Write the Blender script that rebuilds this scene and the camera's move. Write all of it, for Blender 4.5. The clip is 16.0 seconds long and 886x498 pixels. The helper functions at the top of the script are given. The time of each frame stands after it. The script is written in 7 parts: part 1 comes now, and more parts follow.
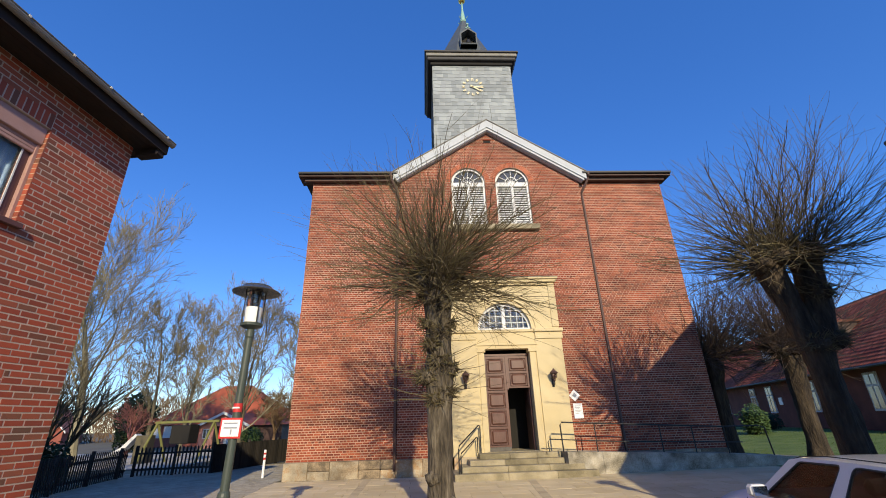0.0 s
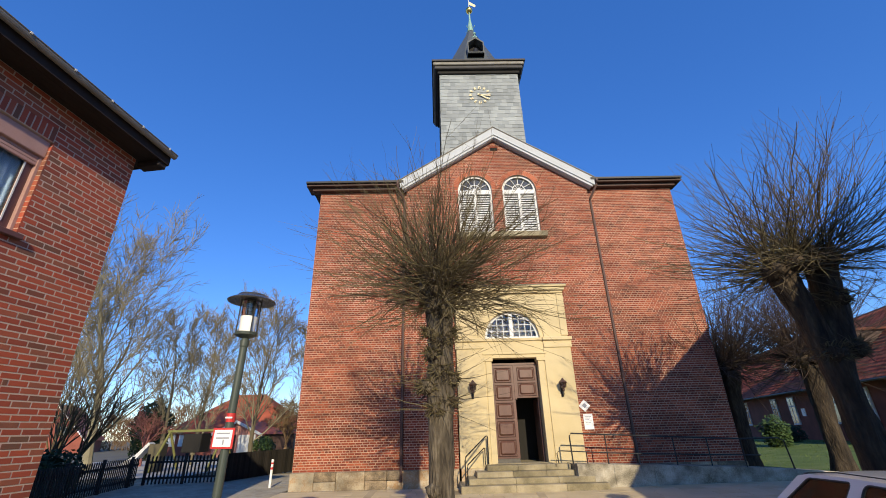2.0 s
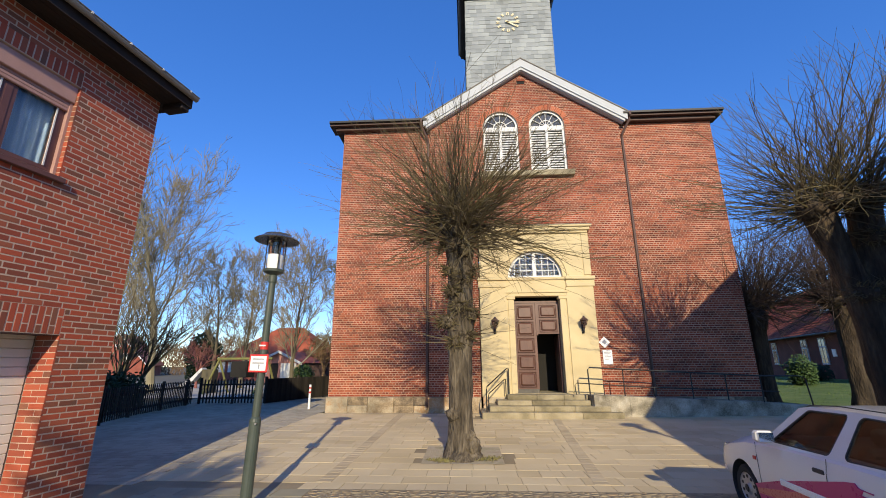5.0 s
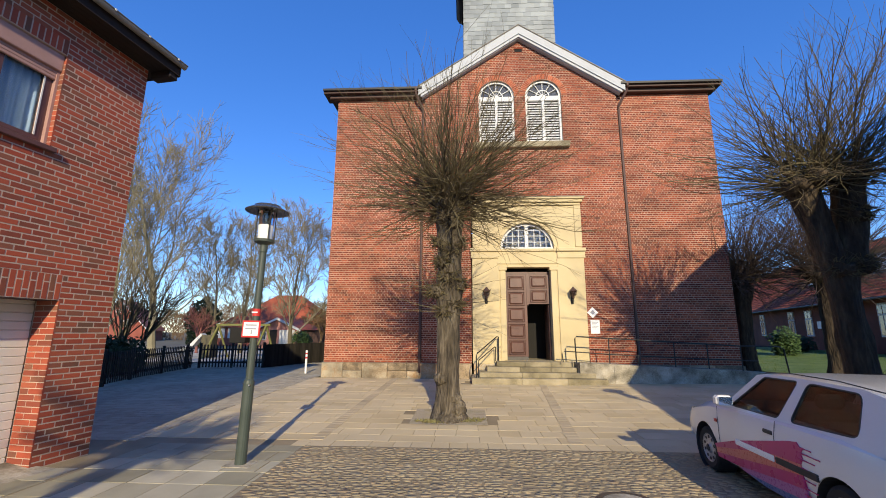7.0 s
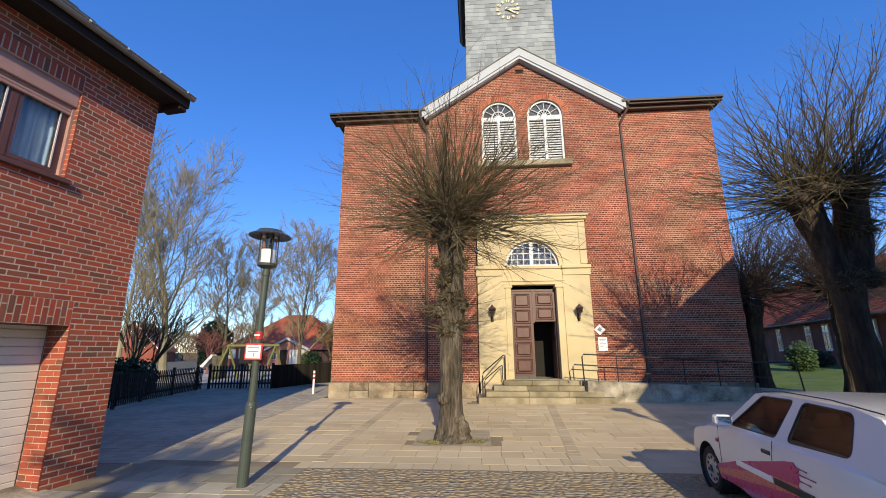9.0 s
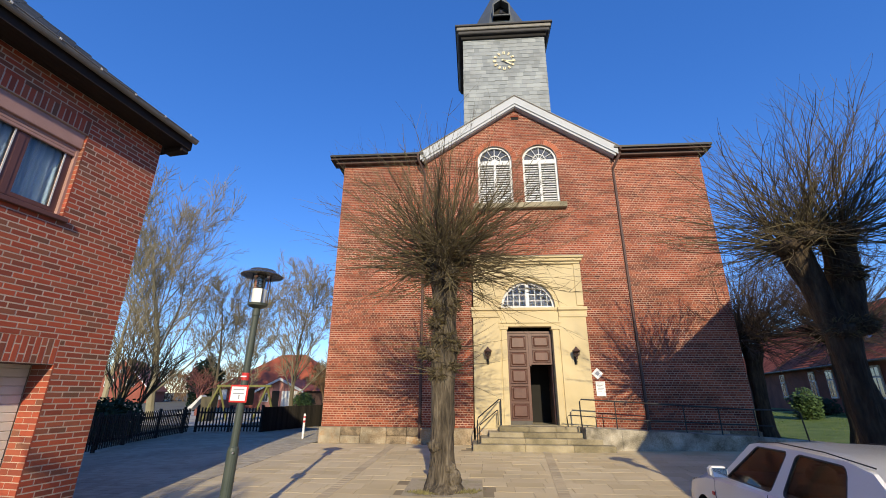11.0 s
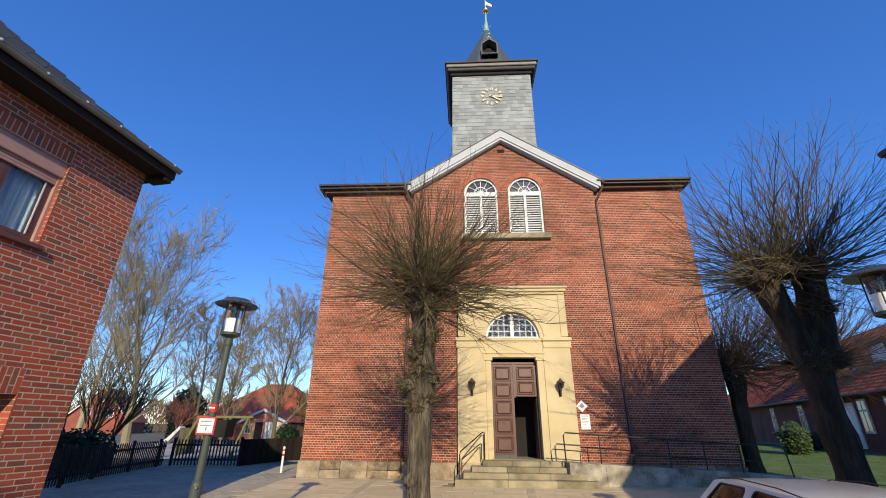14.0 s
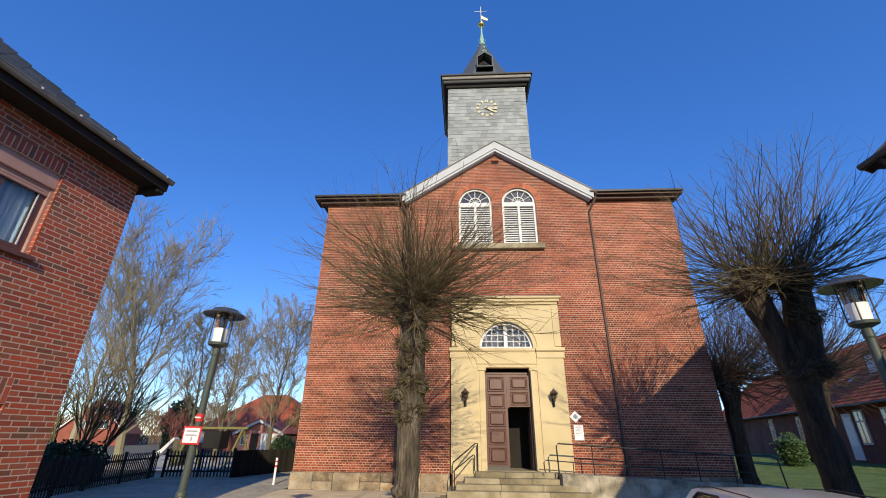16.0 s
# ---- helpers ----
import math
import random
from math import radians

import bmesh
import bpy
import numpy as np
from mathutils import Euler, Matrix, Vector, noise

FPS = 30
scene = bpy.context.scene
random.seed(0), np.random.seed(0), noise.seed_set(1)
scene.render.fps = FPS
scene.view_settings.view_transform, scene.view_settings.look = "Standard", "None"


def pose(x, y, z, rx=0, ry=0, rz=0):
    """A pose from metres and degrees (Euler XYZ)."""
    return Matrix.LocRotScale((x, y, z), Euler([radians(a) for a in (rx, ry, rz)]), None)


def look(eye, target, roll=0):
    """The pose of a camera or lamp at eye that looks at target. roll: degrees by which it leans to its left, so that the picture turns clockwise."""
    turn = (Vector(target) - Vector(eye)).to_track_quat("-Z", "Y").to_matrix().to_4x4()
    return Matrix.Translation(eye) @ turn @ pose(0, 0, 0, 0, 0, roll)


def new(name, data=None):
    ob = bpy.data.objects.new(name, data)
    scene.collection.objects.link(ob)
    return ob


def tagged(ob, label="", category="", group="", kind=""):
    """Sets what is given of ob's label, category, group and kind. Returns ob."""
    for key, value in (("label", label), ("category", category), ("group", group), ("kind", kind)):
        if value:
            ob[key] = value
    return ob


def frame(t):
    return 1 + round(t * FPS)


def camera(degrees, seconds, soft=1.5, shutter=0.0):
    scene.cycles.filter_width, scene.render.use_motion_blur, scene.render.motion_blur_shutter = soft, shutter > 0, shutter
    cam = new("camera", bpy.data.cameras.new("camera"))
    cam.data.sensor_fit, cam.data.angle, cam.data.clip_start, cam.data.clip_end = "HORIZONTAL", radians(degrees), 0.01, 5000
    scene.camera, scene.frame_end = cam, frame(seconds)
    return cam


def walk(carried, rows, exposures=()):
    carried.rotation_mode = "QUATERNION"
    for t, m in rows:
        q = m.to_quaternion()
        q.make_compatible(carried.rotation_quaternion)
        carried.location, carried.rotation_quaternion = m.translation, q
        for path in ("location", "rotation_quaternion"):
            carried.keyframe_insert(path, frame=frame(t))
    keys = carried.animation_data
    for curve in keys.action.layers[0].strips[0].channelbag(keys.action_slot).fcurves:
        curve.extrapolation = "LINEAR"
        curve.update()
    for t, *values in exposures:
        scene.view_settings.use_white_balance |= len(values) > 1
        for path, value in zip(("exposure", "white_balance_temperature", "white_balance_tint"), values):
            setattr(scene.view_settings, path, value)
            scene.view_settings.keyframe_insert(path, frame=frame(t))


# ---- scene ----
cam = camera(92.8, 16.0, soft=0.95)
PATH = [
    (0, (0.062, 0.171, 1.907), (0.157, 2.02, 2.663), -1.8),
    (0.5, (0.154, 0.171, 1.906), (0.243, 2.015, 2.676), -1.9),
    (1, (0.215, 0.168, 1.912), (0.293, 2.007, 2.696), -1.9),
    (1.5, (0.226, 0.215, 1.907), (0.291, 2.048, 2.704), -1.8),
    (2, (0.337, 0.236, 1.917), (0.37, 2.071, 2.711), -1.5),
    (2.5, (0.471, 0.238, 1.916), (0.465, 2.08, 2.694), -1.0),
    (3, (0.528, 0.233, 1.911), (0.489, 2.088, 2.657), -0.7),
    (3.5, (0.547, 0.222, 1.908), (0.478, 2.094, 2.607), -0.6),
    (4, (0.543, 0.201, 1.897), (0.45, 2.093, 2.539), -0.5),
    (4.5, (0.521, 0.178, 1.884), (0.415, 2.089, 2.467), -0.4),
    (6.8, (0.711, -0.042, 1.86), (0.614, 1.915, 2.258), 0.3),
    (7, (0.74, -0.051, 1.862), (0.638, 1.907, 2.252), 0.3),
    (7.5, (0.779, -0.097, 1.873), (0.668, 1.863, 2.255), 0.1),
    (8, (0.771, -0.155, 1.882), (0.653, 1.802, 2.275), -0.1),
    (8.5, (0.827, -0.175, 1.897), (0.696, 1.776, 2.318), -0.3),
    (9, (0.945, -0.173, 1.903), (0.797, 1.765, 2.372), -0.3),
    (9.5, (1.026, -0.18, 1.915), (0.869, 1.743, 2.44), -0.1),
    (12, (1.16, -0.236, 1.924), (1.033, 1.634, 2.623), 0.7),
    (12.5, (1.306, -0.236, 1.918), (1.181, 1.626, 2.636), 0.9),
    (13, (1.418, -0.267, 1.92), (1.297, 1.589, 2.655), 0.9),
    (13.5, (1.428, -0.295, 1.924), (1.315, 1.554, 2.679), 0.8),
    (14, (1.399, -0.336, 1.938), (1.293, 1.506, 2.711), 0.6),
    (14.5, (1.403, -0.374, 1.943), (1.299, 1.461, 2.731), 0.5),
    (15, (1.499, -0.397, 1.935), (1.39, 1.432, 2.736), 0.5),
    (15.5, (1.591, -0.41, 1.921), (1.481, 1.414, 2.733), 0.6),
    (16, (1.634, -0.427, 1.913), (1.531, 1.397, 2.729), 0.6),
]
EXPOSURES = [(0, 0.03), (3, 0.03), (4.5, 0.09), (7, 0.12), (9.5, 0.1), (12, 0.03), (16, 0.0)]
walk(cam, [(t, look(eye, target, roll)) for t, eye, target, roll in PATH], EXPOSURES)

# ---- world, sun, exposure ----
SUN_TO = Vector((0.138, -0.915, 0.378)).normalized()
world = bpy.data.worlds.new("world")
scene.world = world
world.use_nodes = True
_wn = world.node_tree
_sky = _wn.nodes.new("ShaderNodeTexSky")
_sky.sky_type = "NISHITA"
_sky.sun_disc = False
_sky.sun_elevation = math.asin(SUN_TO.z)
_sky.sun_rotation = math.atan2(SUN_TO.x, SUN_TO.y)
_sky.altitude = 40
_sky.air_density = 1.0
_sky.dust_density = 0.0
_sky.ozone_density = 4.5
_sat = _wn.nodes.new("ShaderNodeHueSaturation")
_sat.inputs["Saturation"].default_value = 1.19
_sat.inputs["Hue"].default_value = 0.513
_wn.links.new(_sky.outputs[0], _sat.inputs["Color"])
_haze = _wn.nodes.new("ShaderNodeMix")
_haze.data_type = "RGBA"
_haze.inputs[0].default_value = 0.35
_haze.inputs[7].default_value = (0.175, 0.77, 2.65, 1)
_wn.links.new(_sat.outputs[0], _haze.inputs[6])
_wn.links.new(_haze.outputs[2], _wn.nodes["Background"].inputs[0])
_wn.nodes["Background"].inputs[1].default_value = 0.235
sun = new("sun", bpy.data.lights.new("sun", "SUN"))
sun.data.energy = 5.0
sun.data.angle = radians(0.55)
sun.data.color = (1.0, 0.85, 0.585)
sun.matrix_world = look(SUN_TO * 60, (0, 0, 0))


# ---- materials ----
def material(name, colors, rough=0.8, scale=3.0, fine=40.0, bump=0.15, dist=0.01, metal=0.0, pieces=0.0, stretch=(1, 1, 1), stain=0.0, stain_scale=0.7, spec=0.4, bands=0.0):
    """A worn surface: colours mixed by coarse and fine noise, each piece a little apart, with fine relief."""
    m = bpy.data.materials.new(name)
    m.use_nodes = True
    n, l = m.node_tree.nodes, m.node_tree.links
    b = n["Principled BSDF"]
    geo = n.new("ShaderNodeNewGeometry")
    mp = n.new("ShaderNodeMapping")
    mp.inputs["Scale"].default_value = stretch
    l.new(geo.outputs["Position"], mp.inputs["Vector"])

    def noise_tex(sc, detail):
        t = n.new("ShaderNodeTexNoise")
        t.inputs["Scale"].default_value, t.inputs["Detail"].default_value = sc, detail
        l.new(mp.outputs[0], t.inputs["Vector"])
        return t.outputs["Fac"]

    def calc(op, a, c):
        k = n.new("ShaderNodeMath")
        k.operation = op
        for s, v in zip(k.inputs, (a, c)):
            if isinstance(v, (int, float)):
                s.default_value = v
            else:
                l.new(v, s)
        return k.outputs[0]
    coarse, small = noise_tex(scale, 5), noise_tex(fine, 4)
    if pieces > 0:
        oi = n.new("ShaderNodeObjectInfo")
        r = calc("FRACT", calc("ADD", geo.outputs["Random Per Island"], oi.outputs["Random"]), 0)
        f = calc("ADD", calc("MULTIPLY", r, pieces), calc("MULTIPLY", calc("ADD", calc("MULTIPLY", coarse, 0.6), calc("MULTIPLY", small, 0.4)), 1 - pieces))
    else:
        f = calc("ADD", calc("MULTIPLY", coarse, 0.65), calc("MULTIPLY", small, 0.35))
    ramp = n.new("ShaderNodeValToRGB")
    lo, hi = (0.06, 0.94) if pieces > 0.5 else (0.32, 0.68)
    e = ramp.color_ramp.elements
    while len(e) < len(colors):
        e.new(0.5)
    for i, c in enumerate(colors):
        e[i].position = lo + (hi - lo) * i / max(1, len(colors) - 1)
        e[i].color = (*c, 1)
    l.new(f, ramp.inputs[0])
    out = ramp.outputs[0]
    if stain > 0:
        st = noise_tex(stain_scale, 6)
        mr = n.new("ShaderNodeMapRange")
        mr.inputs[1].default_value, mr.inputs[2].default_value = 0.42, 0.7
        mr.inputs[3].default_value, mr.inputs[4].default_value = 1.0, 1.0 - stain
        l.new(st, mr.inputs[0])
        mix = n.new("ShaderNodeMix")
        mix.data_type, mix.blend_type = "RGBA", "MULTIPLY"
        mix.inputs[0].default_value = 1.0
        l.new(out, mix.inputs[6])
        l.new(mr.outputs[0], mix.inputs[7])
        out = mix.outputs[2]
    if bands > 0:
        m2 = n.new("ShaderNodeMapping")
        m2.inputs["Scale"].default_value = (0.55, 0.55, 3.6)
        l.new(geo.outputs["Position"], m2.inputs["Vector"])
        bt = n.new("ShaderNodeTexNoise")
        bt.inputs["Scale"].default_value, bt.inputs["Detail"].default_value = 1.0, 5
        l.new(m2.outputs[0], bt.inputs["Vector"])
        br = n.new("ShaderNodeMapRange")
        br.inputs[1].default_value, br.inputs[2].default_value = 0.46, 0.62
        br.inputs[3].default_value, br.inputs[4].default_value = 1.0, 1.0 - bands
        l.new(bt.outputs["Fac"], br.inputs[0])
        mx = n.new("ShaderNodeMix")
        mx.data_type, mx.blend_type = "RGBA", "MULTIPLY"
        mx.inputs[0].default_value = 1.0
        l.new(out, mx.inputs[6])
        l.new(br.outputs[0], mx.inputs[7])
        out = mx.outputs[2]
    l.new(out, b.inputs["Base Color"])
    b.inputs["Metallic"].default_value = metal
    b.inputs["Specular IOR Level"].default_value = spec
    rr = n.new("ShaderNodeMapRange")
    rr.inputs[3].default_value, rr.inputs[4].default_value = max(0.02, rough - 0.12), min(1, rough + 0.1)
    l.new(small, rr.inputs[0])
    l.new(rr.outputs[0], b.inputs["Roughness"])
    if bump > 0:
        bp = n.new("ShaderNodeBump")
        bp.inputs["Strength"].default_value, bp.inputs["Distance"].default_value = bump, dist
        l.new(calc("ADD", small, calc("MULTIPLY", coarse, 0.5)), bp.inputs["Height"])
        l.new(bp.outputs[0], b.inputs["Normal"])
    return m


def glass(name, tint, rough=0.03):
    m = bpy.data.materials.new(name)
    m.use_nodes = True
    b = m.node_tree.nodes["Principled BSDF"]
    b.inputs["Base Color"].default_value = (*tint, 1)
    b.inputs["Roughness"].default_value = rough
    b.inputs["Transmission Weight"].default_value = 1.0
    b.inputs["IOR"].default_value = 1.5
    return m


M_BRICK_CHURCH = material("church_brick", [(0.115, 0.032, 0.021), (0.19, 0.040, 0.021), (0.26, 0.050, 0.023), (0.30, 0.062, 0.027), (0.37, 0.088, 0.037), (0.23, 0.053, 0.027)], 0.88, 0.9, 30, 0.3, 0.006, pieces=0.68, stain=0.3, stain_scale=0.5, bands=0.4)
M_MORTAR_CHURCH = material("lime_mortar", [(0.40, 0.245, 0.17), (0.57, 0.38, 0.28)], 0.95, 2, 60, 0.3, 0.004, stain=0.4, stain_scale=0.8, bands=0.25)
M_BRICK_HOUSE = material("house_brick", [(0.12, 0.083, 0.055), (0.23, 0.057, 0.035), (0.335, 0.067, 0.036), (0.40, 0.083, 0.042), (0.315, 0.09, 0.05), (0.165, 0.082, 0.054)], 0.75, 6, 55, 0.25, 0.004, pieces=0.75)
M_MORTAR_HOUSE = material("house_mortar", [(0.43, 0.33, 0.265), (0.55, 0.43, 0.35)], 0.95, 4, 80, 0.3, 0.003)
M_STONE = material("sandstone", [(0.17, 0.13, 0.085), (0.36, 0.27, 0.17), (0.50, 0.43, 0.31), (0.42, 0.26, 0.13)], 0.9, 3.0, 22, 0.6, 0.03, pieces=0.35, stain=0.6, stain_scale=1.2)
M_RAMP = material("ramp_stone", [(0.17, 0.145, 0.095), (0.40, 0.355, 0.27), (0.58, 0.53, 0.44)], 0.9, 2.5, 25, 0.4, 0.015, stain=0.7, stain_scale=1.5)
M_STEP = material("step_stone", [(0.20, 0.17, 0.10), (0.33, 0.28, 0.18), (0.42, 0.36, 0.25)], 0.9, 2.2, 30, 0.3, 0.01, stain=0.4, stain_scale=1.8, pieces=0.2)
M_PLASTER = material("yellow_plaster", [(0.56, 0.455, 0.255), (0.63, 0.52, 0.31)], 0.9, 1.0, 45, 0.12, 0.004, stain=0.15, stain_scale=0.8)
M_SLATE = material("slate", [(0.17, 0.192, 0.20), (0.25, 0.277, 0.285), (0.33, 0.357, 0.36), (0.20, 0.222, 0.23)], 0.6, 2.0, 40, 0.2, 0.004, pieces=0.7, spec=0.5, stain=0.25)
M_ARCH = material("arch_brick", [(0.20, 0.05, 0.028), (0.33, 0.075, 0.034), (0.45, 0.115, 0.05), (0.52, 0.155, 0.075)], 0.88, 0.9, 30, 0.3, 0.006, pieces=0.7, stain=0.3)
M_SLATE_DARK = material("spire_slate", [(0.05, 0.058, 0.062), (0.09, 0.10, 0.105)], 0.55, 2.0, 40, 0.2, 0.004, pieces=0.6)
M_WHITE = material("white_paint", [(0.58, 0.58, 0.57), (0.68, 0.68, 0.67)], 0.55, 2, 60, 0.06, 0.002)
M_BARGE = material("barge_paint", [(0.42, 0.44, 0.46), (0.54, 0.56, 0.58)], 0.7, 1.5, 40, 0.1, 0.004, stain=0.2, stain_scale=1.5)
M_BROWN = material("brown_paint", [(0.05, 0.026, 0.021), (0.085, 0.043, 0.034)], 0.6, 2, 50, 0.1, 0.003)
M_DOOR = material("door_wood", [(0.085, 0.038, 0.03), (0.15, 0.072, 0.055)], 0.42, 3, 60, 0.15, 0.003, stretch=(1, 1, 0.15))
# Near-black that stands in for shade inside openings and under the tower cornice.
M_DARK = material("deep_shade", [(0.012, 0.011, 0.010), (0.02, 0.018, 0.016)], 0.9, 2, 20, 0.0)
M_GUTTER = material("zinc_gutter", [(0.06, 0.055, 0.05), (0.11, 0.10, 0.09)], 0.5, 4, 50, 0.1, 0.002, metal=0.5)
M_SPOUT = material("painted_spout", [(0.075, 0.042, 0.034), (0.12, 0.068, 0.053)], 0.5, 4, 50, 0.05, 0.002)
M_IRON = material("black_iron", [(0.012, 0.012, 0.013), (0.03, 0.03, 0.03)], 0.5, 8, 90, 0.1, 0.002)
M_ROOF_DARK = material("dark_roof", [(0.035, 0.034, 0.036), (0.07, 0.066, 0.066)], 0.7, 2, 30, 0.3, 0.01)
M_ROOF_RED = material("red_roof_tile", [(0.28, 0.065, 0.03), (0.42, 0.105, 0.048), (0.50, 0.15, 0.075)], 0.8, 1.2, 14, 0.5, 0.02, pieces=0.4, stain=0.3)
# Roof tile dulled: the shade on the parish roof is in its colour.
M_ROOF_SHADED = material("shaded_roof_tile", [(0.085, 0.03, 0.02), (0.15, 0.05, 0.03), (0.24, 0.08, 0.045)], 0.85, 0.8, 14, 0.5, 0.02, pieces=0.3, stain=0.4)
M_GOLD = material("gilding", [(0.85, 0.55, 0.13), (0.95, 0.67, 0.22)], 0.3, 6, 60, 0.05, 0.002, metal=1.0)
M_CREAM = material("gilded_paint", [(0.80, 0.66, 0.36), (0.90, 0.78, 0.5)], 0.4, 6, 60, 0.02, 0.002)
M_COPPER = material("green_copper", [(0.19, 0.36, 0.30), (0.34, 0.52, 0.44)], 0.7, 6, 40, 0.1, 0.003)
M_BARK = material("lime_bark", [(0.035, 0.027, 0.019), (0.115, 0.092, 0.064), (0.235, 0.195, 0.14)], 0.95, 6, 24, 1.0, 0.06, stretch=(1, 1, 0.2), stain=0.55, stain_scale=3.5)
# Lime bark darkened so its colour holds the shade on the right-hand trunks.
M_BARK_SHADED = material("shaded_bark", [(0.020, 0.013, 0.008), (0.055, 0.039, 0.024), (0.105, 0.077, 0.047)], 0.95, 6, 24, 1.0, 0.05, stretch=(1, 1, 0.2), stain=0.4, stain_scale=3.5)
M_TWIG = material("twig_bark", [(0.045, 0.033, 0.021), (0.105, 0.08, 0.042), (0.18, 0.155, 0.068)], 0.85, 3, 40, 0.1, 0.002, pieces=0.6)
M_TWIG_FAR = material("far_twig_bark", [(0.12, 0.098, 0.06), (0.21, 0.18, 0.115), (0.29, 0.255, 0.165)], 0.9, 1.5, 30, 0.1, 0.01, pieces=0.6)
M_ROOF_HOUSE = material("grey_concrete_tile", [(0.20, 0.21, 0.225), (0.29, 0.30, 0.315)], 0.42, 2, 30, 0.3, 0.01, pieces=0.3)
M_TWIG_RED = material("red_twig_bark", [(0.05, 0.035, 0.028), (0.10, 0.068, 0.052)], 0.85, 3, 40, 0.1, 0.002, pieces=0.6)
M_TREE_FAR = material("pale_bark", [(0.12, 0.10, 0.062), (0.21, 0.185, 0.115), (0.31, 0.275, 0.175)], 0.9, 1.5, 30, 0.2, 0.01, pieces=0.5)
M_HEDGE = material("brown_twigs", [(0.12, 0.075, 0.04), (0.22, 0.14, 0.075)], 0.9, 1.5, 30, 0.2, 0.01, pieces=0.6)
M_LEAF = material("evergreen_leaf", [(0.03, 0.06, 0.015), (0.055, 0.10, 0.025), (0.08, 0.13, 0.04)], 0.6, 3, 40, 0.0, pieces=0.7)
M_LAWN = material("lawn", [(0.06, 0.105, 0.02), (0.10, 0.16, 0.035), (0.15, 0.19, 0.06)], 0.95, 1.5, 30, 0.6, 0.03)
M_PAVER = material("sand_paver", [(0.55, 0.445, 0.265), (0.60, 0.49, 0.30), (0.64, 0.53, 0.335), (0.59, 0.485, 0.305)], 0.85, 0.8, 50, 0.12, 0.003, pieces=0.45, stain=0.18, stain_scale=0.5)
M_PAVER_GREY = material("grey_paver", [(0.33, 0.285, 0.20), (0.41, 0.36, 0.26), (0.46, 0.41, 0.305)], 0.85, 1.0, 50, 0.12, 0.003, pieces=0.55, stain=0.25)
M_BAND = material("band_paver", [(0.43, 0.345, 0.22), (0.50, 0.41, 0.27), (0.56, 0.47, 0.31)], 0.85, 1.0, 50, 0.12, 0.003, pieces=0.55, stain=0.25)
M_SLAB = material("concrete_slab", [(0.27, 0.25, 0.17), (0.40, 0.365, 0.255), (0.60, 0.55, 0.41)], 0.9, 1.2, 60, 0.15, 0.003, pieces=0.6, stain=0.35, stain_scale=0.9)
M_JOINT = material("sandy_joint", [(0.21, 0.17, 0.105), (0.32, 0.26, 0.165)], 0.95, 1.5, 60, 0.4, 0.006)
M_COBBLE = material("cobble", [(0.26, 0.205, 0.12), (0.34, 0.27, 0.16), (0.42, 0.335, 0.195), (0.34, 0.285, 0.185), (0.41, 0.30, 0.17), (0.31, 0.25, 0.15)], 0.85, 2.0, 45, 0.25, 0.006, pieces=0.6, stain=0.3)
M_GROUND = material("earth_ground", [(0.10, 0.085, 0.06), (0.15, 0.13, 0.085), (0.11, 0.12, 0.05)], 0.95, 0.15, 12, 0.4, 0.02)
M_TREE_PIT = material("gravel_soil", [(0.30, 0.25, 0.175), (0.44, 0.375, 0.27), (0.27, 0.25, 0.13)], 0.95, 4, 60, 0.6, 0.02)
M_MOSS = material("moss", [(0.15, 0.14, 0.05), (0.25, 0.22, 0.10)], 0.95, 8, 70, 0.6, 0.02)
M_LAMP_GREEN = material("lamp_green", [(0.045, 0.06, 0.05), (0.07, 0.085, 0.072)], 0.45, 3, 60, 0.05, 0.002)
M_LAMP_HAT = material("lamp_hat_aluminium", [(0.10, 0.095, 0.08), (0.17, 0.16, 0.135)], 0.28, 3, 60, 0.04, 0.002, metal=0.7)
M_OPAL = material("opal_plastic", [(0.82, 0.82, 0.80), (0.88, 0.88, 0.86)], 0.3, 3, 60, 0.0)
M_SIGN_RED = material("sign_red", [(0.50, 0.03, 0.03), (0.58, 0.05, 0.045)], 0.4, 3, 60, 0.0)
M_SIGN_WHITE = material("sign_white", [(0.78, 0.78, 0.78), (0.84, 0.84, 0.84)], 0.4, 3, 60, 0.0)
M_SIGN_GREY = material("sign_print", [(0.25, 0.26, 0.30), (0.32, 0.33, 0.37)], 0.5, 3, 60, 0.0)
M_FENCE = material("dark_fence_wood", [(0.014, 0.012, 0.009), (0.036, 0.030, 0.023)], 0.85, 4, 60, 0.2, 0.003, pieces=0.5, stretch=(1, 1, 0.2))
M_FENCE_TAN = material("weathered_fence_wood", [(0.10, 0.085, 0.05), (0.17, 0.14, 0.085)], 0.9, 4, 60, 0.2, 0.003, pieces=0.5, stretch=(1, 1, 0.2))
M_CAR = material("white_car_paint", [(0.745, 0.72, 0.675), (0.78, 0.755, 0.71)], 0.2, 2, 60, 0.0, spec=0.7)
M_TYRE = material("tyre_rubber", [(0.018, 0.018, 0.018), (0.03, 0.03, 0.03)], 0.85, 10, 80, 0.2, 0.002)
M_RIM = material("steel_rim", [(0.36, 0.36, 0.37), (0.48, 0.48, 0.49)], 0.4, 10, 80, 0.05, 0.002, metal=0.6)
M_PLASTIC = material("black_plastic", [(0.02, 0.02, 0.022), (0.04, 0.04, 0.042)], 0.6, 10, 80, 0.1, 0.001)
M_MAGENTA = material("magenta_film", [(0.40, 0.012, 0.12), (0.47, 0.02, 0.16)], 0.3, 2, 6, 0.0)
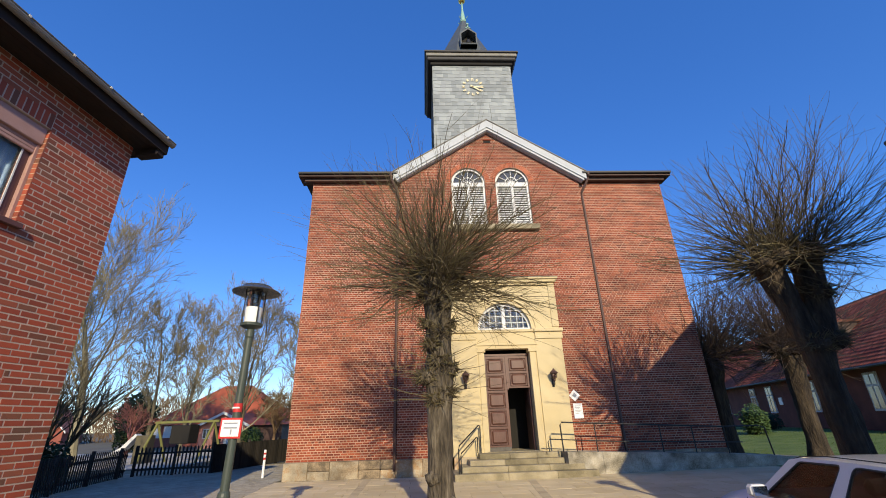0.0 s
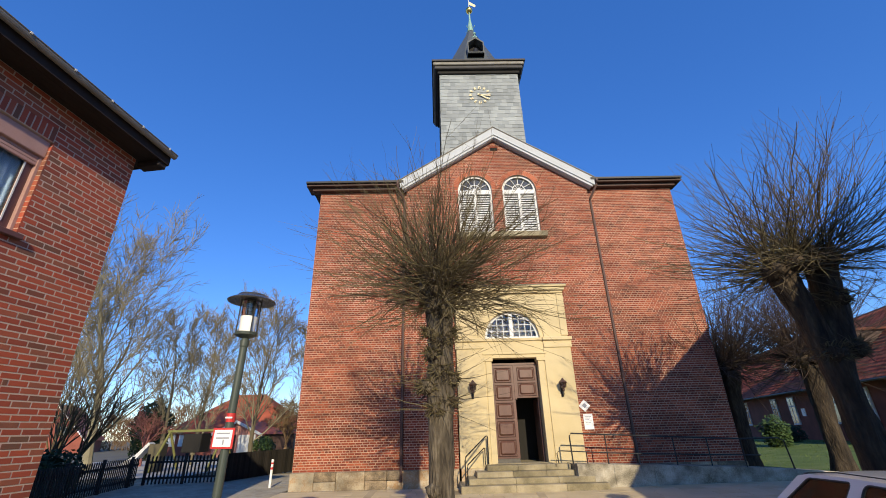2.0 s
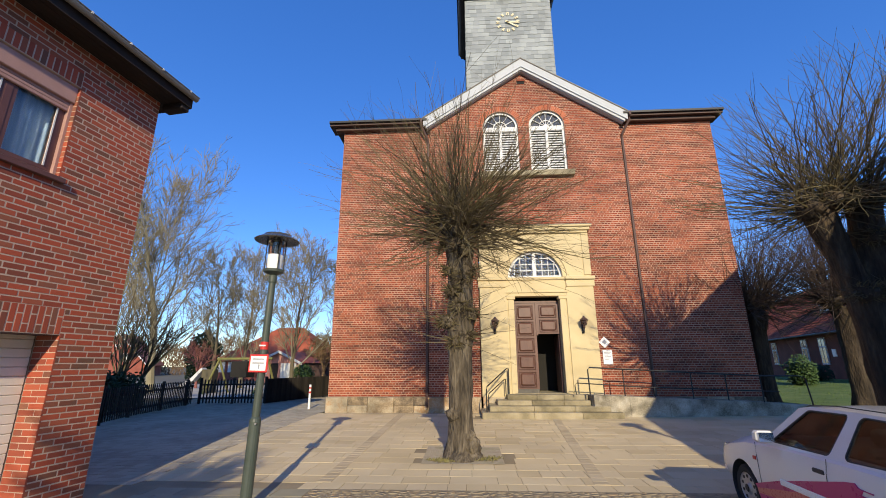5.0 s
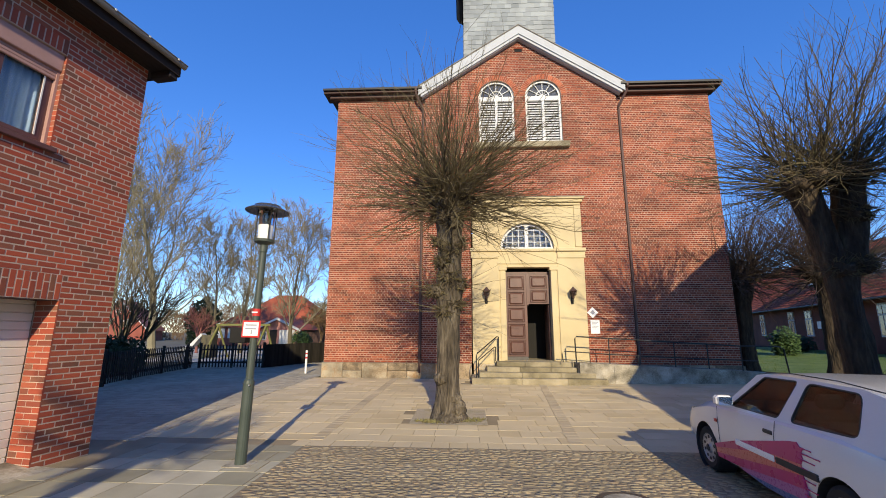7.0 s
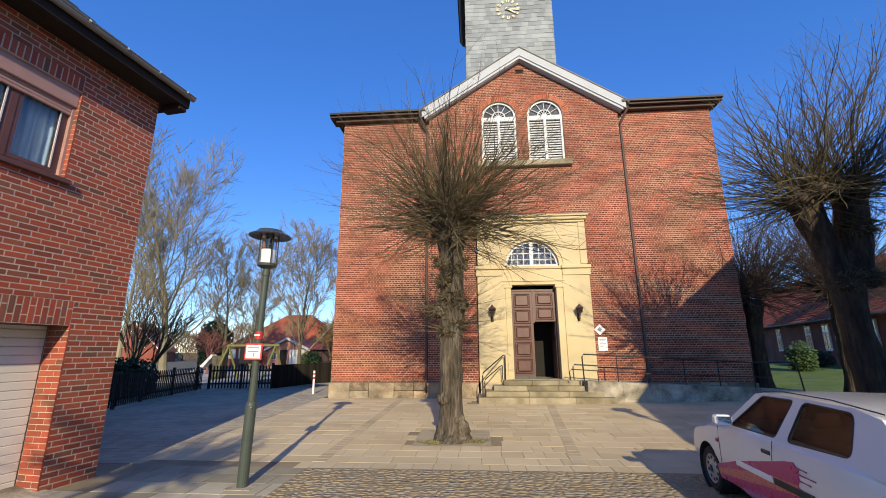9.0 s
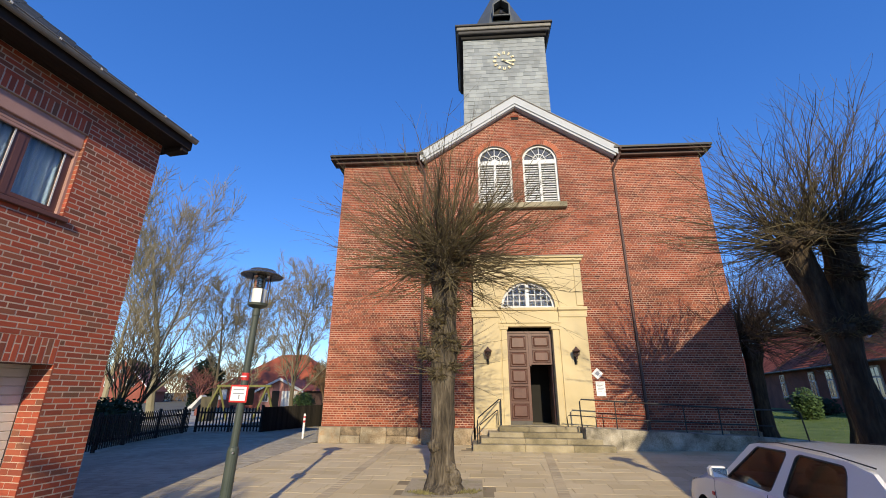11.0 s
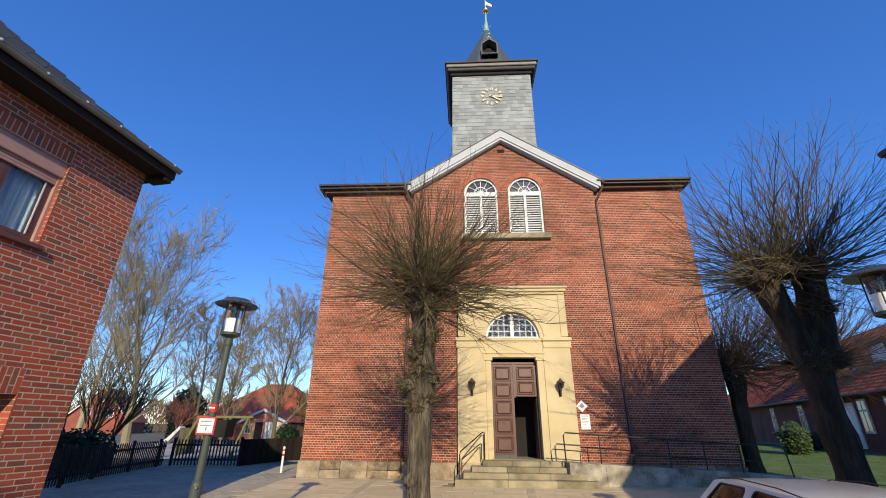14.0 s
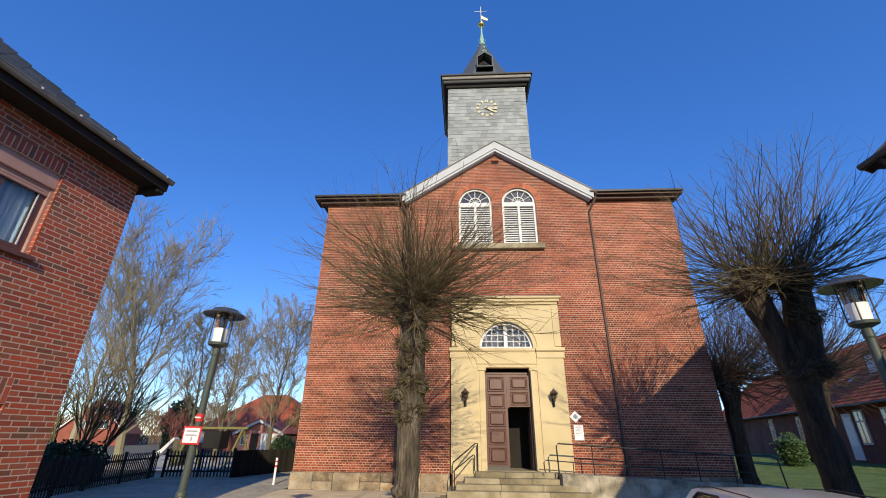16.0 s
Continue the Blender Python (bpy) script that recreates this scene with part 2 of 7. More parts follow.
M_ORANGE = material("coral_film", [(0.55, 0.12, 0.12), (0.60, 0.17, 0.13)], 0.3, 2, 40, 0.0)
M_BLUE_FILM = material("blue_film", [(0.03, 0.12, 0.25), (0.10, 0.10, 0.27)], 0.3, 2, 40, 0.0)
M_PINKFADE = material("mauve_film", [(0.34, 0.10, 0.26), (0.40, 0.14, 0.32)], 0.3, 2, 40, 0.0)
M_MIRROR = material("mirror_glass", [(0.75, 0.77, 0.8), (0.78, 0.8, 0.83)], 0.12, 3, 20, 0.0, metal=1.0)
M_CARGLASS = glass("tinted_car_glass", (0.30, 0.31, 0.29))
M_CARGLASS.node_tree.nodes["Principled BSDF"].inputs["IOR"].default_value = 1.3
M_SEAT = material("car_cloth", [(0.10, 0.10, 0.09), (0.17, 0.165, 0.15)], 0.9, 8, 80, 0.1, 0.002)
M_PANE = glass("window_glass", (0.85, 0.88, 0.9))
M_PANE_DARK = material("dark_pane", [(0.03, 0.035, 0.045), (0.06, 0.065, 0.075)], 0.08, 3, 20, 0.0, spec=0.8)
# Blue of the sky mirrored in the panes goes into the cloth colour.
M_CURTAIN = material("sky_tinted_cloth", [(0.20, 0.30, 0.44), (0.36, 0.47, 0.62)], 0.9, 3, 60, 0.05, 0.002, stretch=(6, 6, 0.2))
M_WINFRAME = material("red_brown_frame", [(0.10, 0.045, 0.04), (0.15, 0.068, 0.058)], 0.45, 3, 60, 0.05, 0.002)
M_SHUTTER = material("mauve_roller_shutter", [(0.36, 0.21, 0.18), (0.44, 0.27, 0.235)], 0.55, 3, 60, 0.05, 0.002)
M_GARAGE = material("cream_garage_door", [(0.68, 0.65, 0.57), (0.76, 0.73, 0.65)], 0.55, 2, 60, 0.05, 0.002)
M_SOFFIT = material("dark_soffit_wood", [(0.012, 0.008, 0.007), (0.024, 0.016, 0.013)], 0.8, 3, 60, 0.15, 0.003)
M_FASCIA = material("grey_gutter_paint", [(0.16, 0.15, 0.13), (0.24, 0.225, 0.20)], 0.5, 3, 60, 0.05, 0.002)
M_BRICK_FAR = material("far_brick", [(0.22, 0.065, 0.045), (0.32, 0.10, 0.068)], 0.9, 0.8, 20, 0.3, 0.01)
# Darker copy of the far brick, with the shade of its walls in it.
M_BRICK_SHADE = material("shaded_brick", [(0.12, 0.042, 0.029), (0.20, 0.066, 0.043), (0.27, 0.092, 0.06)], 0.9, 0.8, 20, 0.3, 0.01, stain=0.3)
M_PINK = material("pink_render", [(0.46, 0.20, 0.16), (0.54, 0.26, 0.21)], 0.9, 0.8, 20, 0.1, 0.01)
M_BEAM = material("mossy_beam", [(0.14, 0.14, 0.04), (0.21, 0.20, 0.07)], 0.9, 3, 40, 0.2, 0.01)
M_SLIDE = material("grey_slide", [(0.52, 0.52, 0.50), (0.62, 0.62, 0.60)], 0.4, 3, 40, 0.02, 0.003)
M_SAND = material("play_sand", [(0.44, 0.40, 0.34), (0.56, 0.52, 0.45)], 0.95, 0.6, 20, 0.2, 0.01)
M_CONIFER = material("conifer_needles", [(0.018, 0.035, 0.014), (0.035, 0.06, 0.022)], 0.8, 3, 40, 0.0, pieces=0.6)
M_BLOSSOM = material("reddish_twigs", [(0.20, 0.075, 0.065), (0.30, 0.13, 0.11)], 0.9, 2, 40, 0.0, pieces=0.6)


# ---- building helpers ----
def as_mesh(name, verts, faces, mat, smooth=False):
    me = bpy.data.meshes.new(name)
    me.from_pydata([tuple(v) for v in verts], [], faces)
    me.materials.append(mat)
    if smooth:
        me.polygons.foreach_set("use_smooth", [True] * len(me.polygons))
    me.update()
    return me


def part(name, bm, mat, parent=None, label="", smooth=False):
    """Links a bmesh (or a ready mesh) as one mesh object under a thing or a part."""
    if isinstance(bm, bmesh.types.BMesh):
        bmesh.ops.recalc_face_normals(bm, faces=bm.faces)
        me = bpy.data.meshes.new(name)
        bm.to_mesh(me)
        bm.free()
        me.materials.append(mat)
        if smooth:
            me.polygons.foreach_set("use_smooth", [True] * len(me.polygons))
    else:
        me = bm
    ob = new(name, me)
    if parent is not None:
        ob.parent = parent
    if label:
        ob["label"] = label
    return ob


def thing(name, label, category, m=None, group="", kind=""):
    ob = new(name)
    ob.empty_display_size = 0.2
    if m is not None:
        ob.matrix_basis = m
    return tagged(ob, label, category, group, kind)


def add_box(bm, x0, x1, y0, y1, z0, z1, bevel=0.0, m=None):
    """A box, its edges bevelled, into bm."""
    r = bmesh.ops.create_cube(bm, size=1.0)
    vs = r["verts"]
    bmesh.ops.scale(bm, vec=(x1 - x0, y1 - y0, z1 - z0), verts=vs)
    bmesh.ops.translate(bm, vec=((x0 + x1) / 2, (y0 + y1) / 2, (z0 + z1) / 2), verts=vs)
    if bevel > 0:
        es = list({e for v in vs for e in v.link_edges})
        r2 = bmesh.ops.bevel(bm, geom=es, offset=bevel, segments=1, affect="EDGES", profile=0.5)
        vs = list({v for f in r2["faces"] for v in f.verts} | {v for v in vs if v.is_valid})
    if m is not None:
        bmesh.ops.transform(bm, matrix=m, verts=[v for v in vs if v.is_valid])
    return bm


def box(*a, bevel=0.0, m=None):
    return add_box(bmesh.new(), *a, bevel=bevel, m=m)


def add_prism(bm, outline, y0, y1):
    """An outline in x and z, drawn through from y0 to y1."""
    a = [bm.verts.new((x, y0, z)) for x, z in outline]
    b = [bm.verts.new((x, y1, z)) for x, z in outline]
    bm.faces.new(a)
    bm.faces.new(b[::-1])
    k = len(outline)
    for i in range(k):
        bm.faces.new((a[i], b[i], b[(i + 1) % k], a[(i + 1) % k]))
    return bm


def plate(outer, holes, place, depth):
    """A plate of an outline with holes, both in the plate's own plane; place(a, b) sets a point, depth is the way through."""
    bm = bmesh.new()
    es = []
    for loop in [outer] + list(holes):
        vs = [bm.verts.new(place(a, b)) for a, b in loop]
        es += [bm.edges.new((vs[i], vs[(i + 1) % len(vs)])) for i in range(len(vs))]
    fs = [g for g in bmesh.ops.triangle_fill(bm, edges=es, use_beauty=True)["geom"] if isinstance(g, bmesh.types.BMFace)]
    ext = bmesh.ops.extrude_face_region(bm, geom=fs, use_keep_orig=True)
    bmesh.ops.translate(bm, vec=depth, verts=[g for g in ext["geom"] if isinstance(g, bmesh.types.BMVert)])
    return bm


def rounded(points, r, n=4):
    """A polygon with its corners rounded off."""
    out = []
    k = len(points)
    for i in range(k):
        a, b, c = (Vector(points[(i + d) % k]) for d in (-1, 0, 1))
        p, q = b + (a - b).normalized() * r, b + (c - b).normalized() * r
        for j in range(n + 1):
            f = j / n
            out.append(tuple(p * (1 - f) ** 2 + b * 2 * f * (1 - f) + q * f * f))
    return out


def prism(outline, y0, y1):
    return add_prism(bmesh.new(), outline, y0, y1)


def add_tube(bm, pts, radius, sides=8, cap=True):
    """A round bar along pts; radius is one number or one a point."""
    pts = [Vector(p) for p in pts]
    rad = radius if isinstance(radius, (list, tuple)) else [radius] * len(pts)
    rings = []
    for i, p in enumerate(pts):
        d = (pts[min(i + 1, len(pts) - 1)] - pts[max(i - 1, 0)]).normalized()
        up = Vector((0, 0, 1)) if abs(d.z) < 0.95 else Vector((1, 0, 0))
        u = d.cross(up).normalized()
        v = d.cross(u)
        rings.append([bm.verts.new(p + rad[i] * (math.cos(2 * math.pi * k / sides) * u + math.sin(2 * math.pi * k / sides) * v)) for k in range(sides)])
    for a, b in zip(rings, rings[1:]):
        for k in range(sides):
            bm.faces.new((a[k], a[(k + 1) % sides], b[(k + 1) % sides], b[k]))
    if cap:
        bm.faces.new(rings[0])
        bm.faces.new(rings[-1][::-1])
    return bm


def tube(pts, radius, sides=8):
    return add_tube(bmesh.new(), pts, radius, sides)


def lathe(profile, sides=16, x=0, y=0, caps=True):
    """A turned shape from (radius, z) pairs."""
    bm = bmesh.new()
    rings = [[bm.verts.new((x + r * math.cos(2 * math.pi * k / sides), y + r * math.sin(2 * math.pi * k / sides), z)) for k in range(sides)] for r, z in profile]
    for a, b in zip(rings, rings[1:]):
        for k in range(sides):
            bm.faces.new((a[k], a[(k + 1) % sides], b[(k + 1) % sides], b[k]))
    if caps:
        bm.faces.new(rings[0][::-1])
        bm.faces.new(rings[-1])
    return bm


def twig_mesh(name, lines, mat):
    """Many thin tapered bars in one mesh: lines of (points, radii, sides)."""
    V, F = [], []
    for pts, rad, sides in lines:
        base = len(V)
        k = len(pts)
        for i in range(k):
            a, b = pts[max(i - 1, 0)], pts[min(i + 1, k - 1)]
            d = (b - a)
            d = d / (np.linalg.norm(d) + 1e-9)
            up = np.array((0.0, 0, 1)) if abs(d[2]) < 0.9 else np.array((1.0, 0, 0))
            u = np.cross(d, up)
            u /= np.linalg.norm(u) + 1e-9
            v = np.cross(d, u)
            for s in range(sides):
                an = 2 * math.pi * s / sides
                V.append(pts[i] + rad[i] * (math.cos(an) * u + math.sin(an) * v))
        for i in range(k - 1):
            for s in range(sides):
                p, q = base + i * sides + s, base + i * sides + (s + 1) % sides
                F.append((p, q, q + sides, p + sides))
        F.append(tuple(base + (k - 1) * sides + s for s in range(sides)))
    return as_mesh(name, V, F, mat, smooth=False)


def cut_intervals(intervals, a, b):
    out = []
    for u0, u1 in intervals:
        if b <= u0 or a >= u1:
            out.append((u0, u1))
        else:
            if a > u0:
                out.append((u0, a))
            if b < u1:
                out.append((b, u1))
    return out


BOX_FACES = [(0, 1, 2, 3), (0, 4, 5, 1), (1, 5, 6, 2), (2, 6, 7, 3), (3, 7, 4, 0)]


def lay_bricks(solid, z0, z1, course, length, joint, proud, seed, bond="cross", bed=1.0):
    """Bricks of a wall in its own plane (u along, z up): solid(z) gives the stretches of wall in a course. Rows of u0, u1, z0, z1, out."""
    rnd = random.Random(seed)
    rows = []
    k = 0
    z = z0
    half = length / 2
    while z + course * 0.6 < z1:
        for a, b in solid(z + course / 2):
            if bond == "cross" and k % 2:
                step, off = half, 0.0
            else:
                step, off = length, (half / 2 if k % 4 == 0 else half * 1.5)
            if bond == "stretcher":
                step, off = length, (0.0, half, half / 2, half * 1.4)[k % 4]
            u = math.floor((a - off) / step) * step + off
            while u < b:
                p, q = max(a, u), min(b, u + step)
                if q - p > 0.03:
                    rows.append((p + (joint / 2 if p > a else 0), q - (joint / 2 if q < b else 0), z + joint * bed / 2, min(z + course, z1) - joint * bed / 2, proud + rnd.uniform(-0.001, 0.0015)))
                u += step
        z += course
        k += 1
    return rows


def brick_mesh(name, rows, mat, y=0.0, axis="x", back=0.02):
    """One mesh of many bricks that stand out of the plane y (axis x: wall along x, facing -y; axis y: wall along y, facing +x)."""
    V, F = [], []
    for u0, u1, z0, z1, out in rows:
        b = len(V)
        c = 0.004
        if axis == "x":
            f, k = y - out, y + back
            V += [(u0 + c, f, z0 + c), (u1 - c, f, z0 + c), (u1 - c, f, z1 - c), (u0 + c, f, z1 - c), (u0, k, z0), (u1, k, z0), (u1, k, z1), (u0, k, z1)]
        else:
            f, k = y + out, y - back
            V += [(f, u0 + c, z0 + c), (f, u1 - c, z0 + c), (f, u1 - c, z1 - c), (f, u0 + c, z1 - c), (k, u0, z0), (k, u1, z0), (k, u1, z1), (k, u0, z1)]
        F += [tuple(b + i for i in q) for q in BOX_FACES]
    return as_mesh(name, V, F, mat)


def backing(solid, z0, z1, course, y0, y1, axis="x"):
    """The mortar core of a wall, in steps of a course, equal courses merged."""
    bm = bmesh.new()
    z, start, last = z0, z0, None
    while z < z1 - 1e-6:
        now = [tuple(round(c, 3) for c in i) for i in solid(z + course / 2)]
        if now != last:
            if last is not None:
                for a, b in last:
                    add_box(bm, a, b, y0, y1, start, z) if axis == "x" else add_box(bm, y0, y1, a, b, start, z)
            start, last = z, now
        z += course
    for a, b in last:
        add_box(bm, a, b, y0, y1, start, z1) if axis == "x" else add_box(bm, y0, y1, a, b, start, z1)
    return bm


def single_bricks(rows, mat, parent, y, axis):
    """Bricks as objects of their own; alike ones share one mesh."""
    kinds = {}
    for u0, u1, z0, z1, out in rows:
        key = (round(u1 - u0, 3), round(z1 - z0, 3))
        if key not in kinds:
            kinds[key] = brick_mesh("brick", [(-(u1 - u0) / 2, (u1 - u0) / 2, -(z1 - z0) / 2, (z1 - z0) / 2, 0.0)], mat, 0.0, axis)
        ob = part("brick", kinds[key], mat, parent)
        mid, zz = (u0 + u1) / 2, (z0 + z1) / 2
        ob.location = (mid, y - out, zz) if axis == "x" else (y + out, mid, zz)


def ground_z(x, y):
    s = min(max(y - 8.0, 0.0), 8.0)
    return 0.021 * s + 0.012 * min(max(x - 4.0, 0.0), 6.0) * s / 8.0


# ---- ground ----
def build_ground():
    xs = [-900, -300, -120, -60] + [-40 + 1.0 * i for i in range(81)] + [60, 120, 300, 900]
    ys = [-900, -300, -100, -40] + [-20 + 1.0 * i for i in range(71)] + [60, 90, 150, 300, 900]
    V = [(x, y, ground_z(x, y) - 0.03) for y in ys for x in xs]
    w = len(xs)
    F = [(j * w + i, j * w + i + 1, (j + 1) * w + i + 1, (j + 1) * w + i) for j in range(len(ys) - 1) for i in range(w - 1)]
    tagged(new("ground", as_mesh("ground", V, F, M_GROUND, True)), "bare brown earth with thin grass", "ground", kind="structure")


build_ground()


def flat_sheet(name, x0, x1, y0, y1, dz, mat, step=0.5):
    nx, ny = max(1, int((x1 - x0) / step)), max(1, int((y1 - y0) / step))
    V = [(x0 + (x1 - x0) * i / nx, y0 + (y1 - y0) * j / ny, 0) for j in range(ny + 1) for i in range(nx + 1)]
    V = [(x, y, ground_z(x, y) + dz) for x, y, _ in V]
    F = [(j * (nx + 1) + i, j * (nx + 1) + i + 1, (j + 1) * (nx + 1) + i + 1, (j + 1) * (nx + 1) + i) for j in range(ny) for i in range(nx)]
    return as_mesh(name, V, F, mat)


# ---- church ----
CX, CY = 3.14, 16.8
COURSE = 0.0833


def side_solid(x0, x1):
    return lambda z: [(x0, x1)]


def centre_solid(z):
    top = 14.75
    half = 4.07
    if z > 12.0:
        half = min(4.07, max(0.0, (top - z) / 0.66))
    iv = [(-half, half)]
    if z < 7.32:
        iv = cut_intervals(iv, -2.14, 2.14)
    for c in (-1.0, 1.0):
        r = 0.76
        if 9.72 < z < 11.9:
            iv = cut_intervals(iv, c - r, c + r)
        elif 11.9 <= z < 12.66:
            w = math.sqrt(max(0, r * r - (z - 11.9) ** 2))
            iv = cut_intervals(iv, c - w, c + w)
    return [i for i in iv if i[1] - i[0] > 0.02]


def brick_solid_centre(z):
    iv = centre_solid(z)
    for c in (-1.0, 1.0):
        r = 1.02
        if 11.9 <= z < 11.9 + r:
            w = math.sqrt(max(0, r * r - (z - 11.9) ** 2))
            iv = cut_intervals(iv, c - w, c + w)
    return [i for i in iv if i[1] - i[0] > 0.02]


def arc_points(cx, cz, r, a0, a1, n):
    return [(cx + r * math.cos(a0 + (a1 - a0) * i / n), cz + r * math.sin(a0 + (a1 - a0) * i / n)) for i in range(n + 1)]


def arch_ring(cx, cz, r0, r1, y0, y1, n=24):
    return prism(arc_points(cx, cz, r1, 0, math.pi, n) + arc_points(cx, cz, r0, math.pi, 0, n), y0, y1)


def build_church():
    ch = thing("church", "tall red brick church with yellow plaster portal and slate tower", "church", pose(CX, CY, 0))
    hw = 7.95
    # facade walls: two side bays and the middle bay, which stands 0.15 m forward
    for nm, x0, x1 in (("facade_wall", -hw, -4.07), ("facade_wall", 4.07, hw)):
        w = part(nm, backing(side_solid(x0, x1), 0.72, 12.0, COURSE, 0.0, 0.5), M_MORTAR_CHURCH, ch)
        rows = lay_bricks(side_solid(x0, x1), 0.72, 12.0, COURSE, 0.25, 0.011, 0.004, 3 if x0 < 0 else 4, bed=1.6)
        if x0 > 0:
            near = [r for r in rows if r[0] < 5.3 and r[3] < 3.3][:150]
            part("brick_course", brick_mesh("brick_course", [r for r in rows if r not in near], M_BRICK_CHURCH, 0.0), M_BRICK_CHURCH, w)["kind"] = "stuff"
            single_bricks(near, M_BRICK_CHURCH, w, 0.0, "x")
        else:
            part("brick_course", brick_mesh("brick_course", rows, M_BRICK_CHURCH, 0.0), M_BRICK_CHURCH, w)["kind"] = "stuff"
    arches = [[(c - 0.76, 9.72), (c + 0.76, 9.72)] + arc_points(c, 11.9, 0.76, 0, math.pi, 20) for c in (-1.0, 1.0)]
    outline = [(-4.07, 0.72), (-2.14, 0.72), (-2.14, 7.2), (2.14, 7.2), (2.14, 0.72), (4.07, 0.72), (4.07, 12.06), (0, 14.75), (-4.07, 12.06)]
    w = part("facade_wall", plate(outline, arches, lambda a, b: (a, -0.15, b), (0, 0.6, 0)), M_MORTAR_CHURCH, ch)
    rows = lay_bricks(brick_solid_centre, 0.72, 14.75, COURSE, 0.25, 0.011, 0.004, 5, bed=1.6)
    near = [r for r in rows if r[0] > 2.1 and r[3] < 2.6][:190]
    part("brick_course", brick_mesh("brick_course", [r for r in rows if r not in near], M_BRICK_CHURCH, -0.15), M_BRICK_CHURCH, w)["kind"] = "stuff"
    single_bricks(near, M_BRICK_CHURCH, w, -0.15, "x")
    # long walls and back wall
    part("side_wall", box(-hw, -hw + 0.5, 0.5, 26, 0.0, 12.0), M_BRICK_FAR, ch)
    part("side_wall", box(hw - 0.5, hw, 0.5, 26, 0.0, 12.0), M_BRICK_FAR, ch)
    part("back_wall", box(-hw, hw, 26, 26.5, 0.0, 12.0), M_BRICK_FAR, ch)
    # roof: hipped nave roof and the cross gable
    bm = bmesh.new()
    o, ez, rz = 0.5, 12.3, 15.2
    c = [bm.verts.new(p) for p in ((-hw - o, 0.35, ez - 0.05), (hw + o, 0.35, ez - 0.05), (hw + o, 26.5 + o, ez), (-hw - o, 26.5 + o, ez), (0, 7.5, rz), (0, 20, rz))]
    for f in ((0, 1, 4), (1, 2, 5, 4), (2, 3, 5), (3, 0, 4, 5), (3, 2, 1, 0)):
        bm.faces.new([c[i] for i in f])
    part("roof", bm, M_ROOF_DARK, ch)
    part("gable_roof", prism([(-4.38, 12.22), (0, 15.09), (4.38, 12.22), (4.38, 12.1), (0, 14.97), (-4.38, 12.1)], -0.44, 6), M_ROOF_DARK, ch)
    # barge boards in two steps, soffit behind
    for s in (-1, 1):
        def rake(top, low, y0, y1, ext):
            pts = [(0, 15.12 + top), (s * ext, 15.12 + top - 0.655 * ext), (s * ext, 15.12 - low - 0.655 * ext), (0, 15.12 - low)]
            return prism(pts, y0, y1)
        b = part("barge_board", rake(0.0, 0.40, -0.47, -0.42, 4.36), M_BARGE, ch, "broad pale grey barge board")
        part("moulding", rake(-0.40, 0.53, -0.425, -0.36, 4.25), M_BARGE, b)
        part("soffit", rake(-0.45, 0.56, -0.36, -0.14, 4.2), M_BARGE, ch)
        part("verge_strip", rake(0.05, 0.0, -0.50, -0.3, 4.40), M_GUTTER, ch)
    # eaves of the side bays
    for s in (-1, 1):
        end = hw + (0.55 if s < 0 else 0.36)
        a, b = sorted((s * 4.2, s * end))
        ea = part("eave", box(a, b, -0.42, 0.4, 12.07, 12.18), M_BROWN, ch)
        a2, b2 = sorted((s * 4.1, s * (end - 0.22)))
        part("cornice", box(a2, b2, -0.24, 0.1, 11.93, 12.08, bevel=0.02), M_BROWN, ea)
        part("gutter", prism([(a, 12.16), (b, 12.16), (b, 12.25), (a, 12.25)], -0.52, -0.40), M_IRON, ch)
        # return of the eave along the flank
        a, b = sorted((s * (hw + 0.14), s * hw))
        part("flank_eave", box(a, b, 0.4, 26, 12.06, 12.24), M_BROWN, ch)
    # rain pipes in the corners of the middle bay
    for s in (-1, 1):
        x = s * 4.16
        pts = [(s * 4.46, -0.48, 12.25), (s * 4.46, -0.48, 12.08), (s * 4.44, -0.42, 11.92), (x, -0.12, 11.35), (x, -0.09, 11.15), (x, -0.09, 0.35)]
        sp = part("downpipe", tube(pts, 0.055, 10), M_SPOUT, ch, smooth=False)
        for z in (10.2, 8.2, 6.2, 4.2, 2.4, 1.2):
            part("pipe_bracket", tube([(x, -0.09, z), (x, -0.09, z + 0.05)], 0.068, 10), M_SPOUT, sp)
    # plinth of sandstone blocks
    rnd = random.Random(8)
    for x0, x1, y in ((-hw - 0.06, -4.12, -0.08), (-4.12, -2.14, -0.22), (4.12, hw + 0.06, -0.08)):
        x = x0
        while x < x1 - 0.05:
            q = min(x1, x + rnd.uniform(0.7, 1.35))
            if x1 - q < 0.35:
                q = x1
            split = rnd.random() < 0.25
            for za, zb in (((-0.1, 0.42), (0.425, 0.72)) if split else ((-0.1, 0.72),)):
                part("plinth_stone", box(x + 0.004, q - 0.004, y - rnd.uniform(0, 0.025), 0.3, za, zb - rnd.uniform(0, 0.012), bevel=0.018), M_STONE, ch)
            x = q
    # bell windows: frame, fan light, louvres, sill
    for cx in (-1.0, 1.0):
        wn = part("bell_window", arch_ring(cx, 11.9, 0.67, 0.76, -0.06, 0.04), M_WHITE, ch, "white round-arched louvred bell window")
        bm = box(cx - 0.76, cx - 0.67, -0.06, 0.04, 9.72, 11.9)
        add_box(bm, cx + 0.67, cx + 0.76, -0.06, 0.04, 9.72, 11.9)
        add_box(bm, cx - 0.67, cx + 0.67, -0.06, 0.04, 9.72, 9.82)
